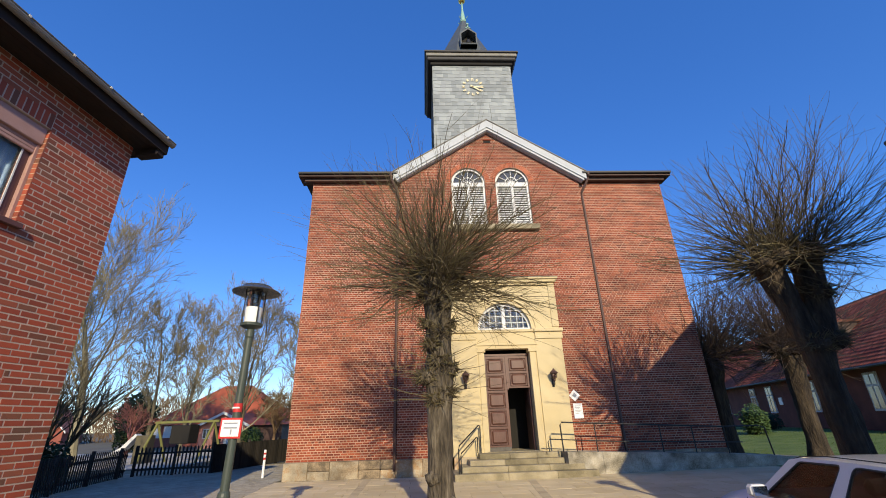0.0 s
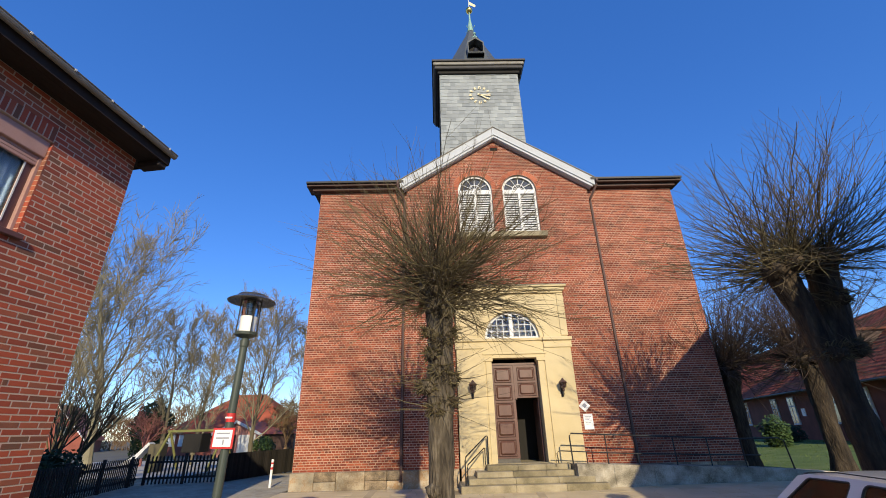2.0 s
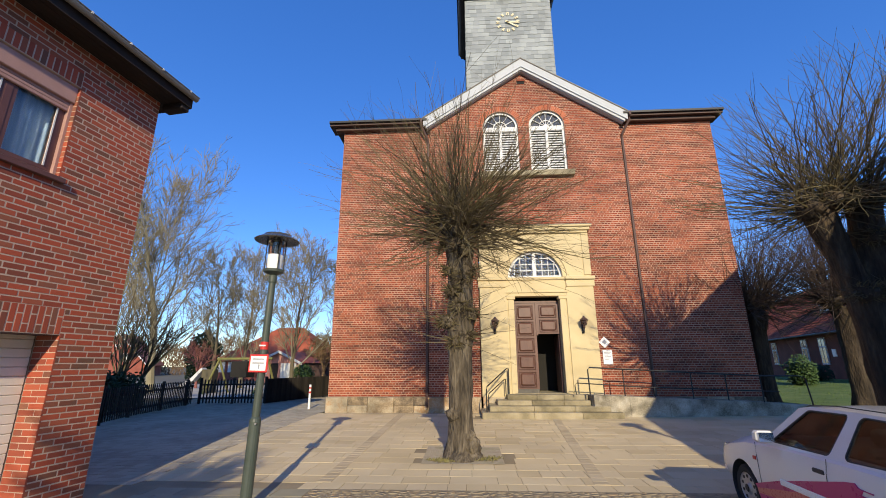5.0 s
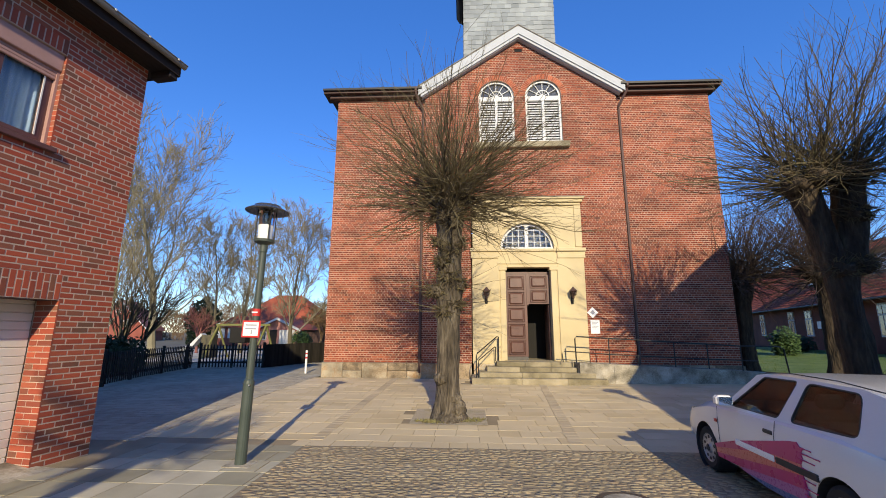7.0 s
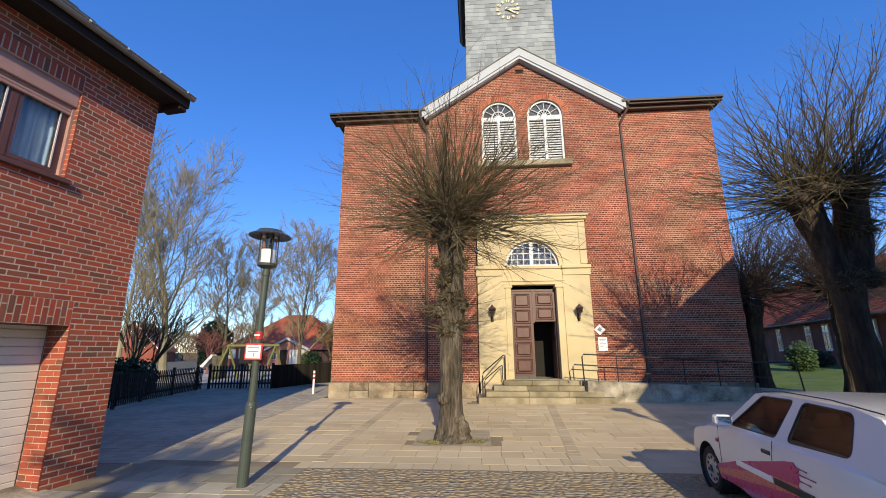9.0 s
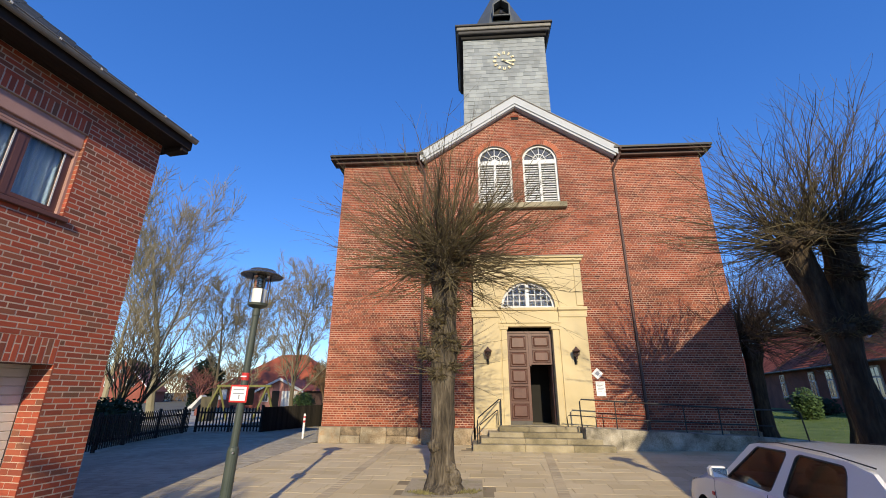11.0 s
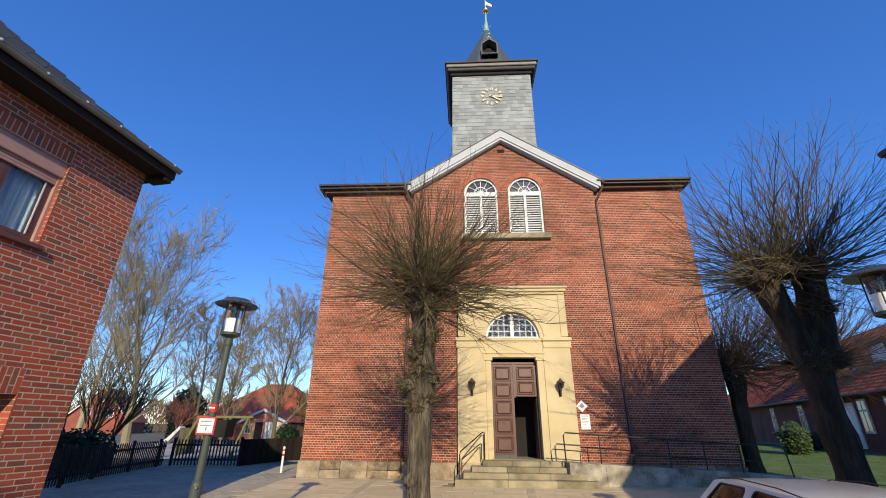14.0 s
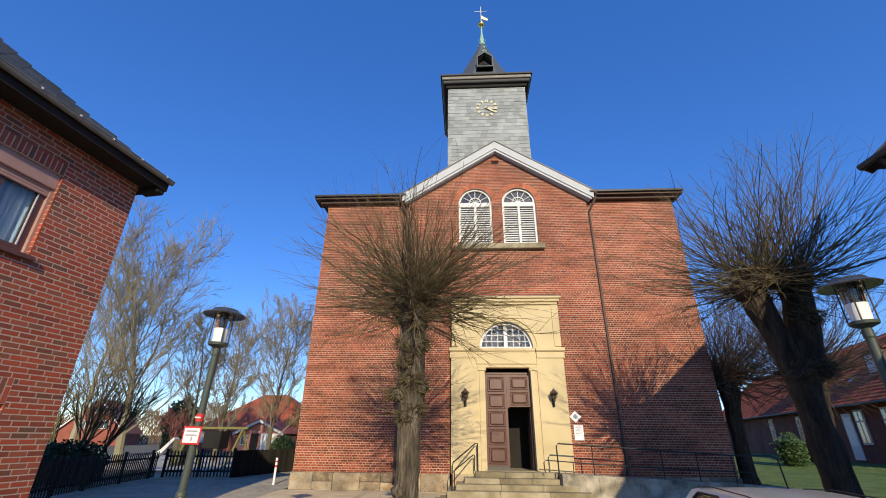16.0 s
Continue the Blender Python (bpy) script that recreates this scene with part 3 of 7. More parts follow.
        add_box(bm, cx - 0.67, cx + 0.67, -0.075, 0.04, 11.72, 11.92)
        add_box(bm, cx - 0.055, cx + 0.055, -0.07, 0.04, 9.82, 11.72)
        part("frame", bm, M_WHITE, wn)
        bm = arch_ring(cx, 11.93, 0.26, 0.30, -0.03, 0.02, 16)
        for i in range(1, 6):
            a = math.pi * i / 6
            p, q = (cx + 0.1 * math.cos(a), -0.005, 11.93 + 0.1 * math.sin(a)), (cx + 0.69 * math.cos(a), -0.005, 11.93 + 0.69 * math.sin(a))
            add_tube(bm, [p, q], 0.02, 6)
        add_prism(bm, arc_points(cx, 11.92, 0.11, 0, math.pi, 10), -0.03, 0.02)
        part("fan_bars", bm, M_WHITE, wn)
        part("fan_pane", prism(arc_points(cx, 11.9, 0.68, 0, math.pi, 20), 0.03, 0.045), M_PANE_DARK, wn)
        part("louvre_backing", box(cx - 0.68, cx + 0.68, 0.12, 0.16, 9.75, 11.8), M_DARK, wn)
        for s in (-1, 1):
            for k in range(16):
                z = 9.86 + k * 0.116
                a, b = sorted((cx + s * 0.06, cx + s * 0.67))
                bm = bmesh.new()
                add_box(bm, a, b, -0.062, 0.062, -0.009, 0.009, m=Matrix.Translation((0, 0.03, z + 0.045)) @ Matrix.Rotation(radians(50), 4, "X"))
                part("louvre", bm, M_WHITE, wn)
        # arch of brick on edge
        nb = 34
        for i in range(nb):
            a0, a1 = math.pi * (i + 0.11) / nb, math.pi * (i + 0.89) / nb
            pts = [(cx + 0.775 * math.cos(a0), 11.9 + 0.775 * math.sin(a0)), (cx + 1.01 * math.cos(a0), 11.9 + 1.01 * math.sin(a0)),
                   (cx + 1.01 * math.cos(a1), 11.9 + 1.01 * math.sin(a1)), (cx + 0.775 * math.cos(a1), 11.9 + 0.775 * math.sin(a1))]
            part("arch_brick", prism(pts, -0.156, -0.1), M_ARCH, wn)
    part("window_sill", box(-1.99, 1.99, -0.36, 0.0, 9.47, 9.72, bevel=0.02), M_STEP, ch, "long weathered sandstone sill")
    part("vent_brick", box(-0.16, 0.16, -0.17, -0.12, 14.02, 14.16), M_DARK, ch)
    part("vent_brick", box(-0.19, 0.19, -0.2, -0.12, 14.16, 14.22), M_BRICK_CHURCH, ch)
    # added near-black enclosure: the unlit interior put into its colour
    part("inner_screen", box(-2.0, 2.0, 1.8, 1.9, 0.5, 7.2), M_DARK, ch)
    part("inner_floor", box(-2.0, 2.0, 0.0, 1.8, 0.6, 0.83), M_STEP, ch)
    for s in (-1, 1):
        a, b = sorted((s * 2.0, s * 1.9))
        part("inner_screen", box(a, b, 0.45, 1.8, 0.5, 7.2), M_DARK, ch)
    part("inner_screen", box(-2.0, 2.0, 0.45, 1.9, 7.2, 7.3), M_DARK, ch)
    build_portal(ch)
    build_tower(ch)
    return ch


def build_portal(ch):
    pt = part("portal", bmesh.new(), M_PLASTER, ch, "pale yellow plaster portal surround")
    pt.location = (0.09, 0, 0)
    part("plinth", box(-2.16, 2.16, -0.27, 0.3, -0.1, 0.72), M_STONE, pt)
    # surround with the door opening and the half-round light cut out
    bm = bmesh.new()
    yf, yb = -0.22, 0.3
    dw, dt, lz, lr = 0.88, 4.27, 5.17, 1.05
    add_box(bm, -2.14, -dw - 0.18, yf, yb, 0.72, lz)
    add_box(bm, dw + 0.18, 2.14, yf, yb, 0.72, lz)
    add_box(bm, -2.14, -dw - 0.3, yf, yb, lz, 6.96)
    add_box(bm, dw + 0.3, 2.14, yf, yb, lz, 6.96)
    add_box(bm, -dw - 0.18, dw + 0.18, yf, yb, dt + 0.2, lz)
    top = arc_points(0, lz, lr + 0.02, 0, math.pi, 24)
    add_prism(bm, [(dw + 0.3, lz)] + top + [(-dw - 0.3, lz), (-dw - 0.3, 6.96), (dw + 0.3, 6.96)], yf, yb)
    part("surround", bm, M_PLASTER, pt)
    bm = box(-2.16, 2.16, -0.30, 0.0, 6.95, 7.05, bevel=0.012)
    add_box(bm, -2.24, 2.24, -0.38, 0.0, 7.05, 7.18, bevel=0.02)
    add_box(bm, -2.30, 2.30, -0.44, 0.0, 7.18, 7.26, bevel=0.012)
    part("cornice", bm, M_PLASTER, pt)
    part("lead_cover", box(-2.31, 2.31, -0.45, 0.0, 7.26, 7.28), M_GUTTER, pt)
    # raised side strips and upper frame
    for s in (-1, 1):
        a, b = sorted((s * 1.9, s * 2.17))
        part("edge_strip", box(a, b, -0.26, -0.1, 5.24, 6.95, bevel=0.01), M_PLASTER, pt)
        a, b = sorted((s * 1.14, s * 2.19))
        part("pilaster", box(a, b, -0.27, -0.1, 0.72, 4.78, bevel=0.01), M_PLASTER, pt)
        a, b = sorted((s * 1.16, s * 2.24))
        bm = box(a, b, -0.31, -0.1, 4.78, 4.9, bevel=0.012)
        add_box(bm, a, b, -0.285, -0.1, 4.9, 5.05)
        add_box(bm, a - 0.03, b + 0.03, -0.36, -0.1, 5.05, 5.18, bevel=0.015)
        part("capital", bm, M_PLASTER, pt)
        a, b = sorted((s * 0.88, s * 1.10))
        part("door_jamb", box(a, b, -0.25, 0.3, 0.83, 4.3, bevel=0.012), M_PLASTER, pt)
        a, b = sorted((s * 0.83, s * 1.17))
        part("jamb_capital", box(a, b, -0.28, 0.1, 4.3, 4.42, bevel=0.015), M_PLASTER, pt)
    bm = box(-1.17, 1.17, -0.27, 0.1, 5.06, 5.17, bevel=0.012)
    part("impost", bm, M_PLASTER, pt)
    bm = box(-1.18, 1.18, -0.26, 0.1, 4.42, 4.55, bevel=0.01)
    add_box(bm, -1.21, 1.21, -0.30, 0.1, 4.55, 4.62, bevel=0.01)
    part("door_head", bm, M_PLASTER, pt)
    bm = arch_ring(0, 5.18, 1.06, 1.14, -0.25, -0.1)
    part("arch_moulding", bm, M_PLASTER, pt)
    part("arch_moulding", arch_ring(0, 5.18, 1.22, 1.31, -0.265, -0.1), M_PLASTER, pt)
    # half-round window
    wn = part("fan_window", arch_ring(0, 5.18, 0.97, 1.06, -0.1, 0.0), M_WHITE, pt, "white half-round window with small panes")
    part("bottom_rail", box(-1.05, 1.05, -0.12, 0.0, 5.17, 5.25), M_WHITE, wn)
    part("mullion", box(-0.07, 0.07, -0.12, 0.0, 5.25, 6.17), M_WHITE, wn)
    for x in (-0.78, -0.55, -0.31, 0.31, 0.55, 0.78):
        part("glazing_bar", box(x - 0.014, x + 0.014, -0.085, -0.03, 5.24, 5.18 + math.sqrt(0.99 ** 2 - x * x)), M_WHITE, wn)
    for z in (5.47, 5.72, 5.96):
        h = math.sqrt(0.99 ** 2 - (z - 5.18) ** 2)
        part("glazing_bar", box(-h, h, -0.083, -0.035, z - 0.013, z + 0.013), M_WHITE, wn)
    part("pane", prism(arc_points(0, 5.18, 0.99, 0, math.pi, 20), -0.05, -0.04), M_PANE, wn, "old leaded glass")
    part("inner_blind", prism(arc_points(0, 5.18, 1.04, 0, math.pi, 20), 0.28, 0.3), M_PAVER_GREY, wn)

    # door: fixed left leaf with five panels, right leaf's upper part shut, lower part open
    def leaf(x0, x1, z0, z1, panels, parent_name, y=0.08, m=None):
        d = part(parent_name, box(x0, x1, y, y + 0.07, z0, z1, bevel=0.006), M_DOOR, pt, "dark brown panelled wooden door leaf")
        h = (z1 - z0 - 0.08) / panels
        for i in range(panels):
            a, b = z0 + 0.1 + i * h, z0 + (i + 1) * h - 0.04
            bm = bmesh.new()
            add_box(bm, x0 + 0.15, x1 - 0.15, y - 0.055, y + 0.06, a + 0.02, b - 0.02, bevel=0.05)
            part("panel", bm, M_DOOR, d)
            bm = bmesh.new()
            for p in ((x0 + 0.10, x0 + 0.13, a - 0.03, b + 0.03), (x1 - 0.13, x1 - 0.10, a - 0.03, b + 0.03)):
                add_box(bm, p[0], p[1], y - 0.04, y + 0.01, p[2], p[3], bevel=0.01)
            for p in ((a - 0.03, a), (b, b + 0.03)):
                add_box(bm, x0 + 0.13, x1 - 0.13, y - 0.04, y + 0.01, p[0], p[1], bevel=0.01)
            part("panel_moulding", bm, M_DOOR, d)
        return d
    left = leaf(-0.88, -0.03, 0.98, 4.2, 5, "door_leaf")
    part("kick_board", box(-0.87, -0.05, 0.05, 0.09, 0.85, 0.98), M_GUTTER, left)
    leaf(0.0, 0.87, 3.0, 4.2, 2, "door_leaf_upper")
    part("door_frame", box(-0.9, 0.9, 0.05, 0.16, 4.2, 4.27), M_DOOR, pt)
    part("door_frame", box(-0.045, 0.02, 0.05, 0.1, 2.95, 4.2), M_DOOR, pt)
    op = part("door_leaf_open", box(0.81, 0.88, 0.15, 1.05, 0.85, 2.98, bevel=0.006), M_DOOR, pt, "open lower door leaf folded inwards")
    for k in range(3):
        part("panel", box(0.795, 0.815, 0.28, 0.92, 1.05 + k * 0.68, 1.55 + k * 0.68, bevel=0.008), M_DOOR, op)
    part("threshold", box(-0.98, 0.98, -0.25, 0.4, 0.80, 0.85), M_STEP, pt)
    # wall lanterns
    for x in (-1.65, 1.65):
        la = part("wall_lantern", lathe([(0.02, 3.16), (0.05, 3.2), (0.03, 3.24), (0.10, 3.30), (0.115, 3.42), (0.16, 3.46), (0.13, 3.5), (0.06, 3.56), (0.02, 3.62)], 8, x, -0.50), M_SPOUT, pt, "dark bronze wall lantern with a glass body")
        part("lantern_glass", lathe([(0.075, 3.28), (0.112, 3.30), (0.14, 3.46)], 6, x, -0.50), M_PANE, la)
        bm = tube([(x, -0.26, 3.12), (x, -0.36, 3.02), (x, -0.48, 3.06), (x, -0.50, 3.18)], 0.018, 6)
        add_box(bm, x - 0.05, x + 0.05, -0.29, -0.26, 2.98, 3.34, bevel=0.01)
        part("bracket", bm, M_IRON, la)
        part("finial", tube([(x, -0.27, 3.3), (x, -0.38, 3.38), (x, -0.46, 3.3)], 0.012, 6), M_IRON, la)


def slates(parent, name, corner, u, n, width, height, mat, seed, size=(0.34, 0.26), taper=0.0, top_width=None):
    """Overlapping slates on a plane: corner, unit way u along, unit way n out; rows rise along the plane's own up."""
    rnd = random.Random(seed)
    up = Vector(n).cross(Vector(u)).normalized() * 1.0
    if up.z < 0:
        up = -up
    V, F = [], []
    rows = int(height / size[1])
    corner, u, n = Vector(corner), Vector(u), Vector(n)
    for j in range(rows):
        f = j / max(1, rows)
        w = width + ((top_width if top_width is not None else width) - width) * f
        a = (width - w) / 2
        x = a - rnd.uniform(0, size[0])
        while x < a + w:
            s = size[0] * rnd.uniform(0.8, 1.25)
            p, q = max(x, a), min(x + s, a + w)
            if q - p > 0.03:
                z0, z1 = j * size[1] - rnd.uniform(0, 0.03), j * size[1] + size[1] * 1.12
                lift = rnd.uniform(0.012, 0.026)
                b = len(V)
                skew = 0.35 * (q - p) * 0.25
                V += [corner + u * p + up * (z0 + skew) + n * lift, corner + u * q + up * z0 + n * (lift + rnd.uniform(-0.004, 0.004)),
                      corner + u * q + up * z1 + n * 0.004, corner + u * p + up * z1 + n * 0.004,
                      corner + u * p + up * (z0 + skew) + n * 0.0, corner + u * q + up * z0 + n * 0.0]
                F += [(b, b + 1, b + 2, b + 3), (b, b + 4, b + 5, b + 1), (b, b + 3, b + 4), (b + 1, b + 5, b + 2)]
            x += s
    ob = part(name, as_mesh(name, V, F, mat), mat, parent)
    ob["kind"] = "stuff"
    return ob


def build_tower(ch):
    ty, h = 2.4, 2.32
    tw = part("tower", box(-h, h, ty, ty + 2 * h, 12.5, 21.6), M_SLATE_DARK, ch, "square tower clad in grey-green slate")
    tw.location = (-0.07, 0, 0)
    slates(tw, "slate_cladding", (-h, ty, 13.0), (1, 0, 0), (0, -1, 0), 2 * h, 8.6, M_SLATE, 21)
    slates(tw, "slate_cladding", (-h, ty + 2 * h, 13.0), (0, -1, 0), (-1, 0, 0), 2 * h, 8.6, M_SLATE, 22)
    slates(tw, "slate_cladding", (h, ty, 13.0), (0, 1, 0), (1, 0, 0), 2 * h, 8.6, M_SLATE, 23)
    c = ty + h
    # Shadow below the overhang is put into the lowest band's colour.
    co = part("tower_cornice", box(-h - 0.12, h + 0.12, c - h - 0.12, c + h + 0.12, 21.42, 21.64, bevel=0.02), M_DARK, tw)
    part("cornice_band", box(-h - 0.30, h + 0.30, c - h - 0.30, c + h + 0.30, 21.64, 21.86, bevel=0.04), M_ROOF_DARK, co)
    part("cornice_band", box(-h - 0.38, h + 0.38, c - h - 0.38, c + h + 0.38, 21.86, 22.08, bevel=0.03), M_FASCIA, co)
    part("cornice_band", box(-h - 0.46, h + 0.46, c - h - 0.46, c + h + 0.46, 22.08, 22.2, bevel=0.01), M_ROOF_DARK, co)
    # eight-sided spire
    n = 8
    bm = bmesh.new()
    prof = [(2.15, 22.15), (1.92, 22.9), (1.42, 24.6), (0.13, 27.9)]
    rings = [[bm.verts.new((r * math.cos(math.pi / 8 + 2 * math.pi * k / n) / math.cos(math.pi / 8), c + r * math.sin(math.pi / 8 + 2 * math.pi * k / n) / math.cos(math.pi / 8), z)) for k in range(n)] for r, z in prof]
    for a, b in zip(rings, rings[1:]):
        for k in range(n):
            bm.faces.new((a[k], a[(k + 1) % n], b[(k + 1) % n], b[k]))
    bm.faces.new(rings[-1])
    sp = part("spire", bm, M_SLATE_DARK, tw, "steep dark slate spire")
    slates(sp, "spire_slate", (-0.78, c - 1.90, 22.95), (1, 0, 0), Vector((0, -1, 0.38)).normalized(), 1.6, 4.9, M_SLATE_DARK, 24, (0.26, 0.2), top_width=0.1)
    # bell dormer: hooded opening with a bell
    bm = bmesh.new()
    hexo = [(-0.52, 23.45), (0.52, 23.45), (0.52, 24.45), (0.0, 24.90), (-0.52, 24.45)]
    inn = [(-0.45, 23.53), (0.45, 23.53), (0.45, 24.40), (0.0, 24.77), (-0.45, 24.40)]
    y0, y1 = c - 2.05, c - 0.8
    oa = [[bm.verts.new((x, y, z)) for x, z in hexo] for y in (y0, y1)]
    ia = [[bm.verts.new((x, y, z)) for x, z in inn] for y in (y0, y1)]
    for k in range(5):
        j = (k + 1) % 5
        bm.faces.new((oa[0][k], oa[0][j], oa[1][j], oa[1][k]))
        bm.faces.new((ia[0][k], ia[0][j], ia[1][j], ia[1][k]))
        bm.faces.new((oa[0][k], oa[0][j], ia[0][j], ia[0][k]))
    do = part("bell_dormer", bm, M_SLATE_DARK, tw, "small hooded opening with a dark bell")
    part("dormer_inside", prism(inn, c - 1.55, c - 1.5), M_DARK, do)
    part("bell", lathe([(0.24, 23.67), (0.2, 23.73), (0.15, 23.95), (0.12, 24.07), (0.03, 24.15)], 14, 0, c - 1.82), M_IRON, do)
    part("dormer_sill", box(-0.5, 0.5, y0 - 0.08, y0 + 0.4, 23.45, 23.52), M_SLATE_DARK, do)
    bm = tube([(-0.16, y0 + 0.1, 24.95), (0, y0 + 0.15, 25.15), (0.0, y0 + 0.18, 25.45)], 0.03, 6)
    add_tube(bm, [(0.16, y0 + 0.1, 24.95), (0, y0 + 0.15, 25.15)], 0.03, 6)
    bmesh.ops.create_icosphere(bm, subdivisions=1, radius=0.1, matrix=Matrix.Translation((0, y0 + 0.16, 25.37)))
    part("copper_ornament", bm, M_COPPER, do)
    # finial, ball, vane and cross
    fi = part("finial", lathe([(0.2, 27.8), (0.24, 27.95), (0.15, 28.1), (0.17, 28.3), (0.07, 29.0), (0.05, 29.75)], 10, 0, c), M_COPPER, tw, "green copper finial")
    for k in range(4):
        a = math.pi / 4 + k * math.pi / 2
        d = Vector((math.cos(a), math.sin(a), 0))
        o = Vector((0, c, 28.05))
        part("scroll", tube([o + d * 0.15, o + d * 0.32 - Vector((0, 0, 0.06)), o + d * 0.42 + Vector((0, 0, 0.04)), o + d * 0.38 + Vector((0, 0, 0.1))], 0.02, 5), M_COPPER, fi)
    bm = bmesh.new()
    bmesh.ops.create_uvsphere(bm, u_segments=18, v_segments=12, radius=0.25, matrix=Matrix.Translation((0, c, 30.0)))
    part("gilded_ball", bm, M_GOLD, fi, "gilded ball", smooth=True)
    bm = tube([(0, c, 30.2), (0, c, 31.9)], 0.028, 6)
    add_tube(bm, [(-0.5, c, 31.4), (0.5, c, 31.4)], 0.025, 6)
    part("cross", bm, M_WHITE, fi)
    vane = prism([(0.03, 30.95), (0.5, 30.55), (0.46, 30.35), (0.03, 30.6)], c - 0.01, c + 0.01)
    part("weather_vane", vane, M_CREAM, fi)
    # clock: gilded figures and pointers straight on the slate
    cz, cl = 19.8, ty - 0.05
    ck = part("clock", lathe([(0.06, 0), (0.05, 0.03)], 10), M_CREAM, tw, "gilded clock figures and pointers on slate")
    ck.matrix_basis = pose(-0.02, cl, cz, 90, 0, 0)
    for k in range(12):
        a = radians(30 * k)
        bm = bmesh.new()
        w = 0.05 if k % 3 else 0.065
        add_box(bm, -w, -w + 0.035, -0.09, 0.09, 0, 0.02)
        add_box(bm, w - 0.035, w, -0.09, 0.09, 0, 0.02)
        if k % 2:
            add_box(bm, -w, w, -0.018, 0.018, 0.001, 0.021)
        else:
            add_box(bm, -w, w, 0.055, 0.09, 0.001, 0.021)
        g = part("figure", bm, M_CREAM, ck)
        g.matrix_basis = Matrix.Translation((0.54 * math.sin(a), 0.54 * math.cos(a), 0)) @ Matrix.Rotation(-a, 4, "Z")
    for ln, w, deg in ((0.58, 0.028, 97), (0.44, 0.038, 125)):
        g = part("clock_hand", box(-w, w, -0.14, ln, 0.03, 0.045), M_CREAM, ck)
        g.matrix_basis = Matrix.Rotation(radians(-deg), 4, "Z")


build_church()


# ---- steps, ramp and rails ----
def build_steps():
    st = thing("entrance_steps", "worn mossy sandstone steps before the church door", "steps", pose(0, 0, 0))
    for x0, x1, y, z0, z1 in ((0.97, 5.56, 15.0, 0.05, 0.345), (1.24, 5.25, 15.34, 0.34, 0.51), (1.53, 4.72, 15.67, 0.505, 0.67), (1.90, 4.70, 16.0, 0.665, 0.835)):
        cuts = [x0, x0 + (x1 - x0) * 0.37, x0 + (x1 - x0) * 0.71, x1]
        for a, b in zip(cuts, cuts[1:]):
            part("step_slab", box(a + 0.002, b - 0.002, y, 16.6, z0, z1, bevel=0.014), M_STEP, st)
    return st


def build_ramp():
    rp = thing("ramp", "pale stone ramp wall rising to the church door", "ramp", pose(0, 0, 0))
    bm = bmesh.new()
    pts = [(4.73, -0.1), (13.2, -0.1), (13.2, 0.42), (10.2, 0.62), (4.73, 0.84)]
    add_prism(bm, pts, 15.42, 16.55)
    part("ramp_body", bm, M_RAMP, rp)
    rnd = random.Random(4)
    x = 4.73
    while x < 13.1:
        q = min(13.2, x + rnd.uniform(1.0, 1.7))
        za, zb = (0.865 - (x - 4.73) * 0.041 if x < 10.2 else 0.64 - (x - 10.2) * 0.07), (0.865 - (q - 4.73) * 0.041 if q < 10.2 else 0.64 - (q - 10.2) * 0.07)
        part("ramp_stone", prism([(x + 0.004, 0.05), (q - 0.004, 0.05), (q - 0.004, zb), (x + 0.004, za)], 15.36 - rnd.uniform(0, 0.012), 15.56), M_RAMP, rp)
        x = q
    return rp


build_steps()
build_ramp()


def build_rails():
    # short double rail at the steps
    r = thing("stair_rail", "black iron stair rail with two bars", "handrail", pose(0, 0, 0))
    part("top_bar", tube([(1.13, 15.15, 0.33), (1.13, 15.15, 1.05), (1.16, 15.2, 1.16), (1.93, 16.28, 1.73), (2.0, 16.34, 1.73), (2.0, 16.36, 0.85)], 0.022, 8), M_IRON, r)
    part("lower_bar", tube([(1.2, 15.2, 0.34), (1.2, 15.2, 0.86), (1.22, 15.25, 0.93), (1.84, 16.18, 1.36), (1.88, 16.25, 1.36), (1.88, 16.3, 0.85)], 0.018, 8), M_IRON, r)
    # long rail on the ramp
    r = thing("ramp_rail", "long black iron rail along the ramp", "handrail", pose(0, 0, 0))
    zt = lambda x: 1.76 - (x - 4.66) * 0.052
    zg = lambda x: 0.845 - (x - 4.73) * 0.041
    part("top_bar", tube([(4.68, 15.6, 0.85), (4.66, 15.6, 1.68), (4.72, 15.6, 1.76), (8, 15.6, zt(8)), (10.36, 15.6, zt(10.36)), (11.6, 15.6, 1.46), (11.8, 15.6, 1.38), (11.9, 15.6, 0.4)], 0.024, 8), M_IRON, r)
    part("lower_bar", tube([(4.25, 15.75, 0.86), (4.22, 15.75, 1.16), (4.3, 15.75, 1.24), (6.6, 15.75, 1.1), (11, 15.75, 0.95)], 0.018, 8), M_IRON, r)
    for x in (5.84, 8.09, 9.22, 10.35):
        part("rail_post", tube([(x, 15.6, zg(x) - 0.03), (x, 15.6, zt(x))], 0.02, 8), M_IRON, r)
    for x in (5.2, 6.9):
        part("rail_post", tube([(x, 15.75, zg(x) - 0.03), (x, 15.75, 1.24 - (x - 4.3) * 0.06)], 0.016, 8), M_IRON, r)


build_rails()


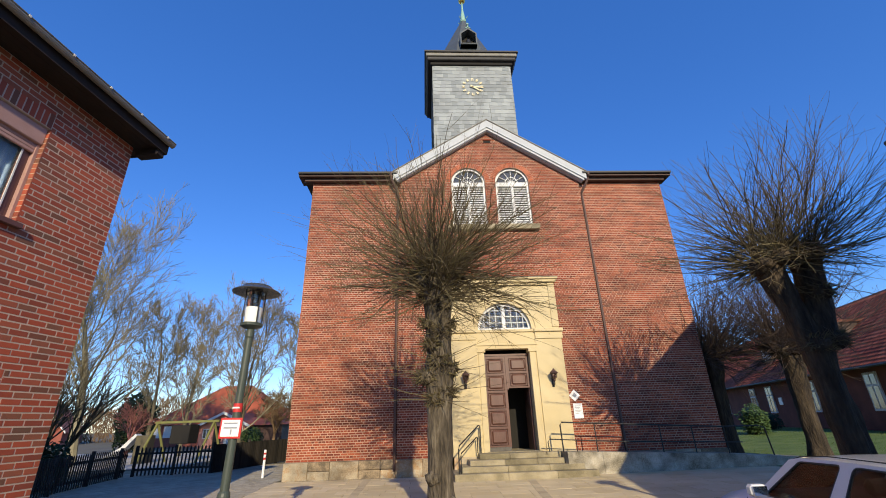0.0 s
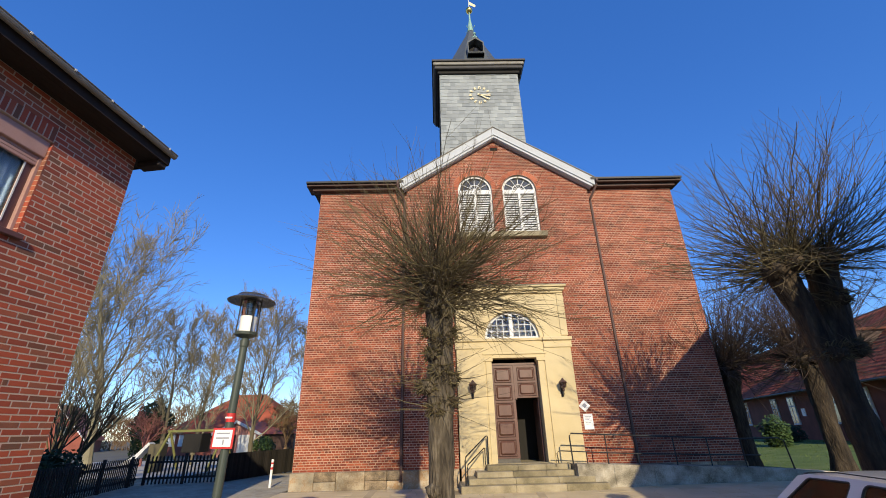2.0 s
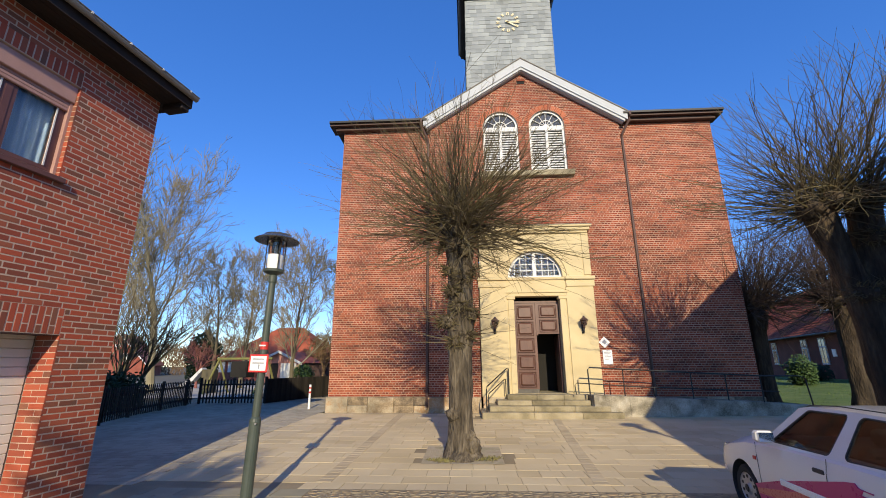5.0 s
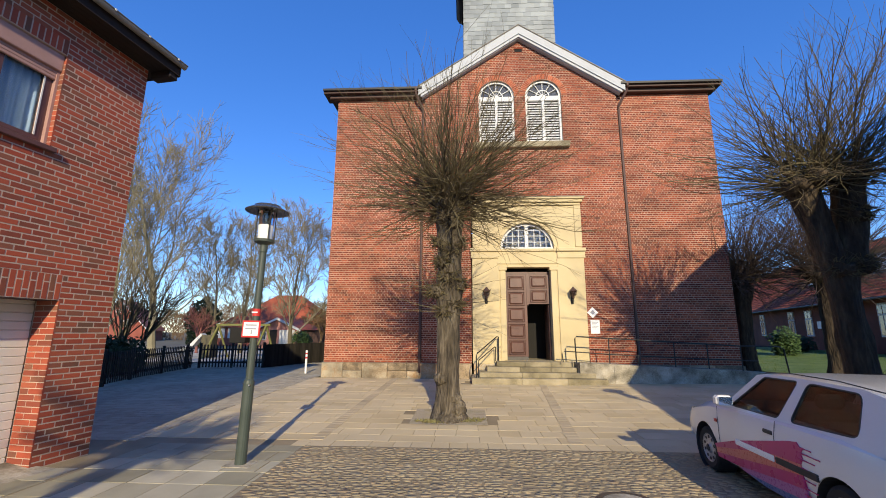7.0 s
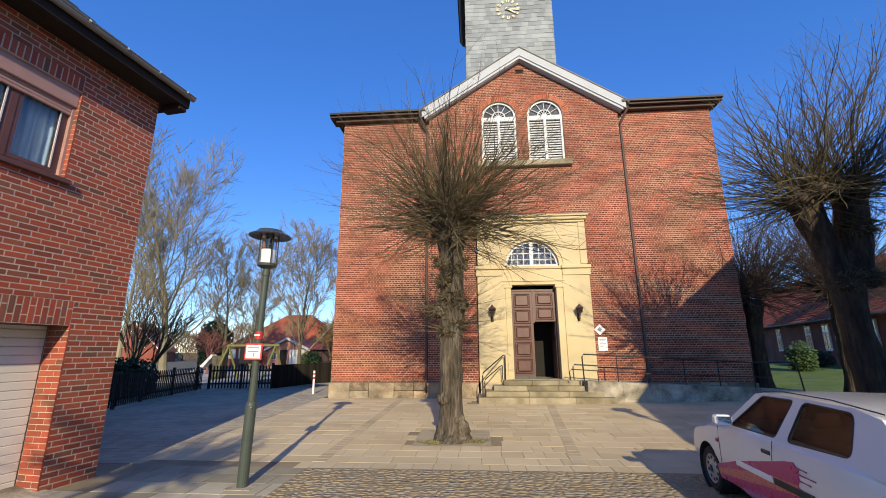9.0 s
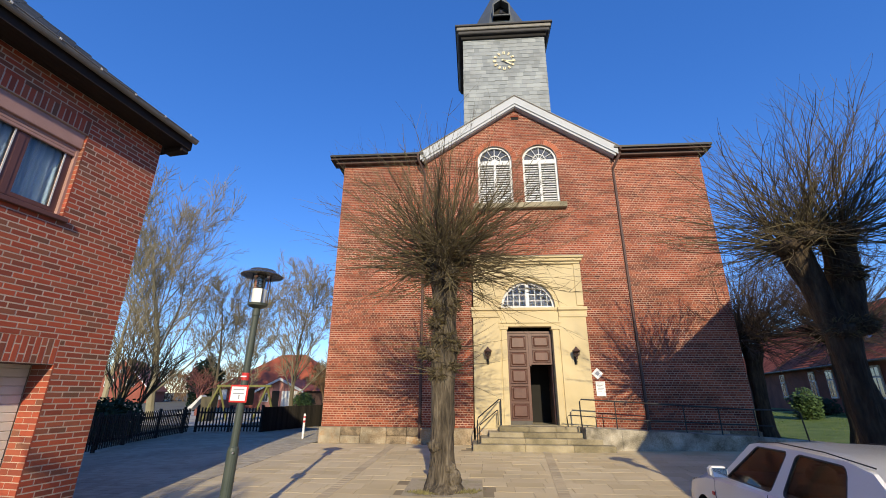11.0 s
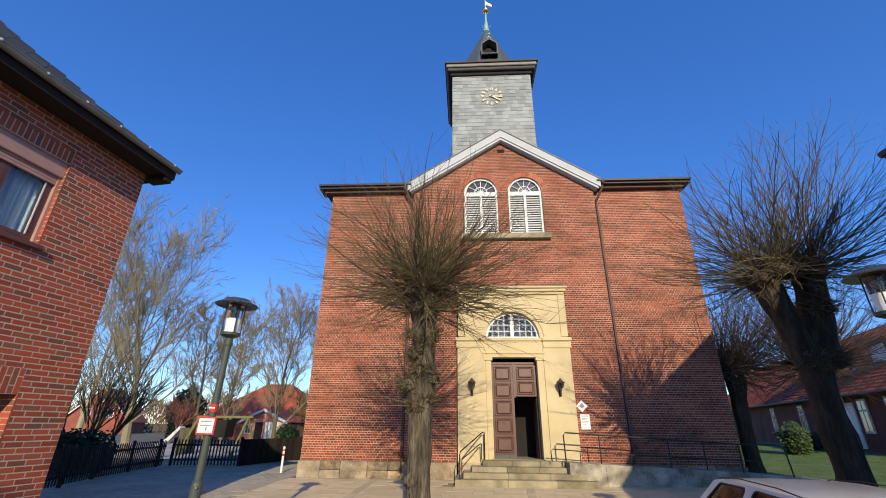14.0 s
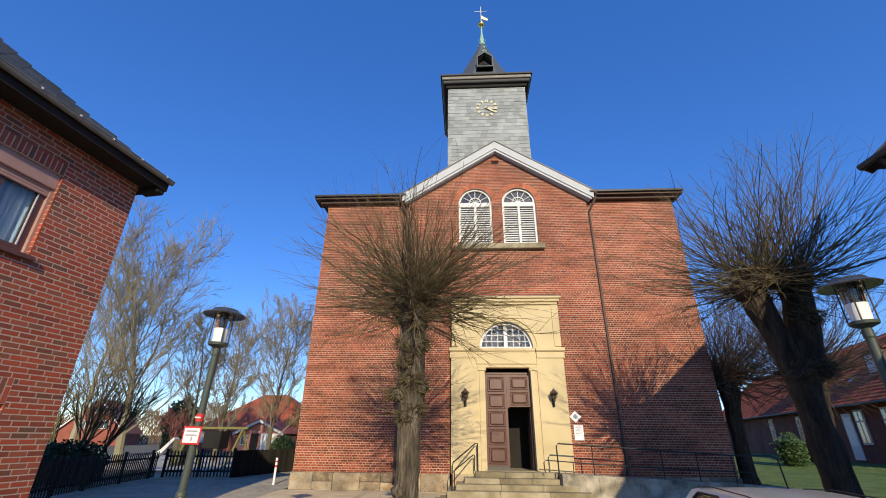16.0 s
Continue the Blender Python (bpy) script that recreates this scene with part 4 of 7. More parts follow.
def build_notices():
    nt = thing("notice_board", "white paper notice in a clear sleeve on the church wall", "notice", pose(5.72, 16.62, 2.12))
    part("board", box(-0.17, 0.17, 0.0, 0.03, -0.26, 0.26, bevel=0.004), M_SIGN_WHITE, nt)
    for k in range(6):
        part("print_line", box(-0.12, 0.12 - 0.05 * (k % 3), -0.004, 0.001, 0.16 - 0.05 * k, 0.18 - 0.05 * k), M_SIGN_GREY, nt)
    dm = thing("diamond_sign", "small white diamond sign on the church wall", "sign", pose(5.65, 16.62, 2.66, 0, 45, 0))
    part("plate", box(-0.15, 0.15, 0.0, 0.02, -0.15, 0.15, bevel=0.004), M_SIGN_WHITE, dm)
    part("emblem", box(-0.07, 0.06, -0.004, 0.001, -0.06, 0.07), M_SIGN_GREY, dm)


build_notices()


# ---- brick house beside the lane ----
H = pose(-5.07, 6.66, 0, 0, 0, -8)
W_Y0, W_Y1, W_Z0, W_Z1 = -3.0, -1.32, 4.47, 5.95
G_Y0, G_Y1, G_Z1 = -3.3, -0.82, 2.3
WALL_TOP = 6.58


def house_solid(z):
    iv = [(-9.0, 0.0)]
    if z < G_Z1:
        iv = cut_intervals(iv, G_Y0, G_Y1)
    if W_Z0 < z < W_Z1:
        iv = cut_intervals(iv, W_Y0, W_Y1)
    return iv


def house_bricks_solid(z):
    iv = house_solid(z)
    if G_Z1 <= z < G_Z1 + 0.375:
        iv = cut_intervals(iv, G_Y0 - 0.1, G_Y1 + 0.0)
    if W_Z1 <= z < W_Z1 + 0.25:
        iv = cut_intervals(iv, W_Y0 - 0.1, W_Y1 + 0.0)
    return [(max(a, -4.4), b) for a, b in iv if b > -4.4]


def build_house():
    ho = thing("brick_house", "two-storey red clinker brick house with a garage", "house", H)
    w = part("front_wall", box(-0.30, -0.0025, G_Y1, 0.0, -0.2, G_Z1), M_MORTAR_HOUSE, ho)
    for y0, y1, z0, z1 in ((-9.0, G_Y0, -0.2, G_Z1), (-9.0, 0.0, G_Z1, W_Z0), (-9.0, W_Y0, W_Z0, W_Z1), (W_Y1, 0.0, W_Z0, W_Z1), (-9.0, 0.0, W_Z1, WALL_TOP)):
        part("wall_core", box(-0.30, -0.0025, y0, y1, z0, z1), M_MORTAR_HOUSE, w)
    rows = lay_bricks(house_bricks_solid, 0.0 - 0.0833, WALL_TOP, 0.0833, 0.25, 0.012, 0.0, 11, "stretcher")
    near = [r for r in rows if r[0] > -1.0 and r[3] < 4.2 and r[2] > -0.05][:200] + [r for r in rows if r[0] > -1.34 and r[2] > 4.4][:95]
    keep = set(near)
    part("brick_course", brick_mesh("brick_course", [r for r in rows if r not in keep], M_BRICK_HOUSE, 0.0, "y"), M_BRICK_HOUSE, w)["kind"] = "stuff"
    single_bricks(near, M_BRICK_HOUSE, w, 0.0, "y")
    # upright courses above garage and window
    sol = []
    for y0, y1, z0, split in ((G_Y0 - 0.1, G_Y1, G_Z1, 0.375), (W_Y0 - 0.1, W_Y1, W_Z1, 0.25)):
        y = y1
        k = 0
        while y > y0:
            a = y - 0.0833
            if split > 0.3:
                m = z0 + (0.12 if k % 2 else 0.25)
                sol += [(a + 0.006, y - 0.006, z0 + 0.006, m - 0.005, 0.001), (a + 0.006, y - 0.006, m + 0.006, z0 + split - 0.006, 0.0)]
            else:
                sol.append((a + 0.006, y - 0.006, z0 + 0.006, z0 + split - 0.006, 0.0))
            y = a
            k += 1
    part("soldier_course", brick_mesh("soldier_course", sol, M_BRICK_HOUSE, 0.0, "y"), M_BRICK_HOUSE, w)["kind"] = "stuff"

    # brick reveals of garage and window, facing along the wall
    def reveal(yy, z0, z1, depth, up):
        rows2 = []
        k = 0
        z = z0
        while z < z1 - 0.02:
            cuts = [0.0, 0.125, depth] if k % 2 else [0.0, min(0.25, depth), depth]
            for a, b in zip(cuts, cuts[1:]):
                if b - a > 0.02:
                    rows2.append((-b + 0.005, -a - (0.005 if a > 0 else 0.0), z + 0.006, min(z + 0.0833, z1) - 0.006, 0.002))
            z += 0.0833
            k += 1
        V, F = [], []
        for u0, u1, za, zb, out in rows2:
            b = len(V)
            V += [(u0, yy - out, za), (u1, yy - out, za), (u1, yy - out, zb), (u0, yy - out, zb), (u0, yy + 0.02, za), (u1, yy + 0.02, za), (u1, yy + 0.02, zb), (u0, yy + 0.02, zb)]
            F += [tuple(b + i for i in q) for q in BOX_FACES]
        part("reveal_bricks", as_mesh("reveal_bricks", V, F, M_BRICK_HOUSE), M_BRICK_HOUSE, w)["kind"] = "stuff"
    reveal(G_Y1, -0.02, G_Z1, 0.40, 1)
    reveal(W_Y1, W_Z0, W_Z1, 0.14, 1)
    part("pier_core", box(-0.45, -0.28, G_Y1 + 0.008, -0.02, -0.2, G_Z1 + 0.3), M_MORTAR_HOUSE, w)
    # other walls
    part("end_wall", box(-7, -0.28, -0.3, -0.004, -0.2, WALL_TOP), M_BRICK_FAR, ho)
    part("back_wall", box(-7, -6.7, -9, -0.3, -0.2, WALL_TOP), M_BRICK_FAR, ho)
    part("end_wall", box(-6.7, -0.3, -9, -8.7, -0.2, WALL_TOP), M_BRICK_FAR, ho)
    # garage door of narrow panels
    gd = part("garage_door", box(-0.5, -0.44, G_Y0, G_Y1, 0.0, 2.36), M_GARAGE, ho, "cream sectional garage door")
    for k in range(19):
        part("door_slat", box(-0.44, -0.405, G_Y0, G_Y1 - 0.01, 0.03 + k * 0.123, 0.148 + k * 0.123, bevel=0.008), M_GARAGE, gd)
    part("door_head", box(-0.5, -0.01, G_Y0, G_Y1, G_Z1 - 0.005, G_Z1 + 0.03), M_BROWN, ho)
    # window with roller shutter, two casements, curtain
    wn = part("window", box(-0.2, -0.13, W_Y1 - 0.09, W_Y1, W_Z0, W_Z1), M_WINFRAME, ho, "red-brown framed window with a half-open roller shutter")
    part("frame", box(-0.2, -0.13, W_Y0, W_Y1 - 0.09, W_Z0, W_Z0 + 0.08), M_WINFRAME, wn)
    part("mullion", box(-0.2, -0.12, -2.1, -2.02, W_Z0 + 0.08, W_Z1), M_WINFRAME, wn)
    for a, b in ((-2.02, W_Y1 - 0.09), (W_Y0, -2.1)):
        bm = box(-0.17, -0.125, a, a + 0.055, W_Z0 + 0.08, W_Z1 - 0.3)
        add_box(bm, -0.17, -0.125, b - 0.055, b, W_Z0 + 0.08, W_Z1 - 0.3)
        add_box(bm, -0.17, -0.125, a + 0.055, b - 0.055, W_Z0 + 0.08, W_Z0 + 0.14)
        part("casement", bm, M_WINFRAME, wn)
        part("pane", box(-0.152, -0.146, a + 0.055, b - 0.055, W_Z0 + 0.14, W_Z1 - 0.2), M_PANE, wn).visible_shadow = False
        part("glazing_bead", box(-0.126, -0.115, b - 0.07, b - 0.05, W_Z0 + 0.14, W_Z1 - 0.3), M_WHITE, wn, "bright aluminium bead")
    # pleated curtain
    V, F = [], []
    n = 120
    for i in range(n + 1):
        y = W_Y0 + (W_Y1 - W_Y0) * i / n
        x = -0.27 + 0.022 * math.sin(i * 0.75) + 0.01 * math.sin(i * 0.31)
        V += [(x, y, W_Z0), (x, y, W_Z1)]
    F = [(2 * i, 2 * i + 2, 2 * i + 3, 2 * i + 1) for i in range(n)]
    part("curtain", as_mesh("curtain", V, F, M_CURTAIN, True), M_CURTAIN, wn)
    part("room_back", box(-0.9, -0.85, W_Y0 - 0.3, W_Y1 + 0.3, W_Z0 - 0.3, W_Z1 + 0.3), M_DARK, wn)
    sh = part("roller_shutter", box(-0.16, -0.04, W_Y0, W_Y1, W_Z1 - 0.27, W_Z1 - 0.002, bevel=0.01), M_SHUTTER, ho, "dusky pink roller shutter, mostly up")
    for k in range(3):
        part("shutter_slat", box(-0.125, -0.085, W_Y0, W_Y1 - 0.02, W_Z1 - 0.33 - 0.05 * k + 0.012, W_Z1 - 0.28 - 0.05 * k + 0.012, bevel=0.008), M_SHUTTER, sh)
    part("guide_rail", box(-0.13, -0.07, W_Y1 - 0.04, W_Y1 - 0.004, W_Z0 + 0.02, W_Z1 - 0.27), M_SHUTTER, ho)
    part("window_sill", box(-0.2, 0.07, W_Y0 - 0.05, W_Y1 + 0.06, W_Z0 - 0.075, W_Z0, bevel=0.008), M_WINFRAME, ho)
    # roof with wide eaves, soffit boards, gutter
    bm = bmesh.new()
    e = [(0.44, 0.26), (0.44, -9.3), (-7.4, -9.3), (-7.4, 0.26)]
    z = WALL_TOP + 0.17
    vs = [bm.verts.new((x, y, z)) for x, y in e]
    r = [bm.verts.new((-3.48, -3.6, z + 3.42)), bm.verts.new((-3.48, -5.4, z + 3.42))]
    for f in ((vs[0], vs[1], r[1], r[0]), (vs[1], vs[2], r[1]), (vs[2], vs[3], r[0], r[1]), (vs[3], vs[0], r[0])):
        bm.faces.new(f)
    bm.faces.new(vs[::-1])
    part("roof", bm, M_ROOF_HOUSE, ho, "grey concrete tiled roof")
    # rows of tiles on the slope over the lane
    up = Vector((-3.92, 0, 3.42)).normalized()
    nn = Vector((3.42, 0, 3.92)).normalized()
    V, F = [], []
    for j in range(15):
        for i in range(31):
            y = 0.2 - 0.3 * i - (0.15 if j % 2 else 0)
            if y > 0.2 - j * 0.245 or y < -9.0 + j * 0.245:
                continue
            o = Vector((0.46, y, z + 0.0)) + up * (0.34 * j)
            k = len(V)
            V += [o + nn * 0.05, o + Vector((0, -0.29, 0)) + nn * 0.05, o + up * 0.36 + Vector((0, -0.29, 0)) + nn * 0.012, o + up * 0.36 + nn * 0.012, o, o + Vector((0, -0.29, 0))]
            F += [(k, k + 1, k + 2, k + 3), (k, k + 4, k + 5, k + 1)]
    part("tiling", as_mesh("tiling", V, F, M_ROOF_HOUSE), M_ROOF_HOUSE, ho)["kind"] = "stuff"
    for k in range(4):
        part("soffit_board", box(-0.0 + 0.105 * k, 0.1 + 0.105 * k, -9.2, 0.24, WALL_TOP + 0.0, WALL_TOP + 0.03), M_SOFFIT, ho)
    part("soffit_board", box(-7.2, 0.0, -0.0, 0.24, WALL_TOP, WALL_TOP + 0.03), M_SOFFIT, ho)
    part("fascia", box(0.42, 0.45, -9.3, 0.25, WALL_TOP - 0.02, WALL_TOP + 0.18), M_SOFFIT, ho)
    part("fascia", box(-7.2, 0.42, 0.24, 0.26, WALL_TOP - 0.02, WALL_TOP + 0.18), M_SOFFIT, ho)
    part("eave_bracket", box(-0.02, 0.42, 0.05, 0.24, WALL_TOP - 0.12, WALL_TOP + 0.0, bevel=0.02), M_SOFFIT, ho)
    gz = WALL_TOP + 0.2
    prof = [(0.45 + 0.06 + 0.06 * math.cos(a), gz + 0.0 + 0.08 * math.sin(a)) for a in [math.pi + math.pi * i / 8 for i in range(9)]]
    bm = bmesh.new()
    ra = [bm.verts.new((x, -9.3, zz)) for x, zz in prof]
    rb = [bm.verts.new((x, 0.27, zz)) for x, zz in prof]
    for i in range(8):
        bm.faces.new((ra[i], ra[i + 1], rb[i + 1], rb[i]))
    bm.faces.new(rb)
    gu = part("gutter", bm, M_FASCIA, ho, "grey half-round gutter", smooth=False)
    part("gutter_lip", tube([(0.57, -9.3, gz), (0.57, 0.27, gz)], 0.010, 6), M_FASCIA, gu)
    for k in range(12):
        y = 0.05 - 0.62 * k
        part("gutter_clip", box(0.562, 0.584, y - 0.014, y + 0.014, gz - 0.02, gz + 0.013), M_WHITE, gu)
    # concrete apron before the garage
    ap = bmesh.new()
    V = [ap.verts.new(p) for p in ((0.5, -0.6, -0.03), (0.9, -3.6, -0.03), (-0.45, -3.6, 0.10), (-0.45, -0.83, 0.09), (0.5, -0.6, -0.2), (0.9, -3.6, -0.2), (-0.45, -3.6, -0.2), (-0.45, -0.83, -0.2))]
    for f in ((0, 1, 2, 3), (0, 4, 5, 1), (2, 6, 7, 3), (3, 7, 4, 0), (1, 5, 6, 2)):
        ap.faces.new([V[i] for i in f])
    part("garage_apron", ap, M_RAMP, ho)


build_house()


# ---- building whose gable throws the broad shade ----
def build_side_house():
    ho = thing("gabled_house", "tall brick house with steep dark roof and wide eaves", "house", pose(0, 0, 0))
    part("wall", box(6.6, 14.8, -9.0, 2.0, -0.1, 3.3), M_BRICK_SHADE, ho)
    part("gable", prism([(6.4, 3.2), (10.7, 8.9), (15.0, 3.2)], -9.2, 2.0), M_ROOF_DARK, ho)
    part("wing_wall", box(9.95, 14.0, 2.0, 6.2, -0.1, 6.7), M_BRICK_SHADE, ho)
    wr = part("wing_roof", prism([(9.3, 6.75), (12.7, 9.65), (15.0, 6.75)], 2.0, 6.75), M_ROOF_DARK, ho)
    part("soffit", box(9.33, 14.6, 2.0, 6.72, 6.66, 6.75), M_SOFFIT, wr)
    part("barge_board", prism([(9.25, 6.72), (12.7, 9.7), (12.7, 9.4), (9.45, 6.6)], 6.72, 6.78), M_BROWN, wr)
    part("gutter", tube([(9.25, 2.0, 6.72), (9.25, 6.75, 6.72)], 0.07, 8), M_GUTTER, wr)
    part("downpipe", tube([(9.28, 6.4, 6.66), (9.5, 6.35, 6.5), (9.86, 6.2, 6.42), (9.87, 6.2, 0.0)], 0.05, 8), M_GUTTER, ho)


build_side_house()


# ---- street lamps ----
def build_lamp(x, y, sign):
    z = ground_z(x, y)
    la = thing("street_lamp", "dark green post lamp with flat disc hat" + (" and red-edged sign" if sign else ""), "street lamp", pose(x, y, z, 0, 1.1 if sign else -0.5, 0), group="street lamps")
    part("base_collar", lathe([(0.078, 0.0), (0.078, 1.12), (0.07, 1.16), (0.056, 1.18)], 16), M_LAMP_GREEN, la)
    part("post", lathe([(0.055, 1.15), (0.05, 3.080), (0.06, 3.100), (0.06, 3.180), (0.045, 3.220)], 16), M_LAMP_GREEN, la)
    part("footing", box(-0.19, 0.19, -0.16, 0.16, -0.06, 0.012, bevel=0.005), M_RAMP, la)
    part("lamp_tray", lathe([(0.04, 3.200), (0.15, 3.250), (0.155, 3.290), (0.10, 3.300)], 20), M_LAMP_GREEN, la)
    part("diffuser", lathe([(0.105, 3.300), (0.115, 3.520)], 20), M_OPAL, la, "white opal lower diffuser", smooth=False)
    part("glass_cylinder", lathe([(0.118, 3.520), (0.125, 3.740)], 20), M_PANE, la, "clear upper glass")
    part("bulb_holder", lathe([(0.03, 3.500), (0.045, 3.580), (0.05, 3.740)], 12), M_LAMP_HAT, la)
    for k in range(4):
        a = math.pi / 4 + k * math.pi / 2
        c, s = math.cos(a), math.sin(a)
        part("stay", tube([(0.145 * c, 0.145 * s, 3.260), (0.145 * c, 0.145 * s, 3.760)], 0.009, 6), M_IRON, la)
    ht = part("hat", lathe([(0.14, 3.750), (0.325, 3.738), (0.335, 3.752), (0.30, 3.775), (0.22, 3.815), (0.20, 3.845), (0.05, 3.865)], 40), M_LAMP_HAT, la, "flat grey metal disc hat", smooth=False)
    part("hat_cap", lathe([(0.15, 3.810), (0.14, 3.850), (0.04, 3.870)], 24), M_LAMP_HAT, ht)
    part("bolt", tube([(0.05, -0.075, 1.1), (0.05, -0.1, 1.1)], 0.012, 6), M_RIM, la)
    if sign:
        sg = part("sign_plate", box(-0.165, 0.115, -0.072, -0.062, 1.78, 2.03, bevel=0.004), M_SIGN_RED, la, "square white sign with a red border")
        part("sign_face", box(-0.14, 0.09, -0.078, -0.07, 1.805, 2.005), M_SIGN_WHITE, sg)
        for k, (a, b) in enumerate(((-0.11, 0.06), (-0.11, 0.06), (-0.02, 0.0))):
            z0 = (1.955, 1.90, 1.83)[k]
            part("print_bar", box(a, b, -0.081, -0.077, z0, z0 + (0.018 if k < 2 else 0.06)), M_SIGN_GREY, sg)
        bd = part("band_sign", lathe([(0.058, 2.10), (0.058, 2.21)], 16), M_SIGN_RED, la, "red band round the post")
        part("band_print", box(-0.045, 0.045, -0.064, -0.05, 2.145, 2.165), M_SIGN_WHITE, bd)
    return la


build_lamp(-2.48, 6.31, True)
build_lamp(6.65, 5.05, False)


# ---- bollard ----
bo = thing("bollard", "white metal bollard with red bands", "bollard", pose(-5.95, 18.0, 0.17))
part("post", lathe([(0.045, -0.05), (0.045, 0.9), (0.035, 0.94)], 12), M_SIGN_WHITE, bo)
part("band", lathe([(0.047, 0.60), (0.047, 0.68)], 12), M_SIGN_RED, bo)
part("band", lathe([(0.047, 0.78), (0.047, 0.84)], 12), M_SIGN_RED, bo)


# ---- trees ----
def bent(p, d, length, n, rnd, wander, lift):
    """A wandering line from p along d; lift bends it upward."""
    pts = [np.array(p, float)]
    d = np.array(d, float)
    d /= np.linalg.norm(d)
    for _ in range(n):
        d = d + np.array([rnd.uniform(-wander, wander), rnd.uniform(-wander, wander), rnd.uniform(-wander, wander) + lift])
        d /= np.linalg.norm(d)
        pts.append(pts[-1] + d * length / n)
    return pts


def trunk_mesh(name, spine, mat, seed, sides=28, rough=0.095):
    """A gnarled trunk: spine of (x, y, z, radius)."""
    rnd = random.Random(seed)
    V, F = [], []
    dense = []
    for (a, b) in zip(spine, spine[1:]):
        for i in range(5):
            dense.append([a[k] + (b[k] - a[k]) * i / 5 for k in range(4)])
    dense.append(list(spine[-1]))
    for x, y, z, r in dense:
        for s in range(sides):
            an = 2 * math.pi * s / sides
            f = 1 + rough * 2.2 * noise.noise(Vector((math.cos(an) * 1.6 + seed, math.sin(an) * 1.6, z * 0.9))) + rough * 1.6 * noise.noise(Vector((math.cos(an) * 5, math.sin(an) * 5 + seed, z * 2.6)))
            V.append((x + r * f * math.cos(an), y + r * f * math.sin(an), z))
    for i in range(len(dense) - 1):
        for s in range(sides):
            p, q = i * sides + s, i * sides + (s + 1) % sides
            F.append((p, q, q + sides, p + sides))
    F.append(tuple((len(dense) - 1) * sides + s for s in range(sides)))
    return as_mesh(name, V, F, mat, True)


def shoots(lines, heads, count, length, rnd, low=-0.25, thick=0.011, side=9, lift=0.05):
    """Long whips from pollard heads (x, y, z, radius): they bow upward and fork; a third stay short, some droop."""
    for _ in range(count):
        hx, hy, hz, hr = rnd.choice(heads)
        az = rnd.uniform(0, 2 * math.pi)
        kind = rnd.random()
        sn = rnd.uniform(-0.6, 0.1) if kind < 0.14 else low + (0.985 - low) * rnd.random() ** 0.72
        el = math.asin(sn)
        d = np.array([math.cos(az) * math.cos(el), math.sin(az) * math.cos(el), math.sin(el)])
        ln = length[0] + (length[1] - length[0]) * rnd.random() ** 0.7
        ln *= 0.6 if kind < 0.14 else (0.28 if kind < 0.36 else 1.0)
        p = np.array([hx, hy, hz]) + d * hr * rnd.uniform(0.3, 0.95)
        n = 9
        pts = bent(p, d, ln, n, rnd, 0.17, lift if kind > 0.14 else 0.0)
        t0 = thick * rnd.uniform(0.6, 1.5)
        lines.append((pts, [t0 * (1 - 0.68 * i / n) for i in range(n + 1)], 4))
        for _ in range(rnd.randint(side // 2, side + 2)):
            i = rnd.randint(2, n - 1)
            dd = pts[i + 1] - pts[i]
            dd = dd / np.linalg.norm(dd) + np.array([rnd.uniform(-0.75, 0.75), rnd.uniform(-0.75, 0.75), rnd.uniform(-0.4, 0.55)])
            q = bent(pts[i], dd, ln * rnd.uniform(0.09, 0.32), 4, rnd, 0.2, 0.03)
            w = t0 * (1 - 0.7 * i / n)
            lines.append((q, [w * 0.8, w * 0.7, w * 0.6, w * 0.5, w * 0.4], 3))


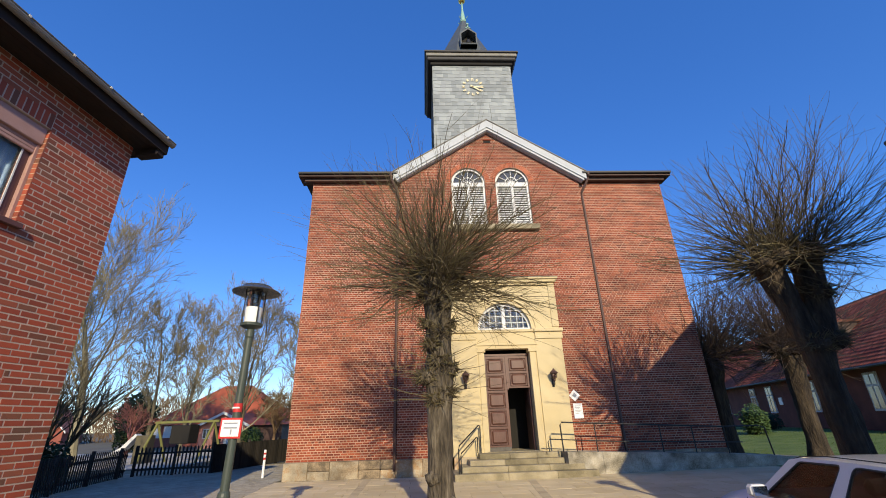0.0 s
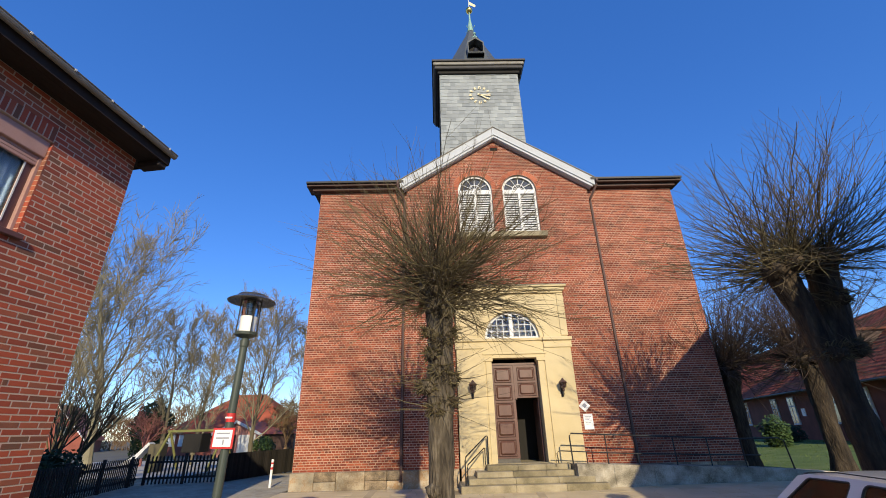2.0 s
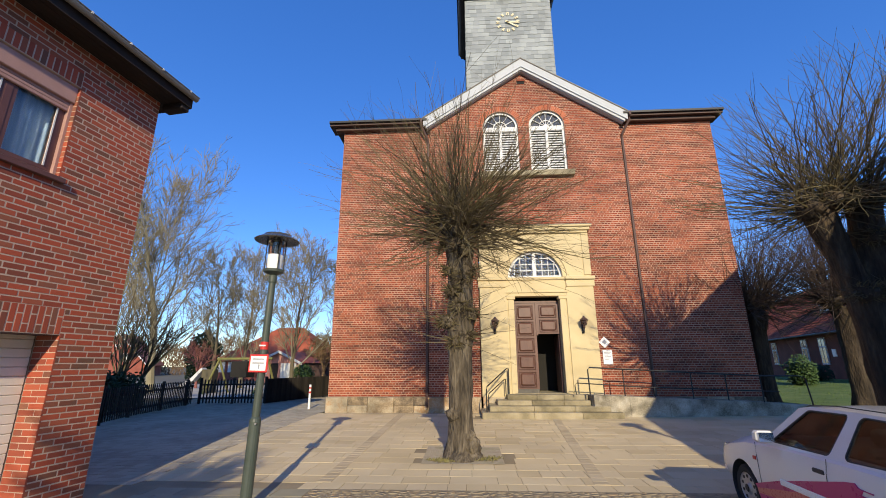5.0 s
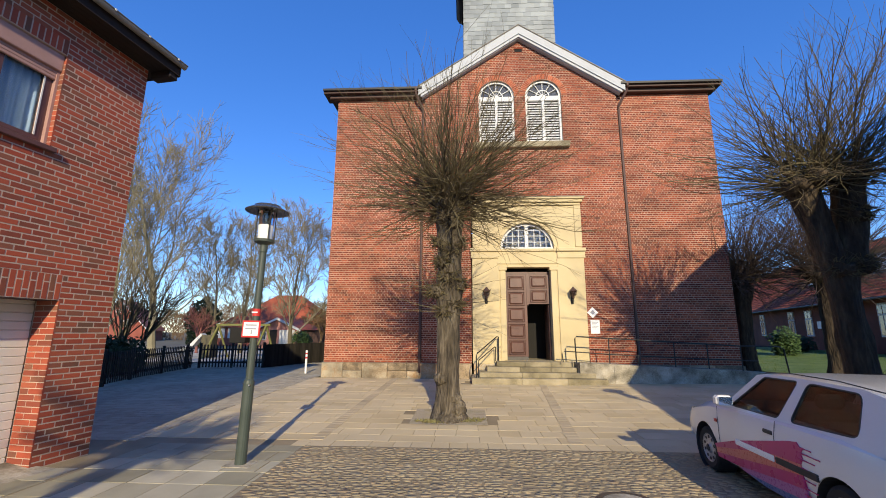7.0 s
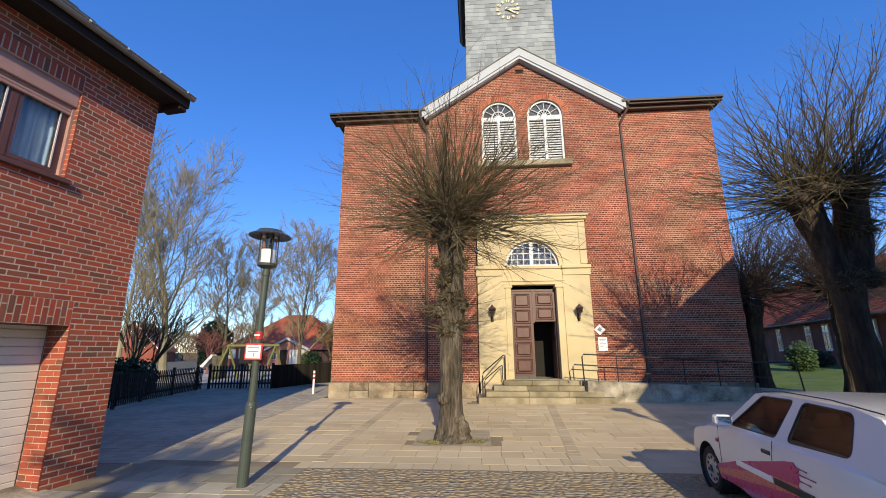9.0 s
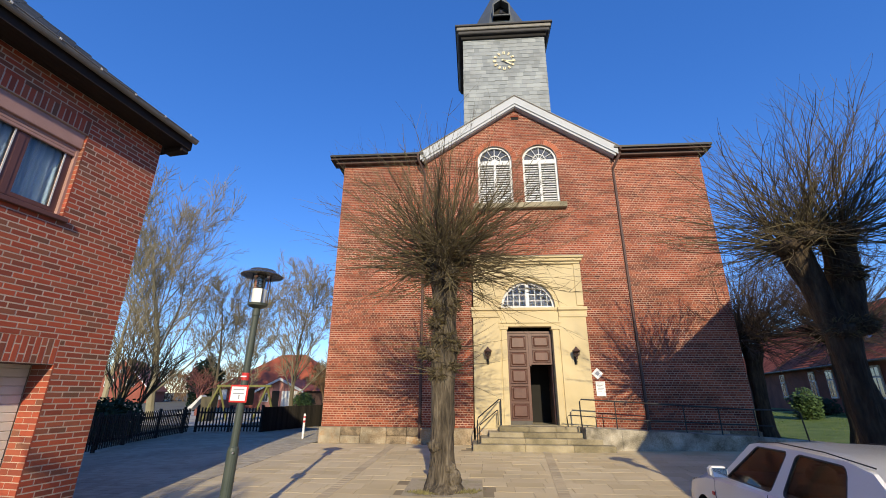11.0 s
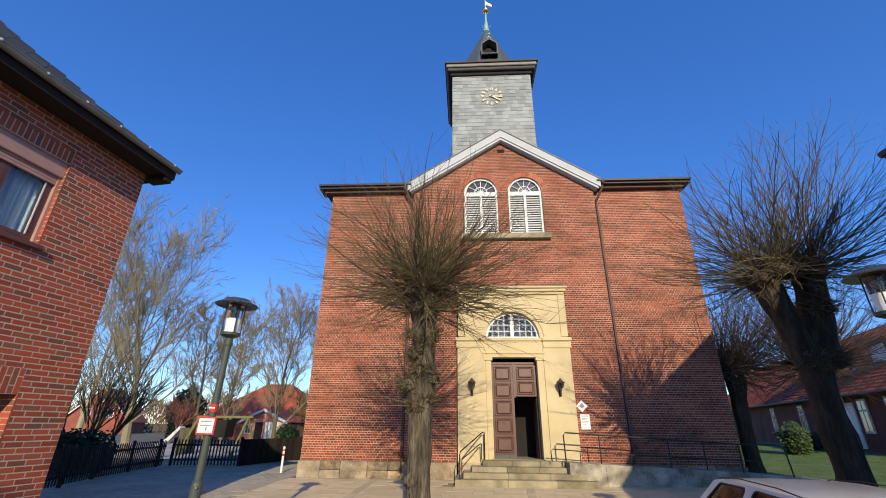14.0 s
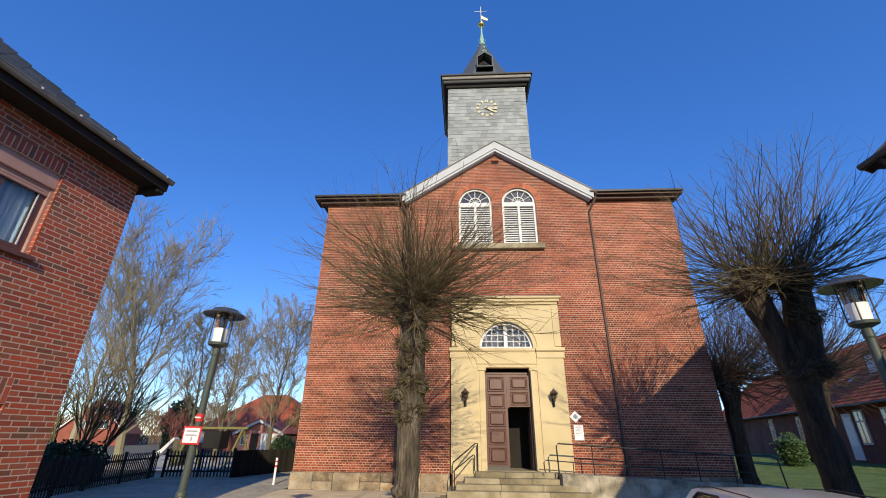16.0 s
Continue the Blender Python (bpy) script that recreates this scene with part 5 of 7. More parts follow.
def pollard(x, y, label, spines, heads, count, length, seed, knots=(), mat=M_TWIG, low=-0.25, thick=0.011, group="pollard trees", bark=M_BARK, burrs=(), lift=0.05):
    """A pollard: spines are trunk and limbs, heads the swollen knuckles with their whips, knots burrs with short twigs."""
    rnd = random.Random(seed)
    tr = thing("pollard_tree", label, "tree", pose(x, y, ground_z(x, y)), group=group)
    for i, sp in enumerate(spines):
        part("trunk" if i == 0 else "limb", trunk_mesh("trunk", sp, bark, seed + i), bark, tr)
    for hx, hy, hz, hr in list(heads) + list(knots) + list(burrs):
        bm = bmesh.new()
        bmesh.ops.create_icosphere(bm, subdivisions=3, radius=1.0)
        for v in bm.verts:
            f = 1 + 0.28 * noise.noise(v.co * 2.2 + Vector((hx * 3, seed, hz))) + 0.16 * noise.noise(v.co * 5 + Vector((seed, hz, 0)))
            v.co = Vector((hx, hy, hz)) + Vector((v.co.x * hr, v.co.y * hr, v.co.z * hr * 0.8)) * f
        part("knuckle", bm, bark, tr, smooth=True)
    lines = []
    shoots(lines, heads, count, length, rnd, low, thick, lift=lift)
    for kx, ky, kz, kr in knots:
        for _ in range(150):
            az, el = rnd.uniform(0, 6.283), rnd.uniform(-0.7, 0.9)
            d = np.array([math.cos(az) * math.cos(el), math.sin(az) * math.cos(el), math.sin(el)])
            p = np.array([kx, ky, kz]) + d * kr * 0.9
            ln = rnd.uniform(0.05, 0.24)
            lines.append((bent(p, d + np.array([0, 0, -0.3]), ln, 4, rnd, 0.5, 0.02), [0.011, 0.010, 0.008, 0.006, 0.003], 4))
        for _ in range(9):
            az = rnd.uniform(0, 6.283)
            d = np.array([math.cos(az), math.sin(az), rnd.uniform(-0.15, 0.5)])
            p = np.array([kx, ky, kz]) + d * kr * 0.8
            lines.append((bent(p, d, rnd.uniform(0.6, 1.5), 5, rnd, 0.14, 0.02), [0.008, 0.007, 0.006, 0.004, 0.003, 0.002], 3))
    part("crown", twig_mesh("crown", lines, mat), mat, tr, "dense crown of thin leafless whips")["kind"] = "stuff"
    return tr


pollard(0.36, 9.62, "pollarded bare lime tree with burred trunk in a paved pit",
        [[(0.02, -0.06, -0.05, 0.46), (0, 0, 0.18, 0.33), (0, 0, 0.6, 0.265), (0.0, 0, 1.3, 0.245), (0.0, 0, 2.0, 0.25), (0.03, 0, 2.5, 0.29), (0.02, 0, 3.0, 0.32), (0.04, 0, 3.4, 0.27), (0.04, 0, 4.2, 0.28), (0.02, 0, 4.8, 0.33), (0.02, 0, 5.15, 0.26)]],
        [(-0.30, 0.0, 4.95, 0.2), (0.34, 0.05, 5.0, 0.2), (0.0, -0.22, 5.1, 0.22), (0.02, 0.26, 5.1, 0.22), (0.05, 0, 5.2, 0.22), (-0.16, -0.12, 5.1, 0.2), (0.0, -0.1, 4.5, 0.3), (0.05, 0.05, 4.75, 0.32)], 600, (1.5, 3.5), 101,
        knots=[(-0.26, -0.13, 2.75, 0.2), (0.22, -0.12, 2.9, 0.17), (0.0, -0.22, 3.05, 0.17), (0.08, -0.18, 3.7, 0.16), (-0.1, -0.2, 2.3, 0.12), (0.12, -0.2, 4.3, 0.16), (-0.2, -0.12, 3.9, 0.13), (0.24, -0.06, 3.9, 0.12), (-0.14, -0.2, 3.4, 0.13), (0.2, -0.14, 2.45, 0.12), (-0.2, -0.1, 4.55, 0.15)], low=-0.42, thick=0.0108, lift=0.012, burrs=[(0.14, -0.13, 0.42, 0.17), (0.16, -0.1, 0.25, 0.24), (-0.1, -0.08, 0.85, 0.2)])
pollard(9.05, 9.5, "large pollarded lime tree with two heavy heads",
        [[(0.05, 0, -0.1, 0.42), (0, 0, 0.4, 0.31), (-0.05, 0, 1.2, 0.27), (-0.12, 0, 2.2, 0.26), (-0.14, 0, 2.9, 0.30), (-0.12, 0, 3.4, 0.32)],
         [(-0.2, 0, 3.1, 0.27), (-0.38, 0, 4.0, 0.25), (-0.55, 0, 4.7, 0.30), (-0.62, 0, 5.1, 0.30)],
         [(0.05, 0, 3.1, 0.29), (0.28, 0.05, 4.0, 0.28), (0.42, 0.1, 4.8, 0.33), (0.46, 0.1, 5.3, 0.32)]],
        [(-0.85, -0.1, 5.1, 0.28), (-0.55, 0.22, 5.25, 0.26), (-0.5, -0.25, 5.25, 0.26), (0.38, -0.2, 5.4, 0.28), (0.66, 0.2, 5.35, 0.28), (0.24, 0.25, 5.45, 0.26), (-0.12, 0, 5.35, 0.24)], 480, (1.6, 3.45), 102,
        knots=[(-0.22, -0.18, 3.2, 0.24), (0.22, -0.16, 3.3, 0.24), (0.3, -0.2, 4.4, 0.2)], low=-0.2, thick=0.0125, bark=M_BARK_SHADED, lift=0.03)
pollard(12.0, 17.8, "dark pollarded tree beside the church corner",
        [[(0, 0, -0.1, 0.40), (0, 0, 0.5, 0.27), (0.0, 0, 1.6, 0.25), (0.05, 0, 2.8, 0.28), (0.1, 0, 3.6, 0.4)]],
        [(-0.3, 0, 3.8, 0.33), (0.4, 0, 3.9, 0.33), (0.1, 0.3, 4.0, 0.32)], 600, (1.6, 4.4), 103, mat=M_TWIG_RED, low=-0.2, thick=0.012, bark=M_BARK_SHADED)
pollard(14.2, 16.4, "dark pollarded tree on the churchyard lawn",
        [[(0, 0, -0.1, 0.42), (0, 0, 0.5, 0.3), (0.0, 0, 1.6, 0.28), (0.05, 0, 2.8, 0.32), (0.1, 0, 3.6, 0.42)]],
        [(-0.3, 0, 3.8, 0.35), (0.45, 0, 3.9, 0.35), (0.1, 0.3, 4.0, 0.34)], 480, (1.6, 4.2), 104, mat=M_TWIG_RED, low=-0.2, thick=0.012, bark=M_BARK_SHADED)
# the tree that throws its shade over the slabs by the lamp
pollard(-2.55, -4.6, "pollarded bare tree beside the lane",
        [[(0, 0, -0.1, 0.4), (0, 0, 0.6, 0.22), (0, 0, 2.2, 0.17), (0.05, 0, 3.6, 0.16), (0.05, 0, 4.6, 0.2)]],
        [(-0.2, 0, 4.7, 0.3), (0.25, 0, 4.8, 0.3)], 260, (0.6, 1.3), 105, thick=0.02)


def branching(name, label, x, y, height, seed, mat, spread=0.6, levels=6, r0=0.2, group="bare trees", lean=0.0, stems=1, fork=0.22):
    """A bare spreading shrub or small tree: short stems that fork again and again into fine twigs."""
    rnd = random.Random(seed)
    z = ground_z(x, y)
    tr = thing(name, label, "tree", pose(x, y, z), group=group)
    thick, fine = [], []

    def grow(p, d, ln, r, lev):
        n = 4 if lev < 4 else 3
        pts = bent(p, d, ln, n, rnd, 0.12 + 0.04 * lev, 0.05 if lev < 3 else 0.0)
        (thick if lev < 2 else fine).append((pts, [max(0.009, r * (1 - 0.4 * i / n)) for i in range(n + 1)], 7 if lev < 2 else (4 if lev < 4 else 3)))
        if lev >= levels:
            return
        for k in range(rnd.randint(3, 4) if lev else 5):
            i = rnd.randint(max(1, n - 3), n) if lev else rnd.choice((n - 1, n))
            dd = pts[i] - pts[i - 1]
            dd = dd / np.linalg.norm(dd) + np.array([rnd.uniform(-spread, spread), rnd.uniform(-spread, spread), rnd.uniform(-0.25, 0.35)])
            grow(pts[i], dd, ln * rnd.uniform(0.6, 0.82) * (1.25 if lev == 0 else 1), r * rnd.uniform(0.42, 0.6), lev + 1)
    for s in range(stems):
        an = rnd.uniform(0, 6.28)
        off = 0.0 if stems == 1 else 0.5
        grow((off * math.cos(an), off * math.sin(an), -0.1), (lean + off * 0.8 * math.cos(an), off * 0.8 * math.sin(an), 1), height * fork, r0, 0)
    part("trunk", twig_mesh("trunk", thick, mat), mat, tr)
    part("crown", twig_mesh("crown", fine, mat), mat, tr, "bare crown of fine twigs")["kind"] = "stuff"
    return tr


def tall_tree(label, x, y, height, radius, seed, r0=0.2, clear=0.16, limbs=22):
    """A bare tree with a leader to the top and rising limbs that break into fine twigs; the crown is an upright oval."""
    rnd = random.Random(seed)
    tr = thing("bare_tree", label, "tree", pose(x, y, ground_z(x, y)), group="bare trees")
    thick, fine = [], []
    n = 14
    lead = bent((0, 0, -0.1), (rnd.uniform(-0.05, 0.05), rnd.uniform(-0.05, 0.05), 1), height * 0.86, n, rnd, 0.09, 0.05)
    thick.append((lead, [max(0.015, r0 * (1 - 0.93 * i / n)) for i in range(n + 1)], 8))

    def unit(v):
        return v / (np.linalg.norm(v) + 1e-9)

    def side(base, ang):
        r = np.array([rnd.gauss(0, 1), rnd.gauss(0, 1), rnd.gauss(0, 1)])
        r = unit(r - base * (r @ base))
        return base * math.cos(ang) + r * math.sin(ang)
    for k in range(limbs):
        f = clear + (0.93 - clear) * (k + rnd.random()) / limbs
        u = f * n
        i = min(n - 1, int(u))
        p = lead[i] + (lead[i + 1] - lead[i]) * (u - i)
        az = k * 2.4 + rnd.uniform(-0.5, 0.5)
        tilt = rnd.uniform(0.55, 1.05) * (1 - 0.45 * f)
        d = np.array([math.cos(az) * math.sin(tilt), math.sin(az) * math.sin(tilt), math.cos(tilt)])
        g = (f - clear) / (1 - clear)
        ln = radius * 1.5 * (0.62 + 1.3 * g * (1 - g) - 0.25 * g * g) * rnd.uniform(0.85, 1.15)
        r = r0 * (1 - 0.9 * f) * rnd.uniform(0.24, 0.4)
        a = bent(p, d, ln, 8, rnd, 0.10, 0.038)
        thick.append((a, [max(0.012, r * (1 - 0.8 * q / 8)) for q in range(9)], 6))
        for _ in range(10):
            j = rnd.randint(2, 7)
            d2 = side(unit(a[j + 1] - a[j]), rnd.uniform(0.4, 0.9)) + np.array([0, 0, 0.25])
            b = bent(a[j], d2, ln * rnd.uniform(0.28, 0.5), 5, rnd, 0.15, 0.05)
            rb = max(0.011, r * 0.45 * (1 - 0.6 * j / 8))
            fine.append((b, [max(0.014, rb * (1 - 0.6 * q / 5)) for q in range(6)], 4))
            for _ in range(6):
                m = rnd.randint(1, 4)
                d3 = side(unit(b[m + 1] - b[m]), rnd.uniform(0.35, 0.85)) + np.array([0, 0, 0.2])
                c = bent(b[m], d3, ln * rnd.uniform(0.1, 0.24), 3, rnd, 0.2, 0.04)
                fine.append((c, [0.015, 0.013, 0.012, 0.010], 3))
                for _ in range(2):
                    e = bent(c[rnd.randint(1, 2)], side(unit(c[2] - c[1]), 0.6), ln * rnd.uniform(0.05, 0.12), 2, rnd, 0.2, 0.04)
                    fine.append((e, [0.012, 0.011, 0.009], 3))
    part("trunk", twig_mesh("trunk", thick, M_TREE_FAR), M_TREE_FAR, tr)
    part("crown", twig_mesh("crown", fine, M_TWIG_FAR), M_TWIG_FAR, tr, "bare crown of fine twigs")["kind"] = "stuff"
    return tr


tall_tree("tall bare tree with pale bark behind the fence", -20.2, 28.0, 15.6, 5.4, 201, 0.27, 0.13, 26)
tall_tree("bare tree with upright pale branches", -20.4, 35.0, 11.5, 3.0, 202, 0.17, 0.15, 18)
tall_tree("bare tree with upright pale branches", -17.4, 34.0, 11.3, 3.5, 203, 0.18, 0.14, 20)
tall_tree("bare tree with upright pale branches", -13.3, 34.0, 11.4, 3.6, 204, 0.19, 0.13, 24)
tall_tree("bare tree with upright pale branches", -25.5, 30.0, 13.0, 4.2, 205, 0.22, 0.14, 22)
tall_tree("bare tree with upright pale branches", -9.6, 37.0, 10.5, 3.0, 210, 0.17, 0.14, 18)
branching("shrub", "many-stemmed leaning bare shrub at the fence", -14.4, 17.8, 4.6, 206, M_TWIG, 0.4, levels=3, r0=0.06, stems=7, lean=0.2, group="bare shrubs", fork=0.4)
branching("shrub", "brown-twigged broad shrub tree", -12.2, 38.0, 7.5, 207, M_HEDGE, 0.9, levels=6, r0=0.16, group="bare shrubs")
branching("shrub", "reddish bare ornamental tree", -21.0, 34.0, 6.0, 209, M_BLOSSOM, 0.8, levels=5, r0=0.12, group="bare shrubs")


def leafy(name, label, x, y, z, rx, ry, rz, count, size, mat, seed, category="shrub"):
    """A shrub of many small leaves about a few stems."""
    rnd = random.Random(seed)
    V, F = [], []
    for _ in range(count):
        u = Vector((rnd.gauss(0, 1), rnd.gauss(0, 1), rnd.gauss(0, 1))).normalized() * (rnd.random() ** 0.4)
        u = u * (1 + 0.3 * noise.noise(u * 2 + Vector((seed, 0, 0))))
        c = Vector((u.x * rx, u.y * ry, rz + u.z * rz))
        a = Vector((rnd.gauss(0, 1), rnd.gauss(0, 1), rnd.gauss(0, 1))).normalized() * size
        b = a.orthogonal().normalized() * size * 0.5
        k = len(V)
        V += [c - a, c - b, c + a, c + b]
        F.append((k, k + 1, k + 2, k + 3))
    sh = thing(name, label, category, pose(x, y, z))
    part("foliage", as_mesh("foliage", V, F, mat), mat, sh)["kind"] = "stuff"
    bm = bmesh.new()
    for k in range(4):
        a = k * 1.57
        add_tube(bm, [(0, 0, -0.05), (0.3 * rx * math.cos(a), 0.3 * ry * math.sin(a), rz * 0.6), (0.6 * rx * math.cos(a), 0.6 * ry * math.sin(a), rz * 1.3)], [0.03, 0.025, 0.01], 5)
    part("stems", bm, M_TWIG, sh)


leafy("conifer", "dark green conifer behind the playground", -27.0, 44.0, 0.15, 1.7, 1.7, 2.6, 3500, 0.17, M_CONIFER, 1, "tree")
leafy("evergreen_shrub", "rounded bright green evergreen shrub by the lawn", 19.6, 26.5, 0.42, 0.8, 0.8, 0.95, 2400, 0.09, M_LEAF, 3)
leafy("evergreen_shrub", "low green evergreen shrub by the parish house", 22.6, 29.5, 0.65, 1.0, 0.8, 0.6, 1800, 0.09, M_CONIFER, 4)
leafy("evergreen_shrub", "dark evergreen shrub behind the picket fence", -13.2, 16.2, 0.15, 1.3, 1.6, 0.75, 3500, 0.09, M_CONIFER, 6)
leafy("evergreen_shrub", "small green shrub before the far garage", -15.3, 41.5, 0.15, 1.1, 1.1, 0.9, 1800, 0.1, M_LEAF, 5)


# ---- woods on the horizon ----
def far_woods(x0, x1, y, h, seed):
    rnd = random.Random(seed)
    V, F = [], []
    for _ in range(15000):
        u = rnd.random()
        x = x0 + (x1 - x0) * u
        top = h * (0.62 + 0.38 * noise.noise(Vector((x * 0.09, seed, 0))) + 0.2 * noise.noise(Vector((x * 0.3, seed, 1))))
        c = Vector((x, y + rnd.uniform(-3, 3), 0.1 + top * rnd.random() ** 0.8))
        a = Vector((rnd.gauss(0, 0.35), rnd.gauss(0, 0.35), rnd.uniform(0.5, 1.0))).normalized() * rnd.uniform(0.4, 1.0)
        b = a.orthogonal().normalized() * rnd.uniform(0.03, 0.08)
        k = len(V)
        V += [c - a, c - b, c + a, c + b]
        F.append((k, k + 1, k + 2, k + 3))
    tagged(new("far_woods", as_mesh("far_woods", V, F, M_HEDGE)), "brown leafless woods on the horizon", "woods", kind="stuff")


far_woods(-120, -6, 88, 9.5, 71)
far_woods(20, 110, 82, 7.5, 72)


# ---- fence and gate ----
def picket_run(name, label, x0, y0, x1, y1, h, mat, step=0.145, post=2.2, pointed=True):
    ln = math.hypot(x1 - x0, y1 - y0)
    an = math.degrees(math.atan2(y1 - y0, x1 - x0))
    fe = thing(name, label, "fence", pose(x0, y0, 0.12, 0, 0, an), group="fences")
    for z in (0.3, h - 0.25):
        part("rail", box(0, ln, -0.02, 0.02, z - 0.04, z + 0.04), mat, fe)
    n = int(ln / step)
    pts = [(-0.032, 0.08), (0.032, 0.08), (0.032, h - 0.05), (0.0, h), (-0.032, h - 0.05)]
    me = None
    for i in range(n):
        if me is None:
            ob = part("picket", prism(pts, -0.045, -0.022), mat, fe)
            me = ob.data
        else:
            ob = part("picket", me, mat, fe)
        ob.location = (step * (i + 0.5), 0, 0)
    k = 0.0
    while k < ln + 0.01:
        part("post", box(k - 0.05, k + 0.05, 0.0, 0.1, -0.1, h + 0.06, bevel=0.01), mat, fe)
        k += post
    return fe


picket_run("picket_fence", "dark weathered picket fence along the lane", -9.6, 9.2, -11.3, 15.2, 1.1, M_FENCE)
picket_run("picket_fence", "dark weathered picket fence along the lane", -11.3, 15.2, -12.2, 20.0, 1.1, M_FENCE)
picket_run("gate", "dark double picket gate", -12.0, 20.2, -9.0, 20.6, 1.15, M_FENCE, post=1.5)


def board_fence(x0, y0, x1, y1, h, mat, label):
    ln = math.hypot(x1 - x0, y1 - y0)
    fe = thing("board_fence", label, "fence", pose(x0, y0, 0.12, 0, 0, math.degrees(math.atan2(y1 - y0, x1 - x0))), group="fences")
    n = int(ln / 0.13)
    me = None
    for i in range(n):
        if me is None:
            ob = part("board", box(-0.06, 0.06, -0.03, -0.005, 0.05, h, bevel=0.004), mat, fe)
            me = ob.data
        else:
            ob = part("board", me, mat, fe)
        ob.location = (0.13 * (i + 0.5), 0, 0)
    for z in (0.3, h - 0.2):
        part("rail", box(0, ln, 0, 0.03, z - 0.04, z + 0.04), mat, fe)
    for k in range(int(ln / 2.4) + 1):
        part("post", box(k * 2.4 - 0.05, k * 2.4 + 0.05, 0, 0.1, -0.1, h + 0.1, bevel=0.01), mat, fe)


board_fence(-9.0, 20.6, -7.4, 26.5, 1.15, M_FENCE, "dark board fence beside the lane")
board_fence(-7.4, 26.5, -6.0, 31.5, 1.15, M_FENCE_TAN, "weathered tan board fence in the sun")


# ---- far houses ----
def gable_house(name, label, x, y, rz, w, d, eave, ridge, wall, roof, windows, over=0.4, gable_front=True, trim=True):
    ho = thing(name, label, "house", pose(x, y, 0.1, 0, 0, rz))
    part("wall", prism([(-w / 2, -0.1), (w / 2, -0.1), (w / 2, eave), (0, ridge - 0.15), (-w / 2, eave)], 0, d), wall, ho)
    s = (ridge - eave) / (w / 2)
    for k in (-1, 1):
        pts = [(0, ridge), (k * (w / 2 + over), eave - over * s), (k * (w / 2 + over), eave - over * s - 0.18), (0, ridge - 0.18)]
        part("roof", prism(pts, -over, d + over), roof, ho)
        if trim:
            pts = [(0, ridge + 0.04), (k * (w / 2 + over), eave - over * s + 0.04), (k * (w / 2 + over), eave - over * s - 0.22), (0, ridge - 0.22)]
            part("barge_board", prism(pts, -over - 0.05, -over + 0.001), M_WHITE, ho)
    for wx, wz, ww, wh in windows:
        wd = part("window", box(wx - ww / 2, wx + ww / 2, -0.05, 0.02, wz, wz + wh), M_WHITE, ho)
        part("pane", box(wx - ww / 2 + 0.08, wx - 0.04, -0.06, -0.045, wz + 0.08, wz + wh - 0.08), M_PANE_DARK, wd)
        part("pane", box(wx + 0.04, wx + ww / 2 - 0.08, -0.06, -0.045, wz + 0.08, wz + wh - 0.08), M_PANE_DARK, wd)
    return ho


gable_house("far_house", "brick gabled house with white barge boards", -60.2, 72.0, 24, 9.0, 12, 2.4, 7.4, M_BRICK_FAR, M_ROOF_RED, [(-1.6, 2.6, 1.3, 1.3), (1.6, 2.6, 1.3, 1.3), (0, 5.0, 0.8, 0.5)])


def hip_house(name, label, x, y, rz, w, d, eave, ridge, wall, roof, over=0.5):
    ho = thing(name, label, "house", pose(x, y, 0.1, 0, 0, rz))
    part("wall", box(-w / 2, w / 2, 0, d, -0.1, eave), wall, ho)
    bm = bmesh.new()
    e = [(-w / 2 - over, -over), (w / 2 + over, -over), (w / 2 + over, d + over), (-w / 2 - over, d + over)]
    v = [bm.verts.new((a, b, eave)) for a, b in e]
    g = min(w, d) / 2
    r = [bm.verts.new((-w / 2 + g, d / 2, ridge)), bm.verts.new((w / 2 - g, d / 2, ridge))]
    for f in ((v[0], v[1], r[1], r[0]), (v[1], v[2], r[1]), (v[2], v[3], r[0], r[1]), (v[3], v[0], r[0])):
        bm.faces.new(f)
    bm.faces.new(v[::-1])
    part("roof", bm, roof, ho)
    return ho


hh = hip_house("far_house", "long low house with red hipped roof", -23.5, 52.0, -2, 13.4, 10, 2.3, 6.7, M_BRICK_FAR, M_ROOF_RED)
for wx in (-6.2, -4.8):
    part("window", box(wx - 0.5, wx + 0.5, -0.06, 0.02, 1.0, 2.2), M_WHITE, hh)
gg = gable_house("garage", "pink rendered garages with white doors and red roof", -19.7, 46.0, -2, 4.6, 6, 2.2, 3.3, M_PINK, M_ROOF_RED, [(-1.6, 0.9, 0.7, 0.9)])
part("garage_door", box(0.2, 1.9, -0.05, 0.02, 0.0, 2.0), M_WHITE, gg)
part("entrance", box(-0.9, -0.1, -0.05, 0.02, 0.0, 2.0), M_DARK, gg)
g2 = hip_house("garage", "low dark garage with red roof", -15.9, 46.5, -2, 3.4, 6, 2.0, 3.0, M_BROWN, M_ROOF_RED)


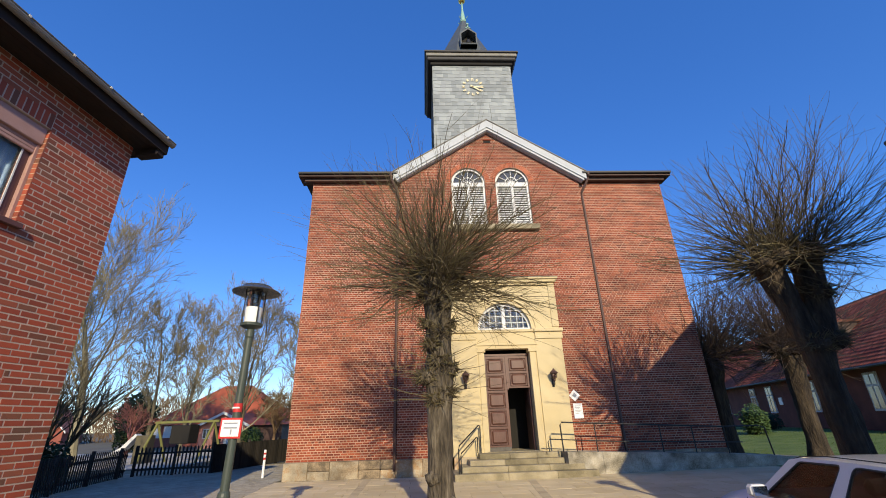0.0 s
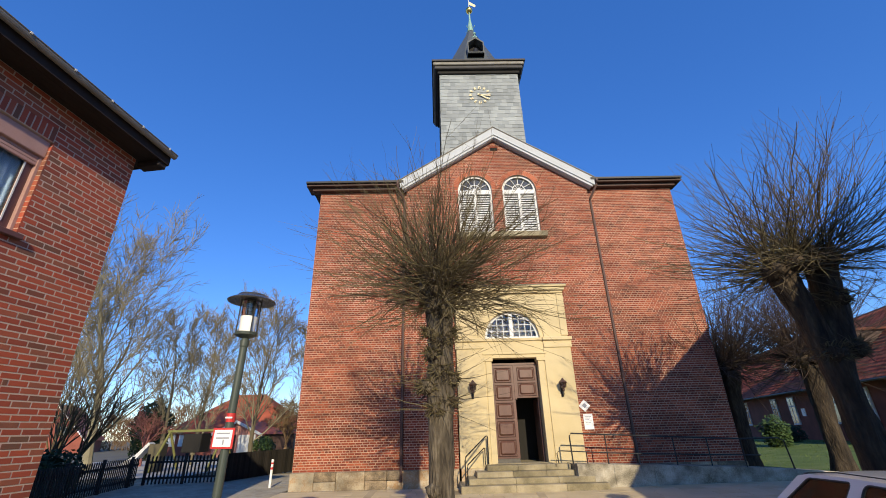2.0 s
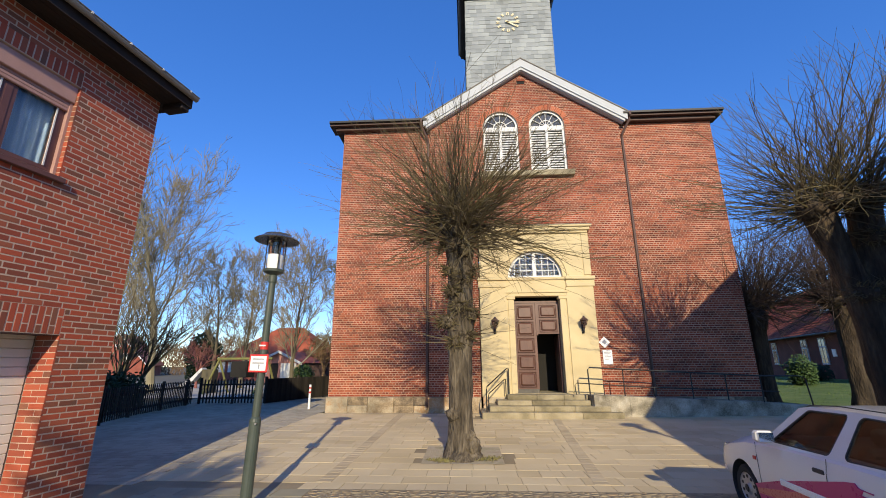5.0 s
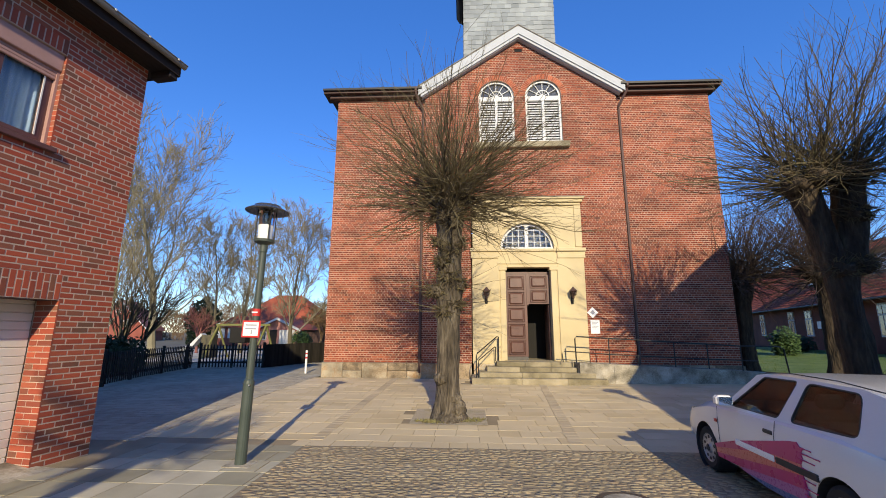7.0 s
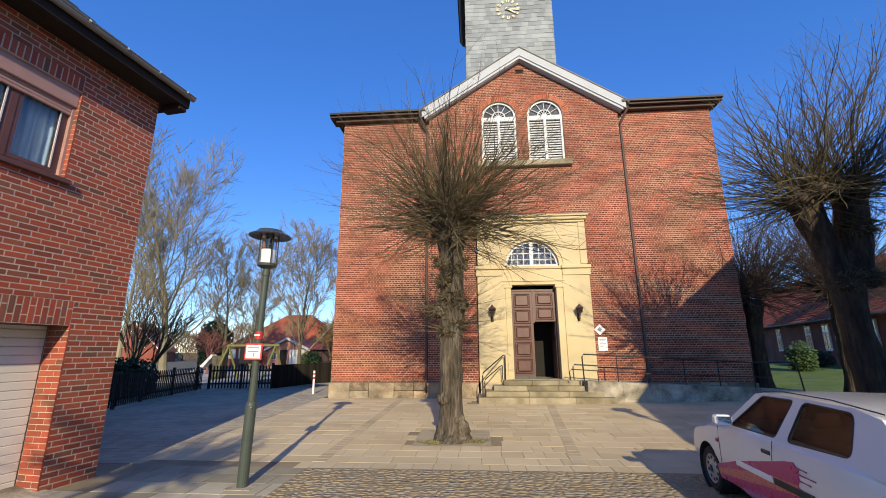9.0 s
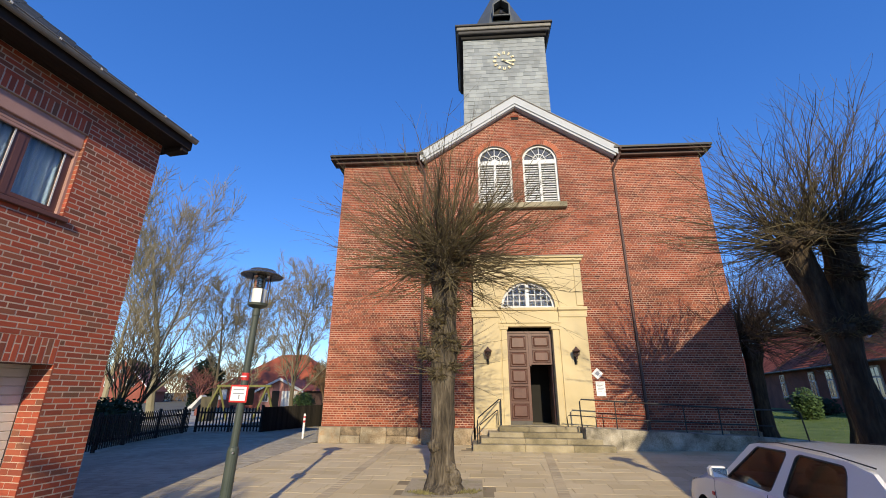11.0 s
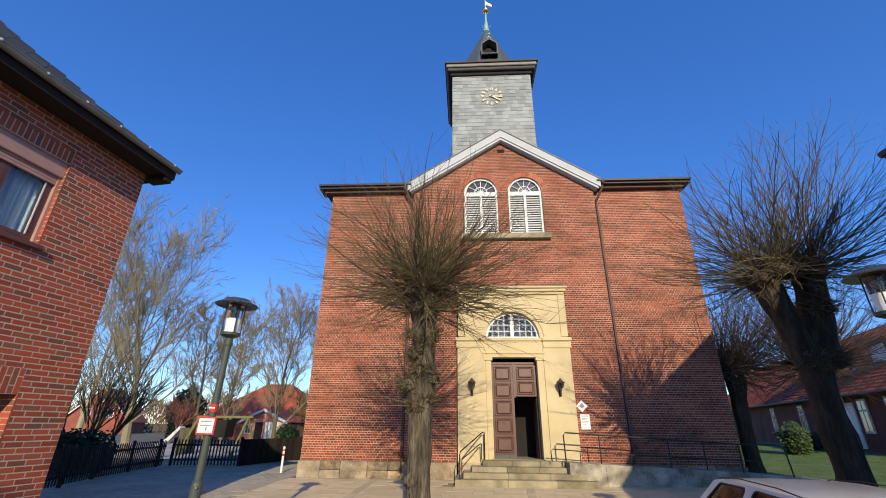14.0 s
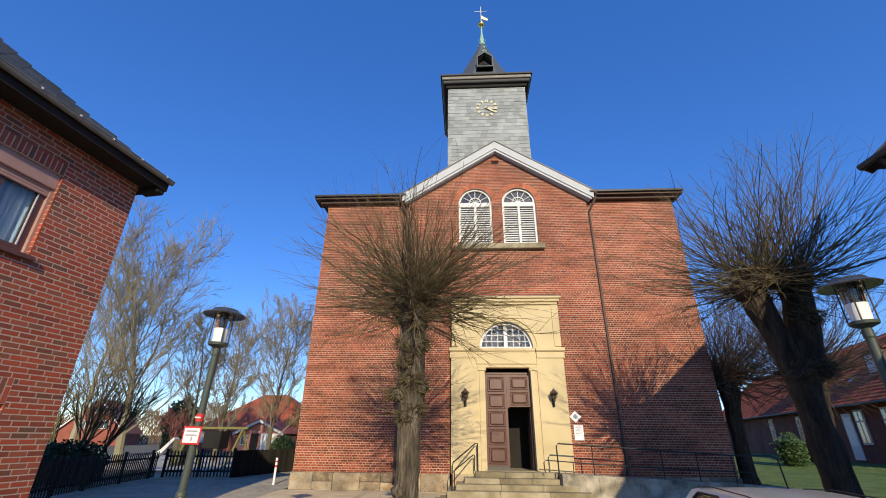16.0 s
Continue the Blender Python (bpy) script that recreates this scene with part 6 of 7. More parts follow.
# ---- parish house ----
def parish():
    ho = thing("parish_house", "long low brick parish house with red tiled roof", "house", pose(25.5, 30.0, 0.2, 0, 0, -105))
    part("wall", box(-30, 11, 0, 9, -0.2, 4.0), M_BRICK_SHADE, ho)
    pts = [(-0.55, 3.75), (5.2, 8.7), (11.0, 3.75), (11.0, 3.6), (5.2, 8.55), (-0.55, 3.6)]
    bm = bmesh.new()
    a = [bm.verts.new((-30.5, y, z)) for y, z in pts]
    b = [bm.verts.new((11.5, y, z)) for y, z in pts]
    for i in range(6):
        bm.faces.new((a[i], a[(i + 1) % 6], b[(i + 1) % 6], b[i]))
    bm.faces.new(a)
    bm.faces.new(b)
    part("roof", bm, M_ROOF_SHADED, ho)
    # rows of pantiles on the slope towards the church
    V, F = [], []
    sl = Vector((0, 5.05, 4.35)).normalized()
    n = Vector((0, -4.35, 5.05)).normalized()
    for j in range(22):
        o = Vector((-30.5, -0.6, 3.72)) + sl * (j * 0.33)
        for i in range(168):
            c = o + Vector((i * 0.25, 0, 0))
            k = len(V)
            V += [c + n * 0.03, c + Vector((0.13, 0, 0)) + n * 0.085, c + Vector((0.25, 0, 0)) + n * 0.03,
                  c + sl * 0.34 + n * 0.005, c + Vector((0.13, 0, 0)) + sl * 0.34 + n * 0.055, c + Vector((0.25, 0, 0)) + sl * 0.34 + n * 0.005]
            F += [(k, k + 1, k + 4, k + 3), (k + 1, k + 2, k + 5, k + 4)]
    part("tiling", as_mesh("tiling", V, F, M_ROOF_RED), M_ROOF_RED, ho)["kind"] = "stuff"
    part("gutter", tube([(-30.5, -0.62, 3.68), (11.5, -0.62, 3.68)], 0.07, 8), M_GUTTER, ho)
    for wx in (-11.8, -6.0, -3.2, 2.4, 5.2, 8.0):
        wd = part("window", box(wx - 0.5, wx + 0.5, -0.07, 0.03, 1.55, 3.45), M_WHITE, ho, "tall white casement window")
        for sx in (-1, 1):
            for z0, z1 in ((1.66, 2.75), (2.86, 3.34)):
                c = wx + sx * 0.22
                part("pane", box(c - 0.17, c + 0.17, -0.085, -0.065, z0, z1), M_PANE_DARK, wd)
    dr = part("door", box(0.4, 1.5, -0.06, 0.03, 0.7, 3.3), M_WHITE, ho, "white entrance door")
    part("panel", box(0.55, 1.35, -0.075, -0.055, 1.5, 3.1), M_SIGN_WHITE, dr)
    part("notice", box(-2.1, -1.6, -0.05, 0.0, 2.1, 2.6), M_SIGN_WHITE, ho)
    for wx in (3.4, -4.4):
        dm = part("dormer", box(wx - 1.0, wx + 1.0, 1.2, 4.2, 5.1, 6.7), M_BROWN, ho, "dark shed dormer")
        part("dormer_roof", box(wx - 1.2, wx + 1.2, 1.0, 4.4, 6.7, 6.85), M_ROOF_SHADED, dm)
        part("dormer_window", box(wx - 0.7, wx + 0.7, 1.14, 1.2, 5.5, 6.5), M_WHITE, dm)
    for wx in (-0.6, 0.5):
        part("skylight", box(-0.3, 0.3, -0.4, 0.4, 0.10, 0.14), M_PANE_DARK, ho).matrix_basis = Matrix.Translation((wx, 1.0, 5.1)) @ Matrix.Rotation(radians(40.7), 4, "X")


parish()


def rising_lawn():
    V = []
    xs = [11.6 + i * 1.4 for i in range(36)]
    ys = [12.0 + i * 1.4 for i in range(36)]
    for y in ys:
        for x in xs:
            t = min(1.0, max(0.0, ((x - 13.0) * 0.9 + (y - 17.0) * 0.25) / 12.0))
            V.append((x, y, ground_z(x, y) + 0.01 + 0.55 * t * t * (3 - 2 * t) + 0.03 * noise.noise(Vector((x * 0.6, y * 0.6, 0)))))
    w = len(xs)
    F = [(j * w + i, j * w + i + 1, (j + 1) * w + i + 1, (j + 1) * w + i) for j in range(len(ys) - 1) for i in range(w - 1)]
    la = tagged(new("lawn", as_mesh("lawn", V, F, M_LAWN, True)), "short green churchyard lawn rising to the parish house", "lawn", kind="structure")
    rnd = random.Random(61)
    V, F = [], []
    for _ in range(9000):
        x, y = rnd.uniform(13, 25.0), rnd.uniform(17, 34)
        t = min(1.0, max(0.0, ((x - 13.0) * 0.9 + (y - 17.0) * 0.25) / 12.0))
        z = ground_z(x, y) + 0.0 + 0.55 * t * t * (3 - 2 * t)
        a, h = rnd.uniform(0, 6.28), rnd.uniform(0.03, 0.07)
        dx, dy = 0.015 * math.cos(a), 0.015 * math.sin(a)
        k = len(V)
        V += [(x - dx, y - dy, z), (x + dx, y + dy, z), (x + rnd.uniform(-0.05, 0.05), y + rnd.uniform(-0.05, 0.05), z + h)]
        F.append((k, k + 1, k + 2))
    part("grass", as_mesh("grass", V, F, M_LAWN), M_LAWN, la)["kind"] = "stuff"


rising_lawn()


# ---- playground behind the fence ----
tagged(new("sand_area", flat_sheet("sand_area", -30, -12.5, 24, 42.0, 0.0, M_SAND, 1.5)), "pale sand of the playground", "ground", kind="structure")
sl = thing("slide", "pale grey playground slide", "slide", pose(-18.7, 28.0, 0.15, 0, 0, 5))
part("chute", prism([(0, 0.25), (0.4, 0.25), (1.3, 0.75), (1.9, 1.5), (1.78, 1.6), (1.15, 0.9), (0.3, 0.4), (0, 0.4)], -0.3, 0.3), M_SLIDE, sl)
part("frame", box(1.9, 2.6, -0.4, 0.4, 0, 1.5, bevel=0.02), M_FENCE_TAN, sl)
pf = thing("play_frame", "mossy wooden swing frame", "play frame", pose(-14.0, 27.8, 0.15, 0, 0, -3))
part("beam", box(-1.9, 1.9, -0.07, 0.07, 2.1, 2.24, bevel=0.02), M_BEAM, pf)
for x in (-1.75, 1.6):
    for s in (-1, 1):
        part("leg", tube([(x + 0.3 * s, 0.9 * s, -0.05), (x, 0, 2.15)], 0.07, 8), M_BEAM, pf)
part("seat_board", box(-0.6, 0.5, -0.5, 0.5, 1.0, 2.0, bevel=0.03), M_FENCE, pf)


# ---- parked car ----
def build_car():
    car = thing("car", "white three-door hatchback with magenta paint-splash film", "car", pose(4.20, 6.58, ground_z(4, 6.5), 0, 0, -4.5))
    # own frame: x across to the right, y forward from the front axle, z up; left flank at x = 0
    W = 1.69
    mid = W / 2 - 0.03
    ST = [  # y, half width, bottom, shoulder z, top z, half width of the top
        (-3.22, 0.70, 0.42, 0.80, 0.86, 0.60), (-3.16, 0.78, 0.30, 0.88, 0.93, 0.66), (-2.9, 0.83, 0.24, 0.93, 0.97, 0.70), (-2.48, 0.845, 0.22, 0.95, 0.99, 0.72),
        (-1.8, 0.845, 0.20, 0.95, 0.99, 0.72), (-1.0, 0.845, 0.20, 0.93, 0.97, 0.72), (-0.55, 0.845, 0.20, 0.91, 0.96, 0.72), (-0.1, 0.84, 0.21, 0.88, 0.95, 0.68),
        (0.3, 0.825, 0.22, 0.80, 0.865, 0.64), (0.52, 0.80, 0.25, 0.745, 0.80, 0.60), (0.66, 0.765, 0.30, 0.69, 0.735, 0.57), (0.75, 0.71, 0.34, 0.63, 0.675, 0.54), (0.80, 0.64, 0.40, 0.57, 0.61, 0.50)]

    def ring(y, hw, zb, zs, zt, tw):
        pts = [(-hw * 0.86, zb), (-hw * 0.965, zb + 0.1), (-hw, zb + (zs - zb) * 0.45), (-hw * 0.995, zs - 0.12), (-hw * 0.965, zs - 0.02), (-tw, zt), (-tw * 0.5, zt + 0.018)]
        return pts + [(0, zt + 0.022)] + [(-a, b) for a, b in pts[::-1]]
    bm = bmesh.new()
    rings = []
    for s in ST:
        rings.append([bm.verts.new((mid + a, s[0], b)) for a, b in ring(*s)])
    k = len(rings[0])
    for a, b in zip(rings, rings[1:]):
        for i in range(k):
            bm.faces.new((a[i], a[(i + 1) % k], b[(i + 1) % k], b[i]))
    bm.faces.new(rings[0])
    bm.faces.new(rings[-1])
    body = part("body", bm, M_CAR, car, "white steel body, shaded and slightly dusty", smooth=True)
    # wheel houses cut into the body
    cut = bmesh.new()
    for y in (0.0, -2.475):
        for s in (-1, 1):
            bmesh.ops.create_cone(cut, cap_ends=True, segments=36, radius1=0.335, radius2=0.335, depth=0.5, matrix=Matrix.Translation((mid + s * 0.86, y, 0.30)) @ Matrix.Rotation(radians(90), 4, "Y"))
    cutter = part("cutter", cut, M_PLASTIC)
    cutter.matrix_basis = car.matrix_basis
    mod = body.modifiers.new("wheel_houses", "BOOLEAN")
    mod.object, mod.operation, mod.solver = cutter, "DIFFERENCE", "EXACT"
    bpy.context.view_layer.update()
    shaped = bpy.data.meshes.new_from_object(body.evaluated_get(bpy.context.evaluated_depsgraph_get()))
    body.modifiers.clear()
    body.data = shaped
    bpy.data.objects.remove(cutter)
    for p in shaped.polygons:
        p.use_smooth = p.area < 0.5 and abs(p.normal.x) < 2
    shaped.set_sharp_from_angle(angle=radians(35))
    # roof shell and pillars
    RO = [(-3.05, 0.55, 1.24), (-2.85, 0.575, 1.37), (-2.3, 0.585, 1.425), (-1.6, 0.585, 1.435), (-1.2, 0.575, 1.41), (-1.0, 0.56, 1.372)]
    bm = bmesh.new()
    rr = []
    for y, hw, z in RO:
        row = [(-hw - 0.02, z - 0.05), (-hw, z - 0.012), (-hw * 0.7, z + 0.004), (0, z + 0.012), (hw * 0.7, z + 0.004), (hw, z - 0.012), (hw + 0.02, z - 0.05)]
        rr.append([bm.verts.new((mid + a, y, b)) for a, b in row])
    for a, b in zip(rr, rr[1:]):
        for i in range(6):
            bm.faces.new((a[i], a[i + 1], b[i + 1], b[i]))
    bmesh.ops.solidify(bm, geom=bm.faces[:], thickness=0.03)
    part("roof", bm, M_CAR, car, smooth=True)
    # belt points (shoulder) and roof rail points for pillars and glass, left and mirrored
    for s in (-1, 1):
        def P(y, inx, z):
            return (mid + s * inx, y, z)
        def on_side(y, z, out=0.0):
            return P(y, 0.775 - (z - 0.955) * 0.39 + out, z)
        door_hole = rounded([(-0.66, 0.958), (-1.60, 0.972), (-1.77, 1.372), (-1.20, 1.362)], 0.045)
        rear_hole = rounded([(-1.80, 0.968), (-2.66, 1.0), (-2.60, 1.352), (-1.92, 1.37)], 0.075)
        outer = [(-0.47, 0.92), (-1.7, 0.92), (-3.12, 0.92), (-3.11, 1.15), (-3.02, 1.25), (-2.88, 1.345), (-2.6, 1.395), (-1.7, 1.41), (-1.2, 1.402), (-1.04, 1.375)]
        part("side_frame", plate(outer, [door_hole, rear_hole], on_side, (-s * 0.035, 0, 0)), M_CAR, car)
        for nm, hole in (("door_window", door_hole), ("quarter_window", rear_hole)):
            g = part(nm, plate(hole, [], lambda y, z: on_side(y, z, -0.014), (-s * 0.005, 0, 0)), M_CARGLASS, car)
            part("window_seal", tube([on_side(y, z, -0.006) for y, z in hole + hole[:1]], 0.010, 6), M_PLASTIC, g)
        part("roof_trim", tube([P(-1.02, 0.555, 1.372), P(-1.18, 0.572, 1.415), P(-1.6, 0.59, 1.445), P(-2.3, 0.59, 1.436), P(-2.86, 0.58, 1.382)], 0.006, 6), M_PLASTIC, car)
        part("door_seam", tube([P(-1.64, 0.822, 0.95), P(-1.63, 0.846, 0.78), P(-1.61, 0.842, 0.3)], 0.0035, 4), M_PLASTIC, car)
        part("door_seam", tube([P(-0.36, 0.81, 0.90), P(-0.42, 0.846, 0.75), P(-0.42, 0.842, 0.3)], 0.0035, 4), M_PLASTIC, car)
        # door handle, rub strip, mirror, indicator
        hx = mid + s * 0.835
        b2 = box(-0.012, 0.025, -0.085, 0.085, -0.022, 0.022, bevel=0.01)
        bmesh.ops.translate(b2, vec=(hx + s * 0.004, -1.52, 0.815), verts=b2.verts)
        part("door_handle", b2, M_PLASTIC, car)
        for y0, y1, m, lab in ((-1.60, -0.85, M_OPAL, "pale faded rub strip"), (-2.24, -1.63, M_PLASTIC, "dark rub strip")):
            b2 = box(-0.012, 0.014, y0, y1, 0.525, 0.59, bevel=0.006)
            bmesh.ops.translate(b2, vec=(mid + s * 0.85, 0, 0), verts=b2.verts)
            part("rub_strip", b2, m, car, lab)
        b2 = box(-0.1, 0.1, -0.07, 0.06, -0.065, 0.065, bevel=0.03)
        bmesh.ops.translate(b2, vec=(mid + s * 0.93, -0.80, 1.035), verts=b2.verts)
        mi = part("wing_mirror", b2, M_CAR, car)
        b2 = box(-0.08, 0.08, -0.078, -0.069, -0.05, 0.05)
        bmesh.ops.translate(b2, vec=(mid + s * 0.93, -0.80, 1.035), verts=b2.verts)
        part("mirror_glass", b2, M_MIRROR, mi)
        b2 = box(-0.006, 0.006, -0.03, 0.03, -0.02, 0.02)
        bmesh.ops.translate(b2, vec=(mid + s * 0.846, -0.36, 0.72), verts=b2.verts)
        part("side_indicator", b2, M_SIGN_RED, car)
        # headlight, tail light
        b2 = box(-0.16, 0.16, -0.05, 0.04, -0.08, 0.08, bevel=0.02)
        bmesh.ops.translate(b2, vec=(mid + s * 0.52, 0.745, 0.64), verts=b2.verts)
        part("headlight", b2, M_PANE, car)
        b2 = box(-0.1, 0.1, -0.03, 0.05, -0.13, 0.13, bevel=0.02)
        bmesh.ops.translate(b2, vec=(mid + s * 0.67, -3.17, 0.78), verts=b2.verts)
        part("tail_light", b2, M_SIGN_RED, car)
    # windscreen, rear window
    for pts in ([(-0.75, -0.45, 0.945), (0.75, -0.45, 0.945), (0.56, -1.02, 1.372), (-0.56, -1.02, 1.372)], [(-0.72, -3.13, 0.95), (0.72, -3.13, 0.95), (0.55, -3.03, 1.24), (-0.55, -3.03, 1.24)]):
        b2 = bmesh.new()
        f = b2.faces.new([b2.verts.new((mid + a, b, c)) for a, b, c in pts])
        bmesh.ops.solidify(b2, geom=[f], thickness=0.006)
        part("windscreen", b2, M_CARGLASS, car)
    # bumpers, sills
    part("front_bumper", box(mid - 0.73, mid + 0.73, 0.58, 0.83, 0.28, 0.50, bevel=0.09), M_CAR, car)
    part("rear_bumper", box(mid - 0.82, mid + 0.82, -3.3, -3.0, 0.28, 0.52, bevel=0.06), M_PLASTIC, car)
    part("underbody", box(mid - 0.7, mid + 0.7, -3.0, 0.6, 0.17, 0.3), M_PLASTIC, car)
    # film on the flank: bands of colour that end in drips
    x = -0.03 - 0.0035
    yb = -2.02

    def film(name, pts, mat):
        part(name, as_mesh(name, [(x - 0.003 + 0.0 * a, a, b) for a, b in pts] + [(x + 0.02, a, b) for a, b in pts],
             [tuple(range(len(pts)))] + [(i, (i + 1) % len(pts), len(pts) + (i + 1) % len(pts), len(pts) + i) for i in range(len(pts))], mat), mat, car)
    film("film_band", [(-0.29, 0.41), (-0.85, 0.57), (-1.58, 0.735), (-1.86, 0.80), (-1.99, 0.82), (-2.02, 0.79), (-2.07, 0.775), (-2.04, 0.73), (-2.05, 0.68), (-2.02, 0.62), (-1.58, 0.60), (-0.85, 0.47), (-0.32, 0.37)], M_MAGENTA)
    film("film_band", [(-0.32, 0.37), (-0.85, 0.47), (-1.58, 0.60), (-2.02, 0.62), (-2.03, 0.52), (-1.58, 0.47), (-0.85, 0.37), (-0.33, 0.31)], M_ORANGE)
    film("film_band", [(-0.33, 0.31), (-0.85, 0.37), (-1.58, 0.47), (-2.03, 0.52), (-2.04, 0.40), (-1.58, 0.36), (-0.85, 0.28), (-0.36, 0.26)], M_MAGENTA)
    film("film_band", [(-0.85, 0.28), (-1.58, 0.36), (-2.04, 0.40), (-2.05, 0.30), (-1.58, 0.27), (-1.0, 0.25)], M_PINKFADE)
    film("film_band", [(-1.0, 0.25), (-1.58, 0.27), (-2.05, 0.30), (-2.06, 0.22), (-1.4, 0.21)], M_BLUE_FILM)
    rnd = random.Random(9)
    for i in range(9):
        z = 0.79 - i * 0.06 - rnd.uniform(0, 0.02)
        ln = rnd.uniform(0.08, 0.30)
        part("film_drip", tube([(x, yb, z), (x, yb - ln * 0.6, z - 0.004), (x, yb - ln, z - 0.006)], [0.009, 0.005, 0.007], 5), M_MAGENTA, car)
    # wheel arches and wheels
    for y in (0.0, -2.475):
        for s in (-1, 1):
            cx = mid + s * 0.735
            fl = 0.845 * s + mid
            ar = part("wheel_arch", lathe([(0.332, 0.012), (0.332, 0.26), (0.01, 0.26)], 36, caps=False), M_PLASTIC, car)
            ar.matrix_basis = Matrix.Translation((fl, y, 0.30)) @ Matrix.Rotation(radians(-90 * s), 4, "Y")
            wh = part("wheel", lathe([(0.19, 0.0), (0.25, -0.01), (0.285, 0.02), (0.29, 0.06), (0.29, 0.13), (0.28, 0.17), (0.19, 0.18)], 32, caps=False), M_TYRE, car, "black rubber tyre", smooth=False)
            wh.matrix_basis = Matrix.Translation((fl - s * 0.035, y, 0.285)) @ Matrix.Rotation(radians(-90 * s), 4, "Y")
            part("rim", lathe([(0.195, 0.012), (0.185, 0.0), (0.17, 0.012), (0.12, 0.03), (0.06, 0.0), (0.05, -0.01)], 28), M_RIM, wh, "grey steel rim")
            for k in range(10):
                a = k * 0.6283
                b2 = lathe([(0.022, 0.006), (0.022, 0.03)], 8, 0.142 * math.cos(a), 0.142 * math.sin(a))
                part("rim_hole", b2, M_PLASTIC, wh)
            part("hub_cap", lathe([(0.05, -0.012), (0.035, -0.02)], 14), M_PLASTIC, wh)
    # seats inside
    for sx in (0.38, 1.24):
        part("seat", box(sx - 0.24, sx + 0.24, -1.75, -1.25, 0.3, 0.62, bevel=0.05), M_SEAT, car)
        part("seat_back", box(sx - 0.24, sx + 0.24, -1.98, -1.8, 0.55, 1.1, bevel=0.06), M_SEAT, car)
        part("headrest", box(sx - 0.13, sx + 0.13, -1.97, -1.87, 1.12, 1.27, bevel=0.04), M_SEAT, car)
    part("rear_seat", box(mid - 0.62, mid + 0.62, -2.75, -2.55, 0.4, 1.05, bevel=0.06), M_SEAT, car)
    part("parcel_shelf", box(mid - 0.66, mid + 0.66, -3.1, -2.75, 0.88, 0.92), M_SEAT, car)
    # added plate at belt height: darkens the cabin by covering the body top
    part("cabin_floor", box(mid - 0.69, mid + 0.69, -3.0, -0.3, 0.985, 1.012), M_SEAT, car)
    part("dashboard", box(mid - 0.68, mid + 0.68, -0.75, -0.25, 0.7, 0.94, bevel=0.06), M_PLASTIC, car)


build_car()


# ---- paving: slabs, pavers, cobbles ----
def paver_rows(x0, x1, y0, y1, depth, wmin, wmax, seed, skip=None, gap=0.004):
    rnd = random.Random(seed)
    out = []
    y = y0
    while y < y1 - 0.05:
        x = x0 - rnd.uniform(0, wmax)
        while x < x1:
            w = rnd.choice((wmin, (wmin + wmax) / 2, wmax))
            a, b = max(x, x0), min(x + w, x1)
            yb = min(y + depth, y1)
            if b - a > 0.06 and not (skip and skip((a + b) / 2, (y + yb) / 2)):
                out.append((a + gap / 2, b - gap / 2, y + gap / 2, yb - gap / 2, rnd.uniform(-0.002, 0.002)))
            x += w
        y += depth
    return out


def paver_mesh(name, rows, mat):
    V, F = [], []
    for a, b, c, d, h in rows:
        k = len(V)
        e = 0.003
        t = 0.0
        for X, Y, i in ((a + e, c + e, 0), (b - e, c + e, 0), (b - e, d - e, 0), (a + e, d - e, 0)):
            V.append((X, Y, ground_z(X, Y) + h))
        for X, Y in ((a, c), (b, c), (b, d), (a, d)):
            V.append((X, Y, ground_z(X, Y) + h - 0.02))
        F += [(k, k + 1, k + 2, k + 3), (k, k + 4, k + 5, k + 1), (k + 1, k + 5, k + 6, k + 2), (k + 2, k + 6, k + 7, k + 3), (k + 3, k + 7, k + 4, k)]
    return as_mesh(name, V, F, mat)


def single_pavers(rows, mat, parent, name):
    for r in rows:
        part(name, paver_mesh(name, [r], mat), mat, parent)


def pit(x, y):
    return -0.40 < x < 1.18 and 9.08 < y < 10.65


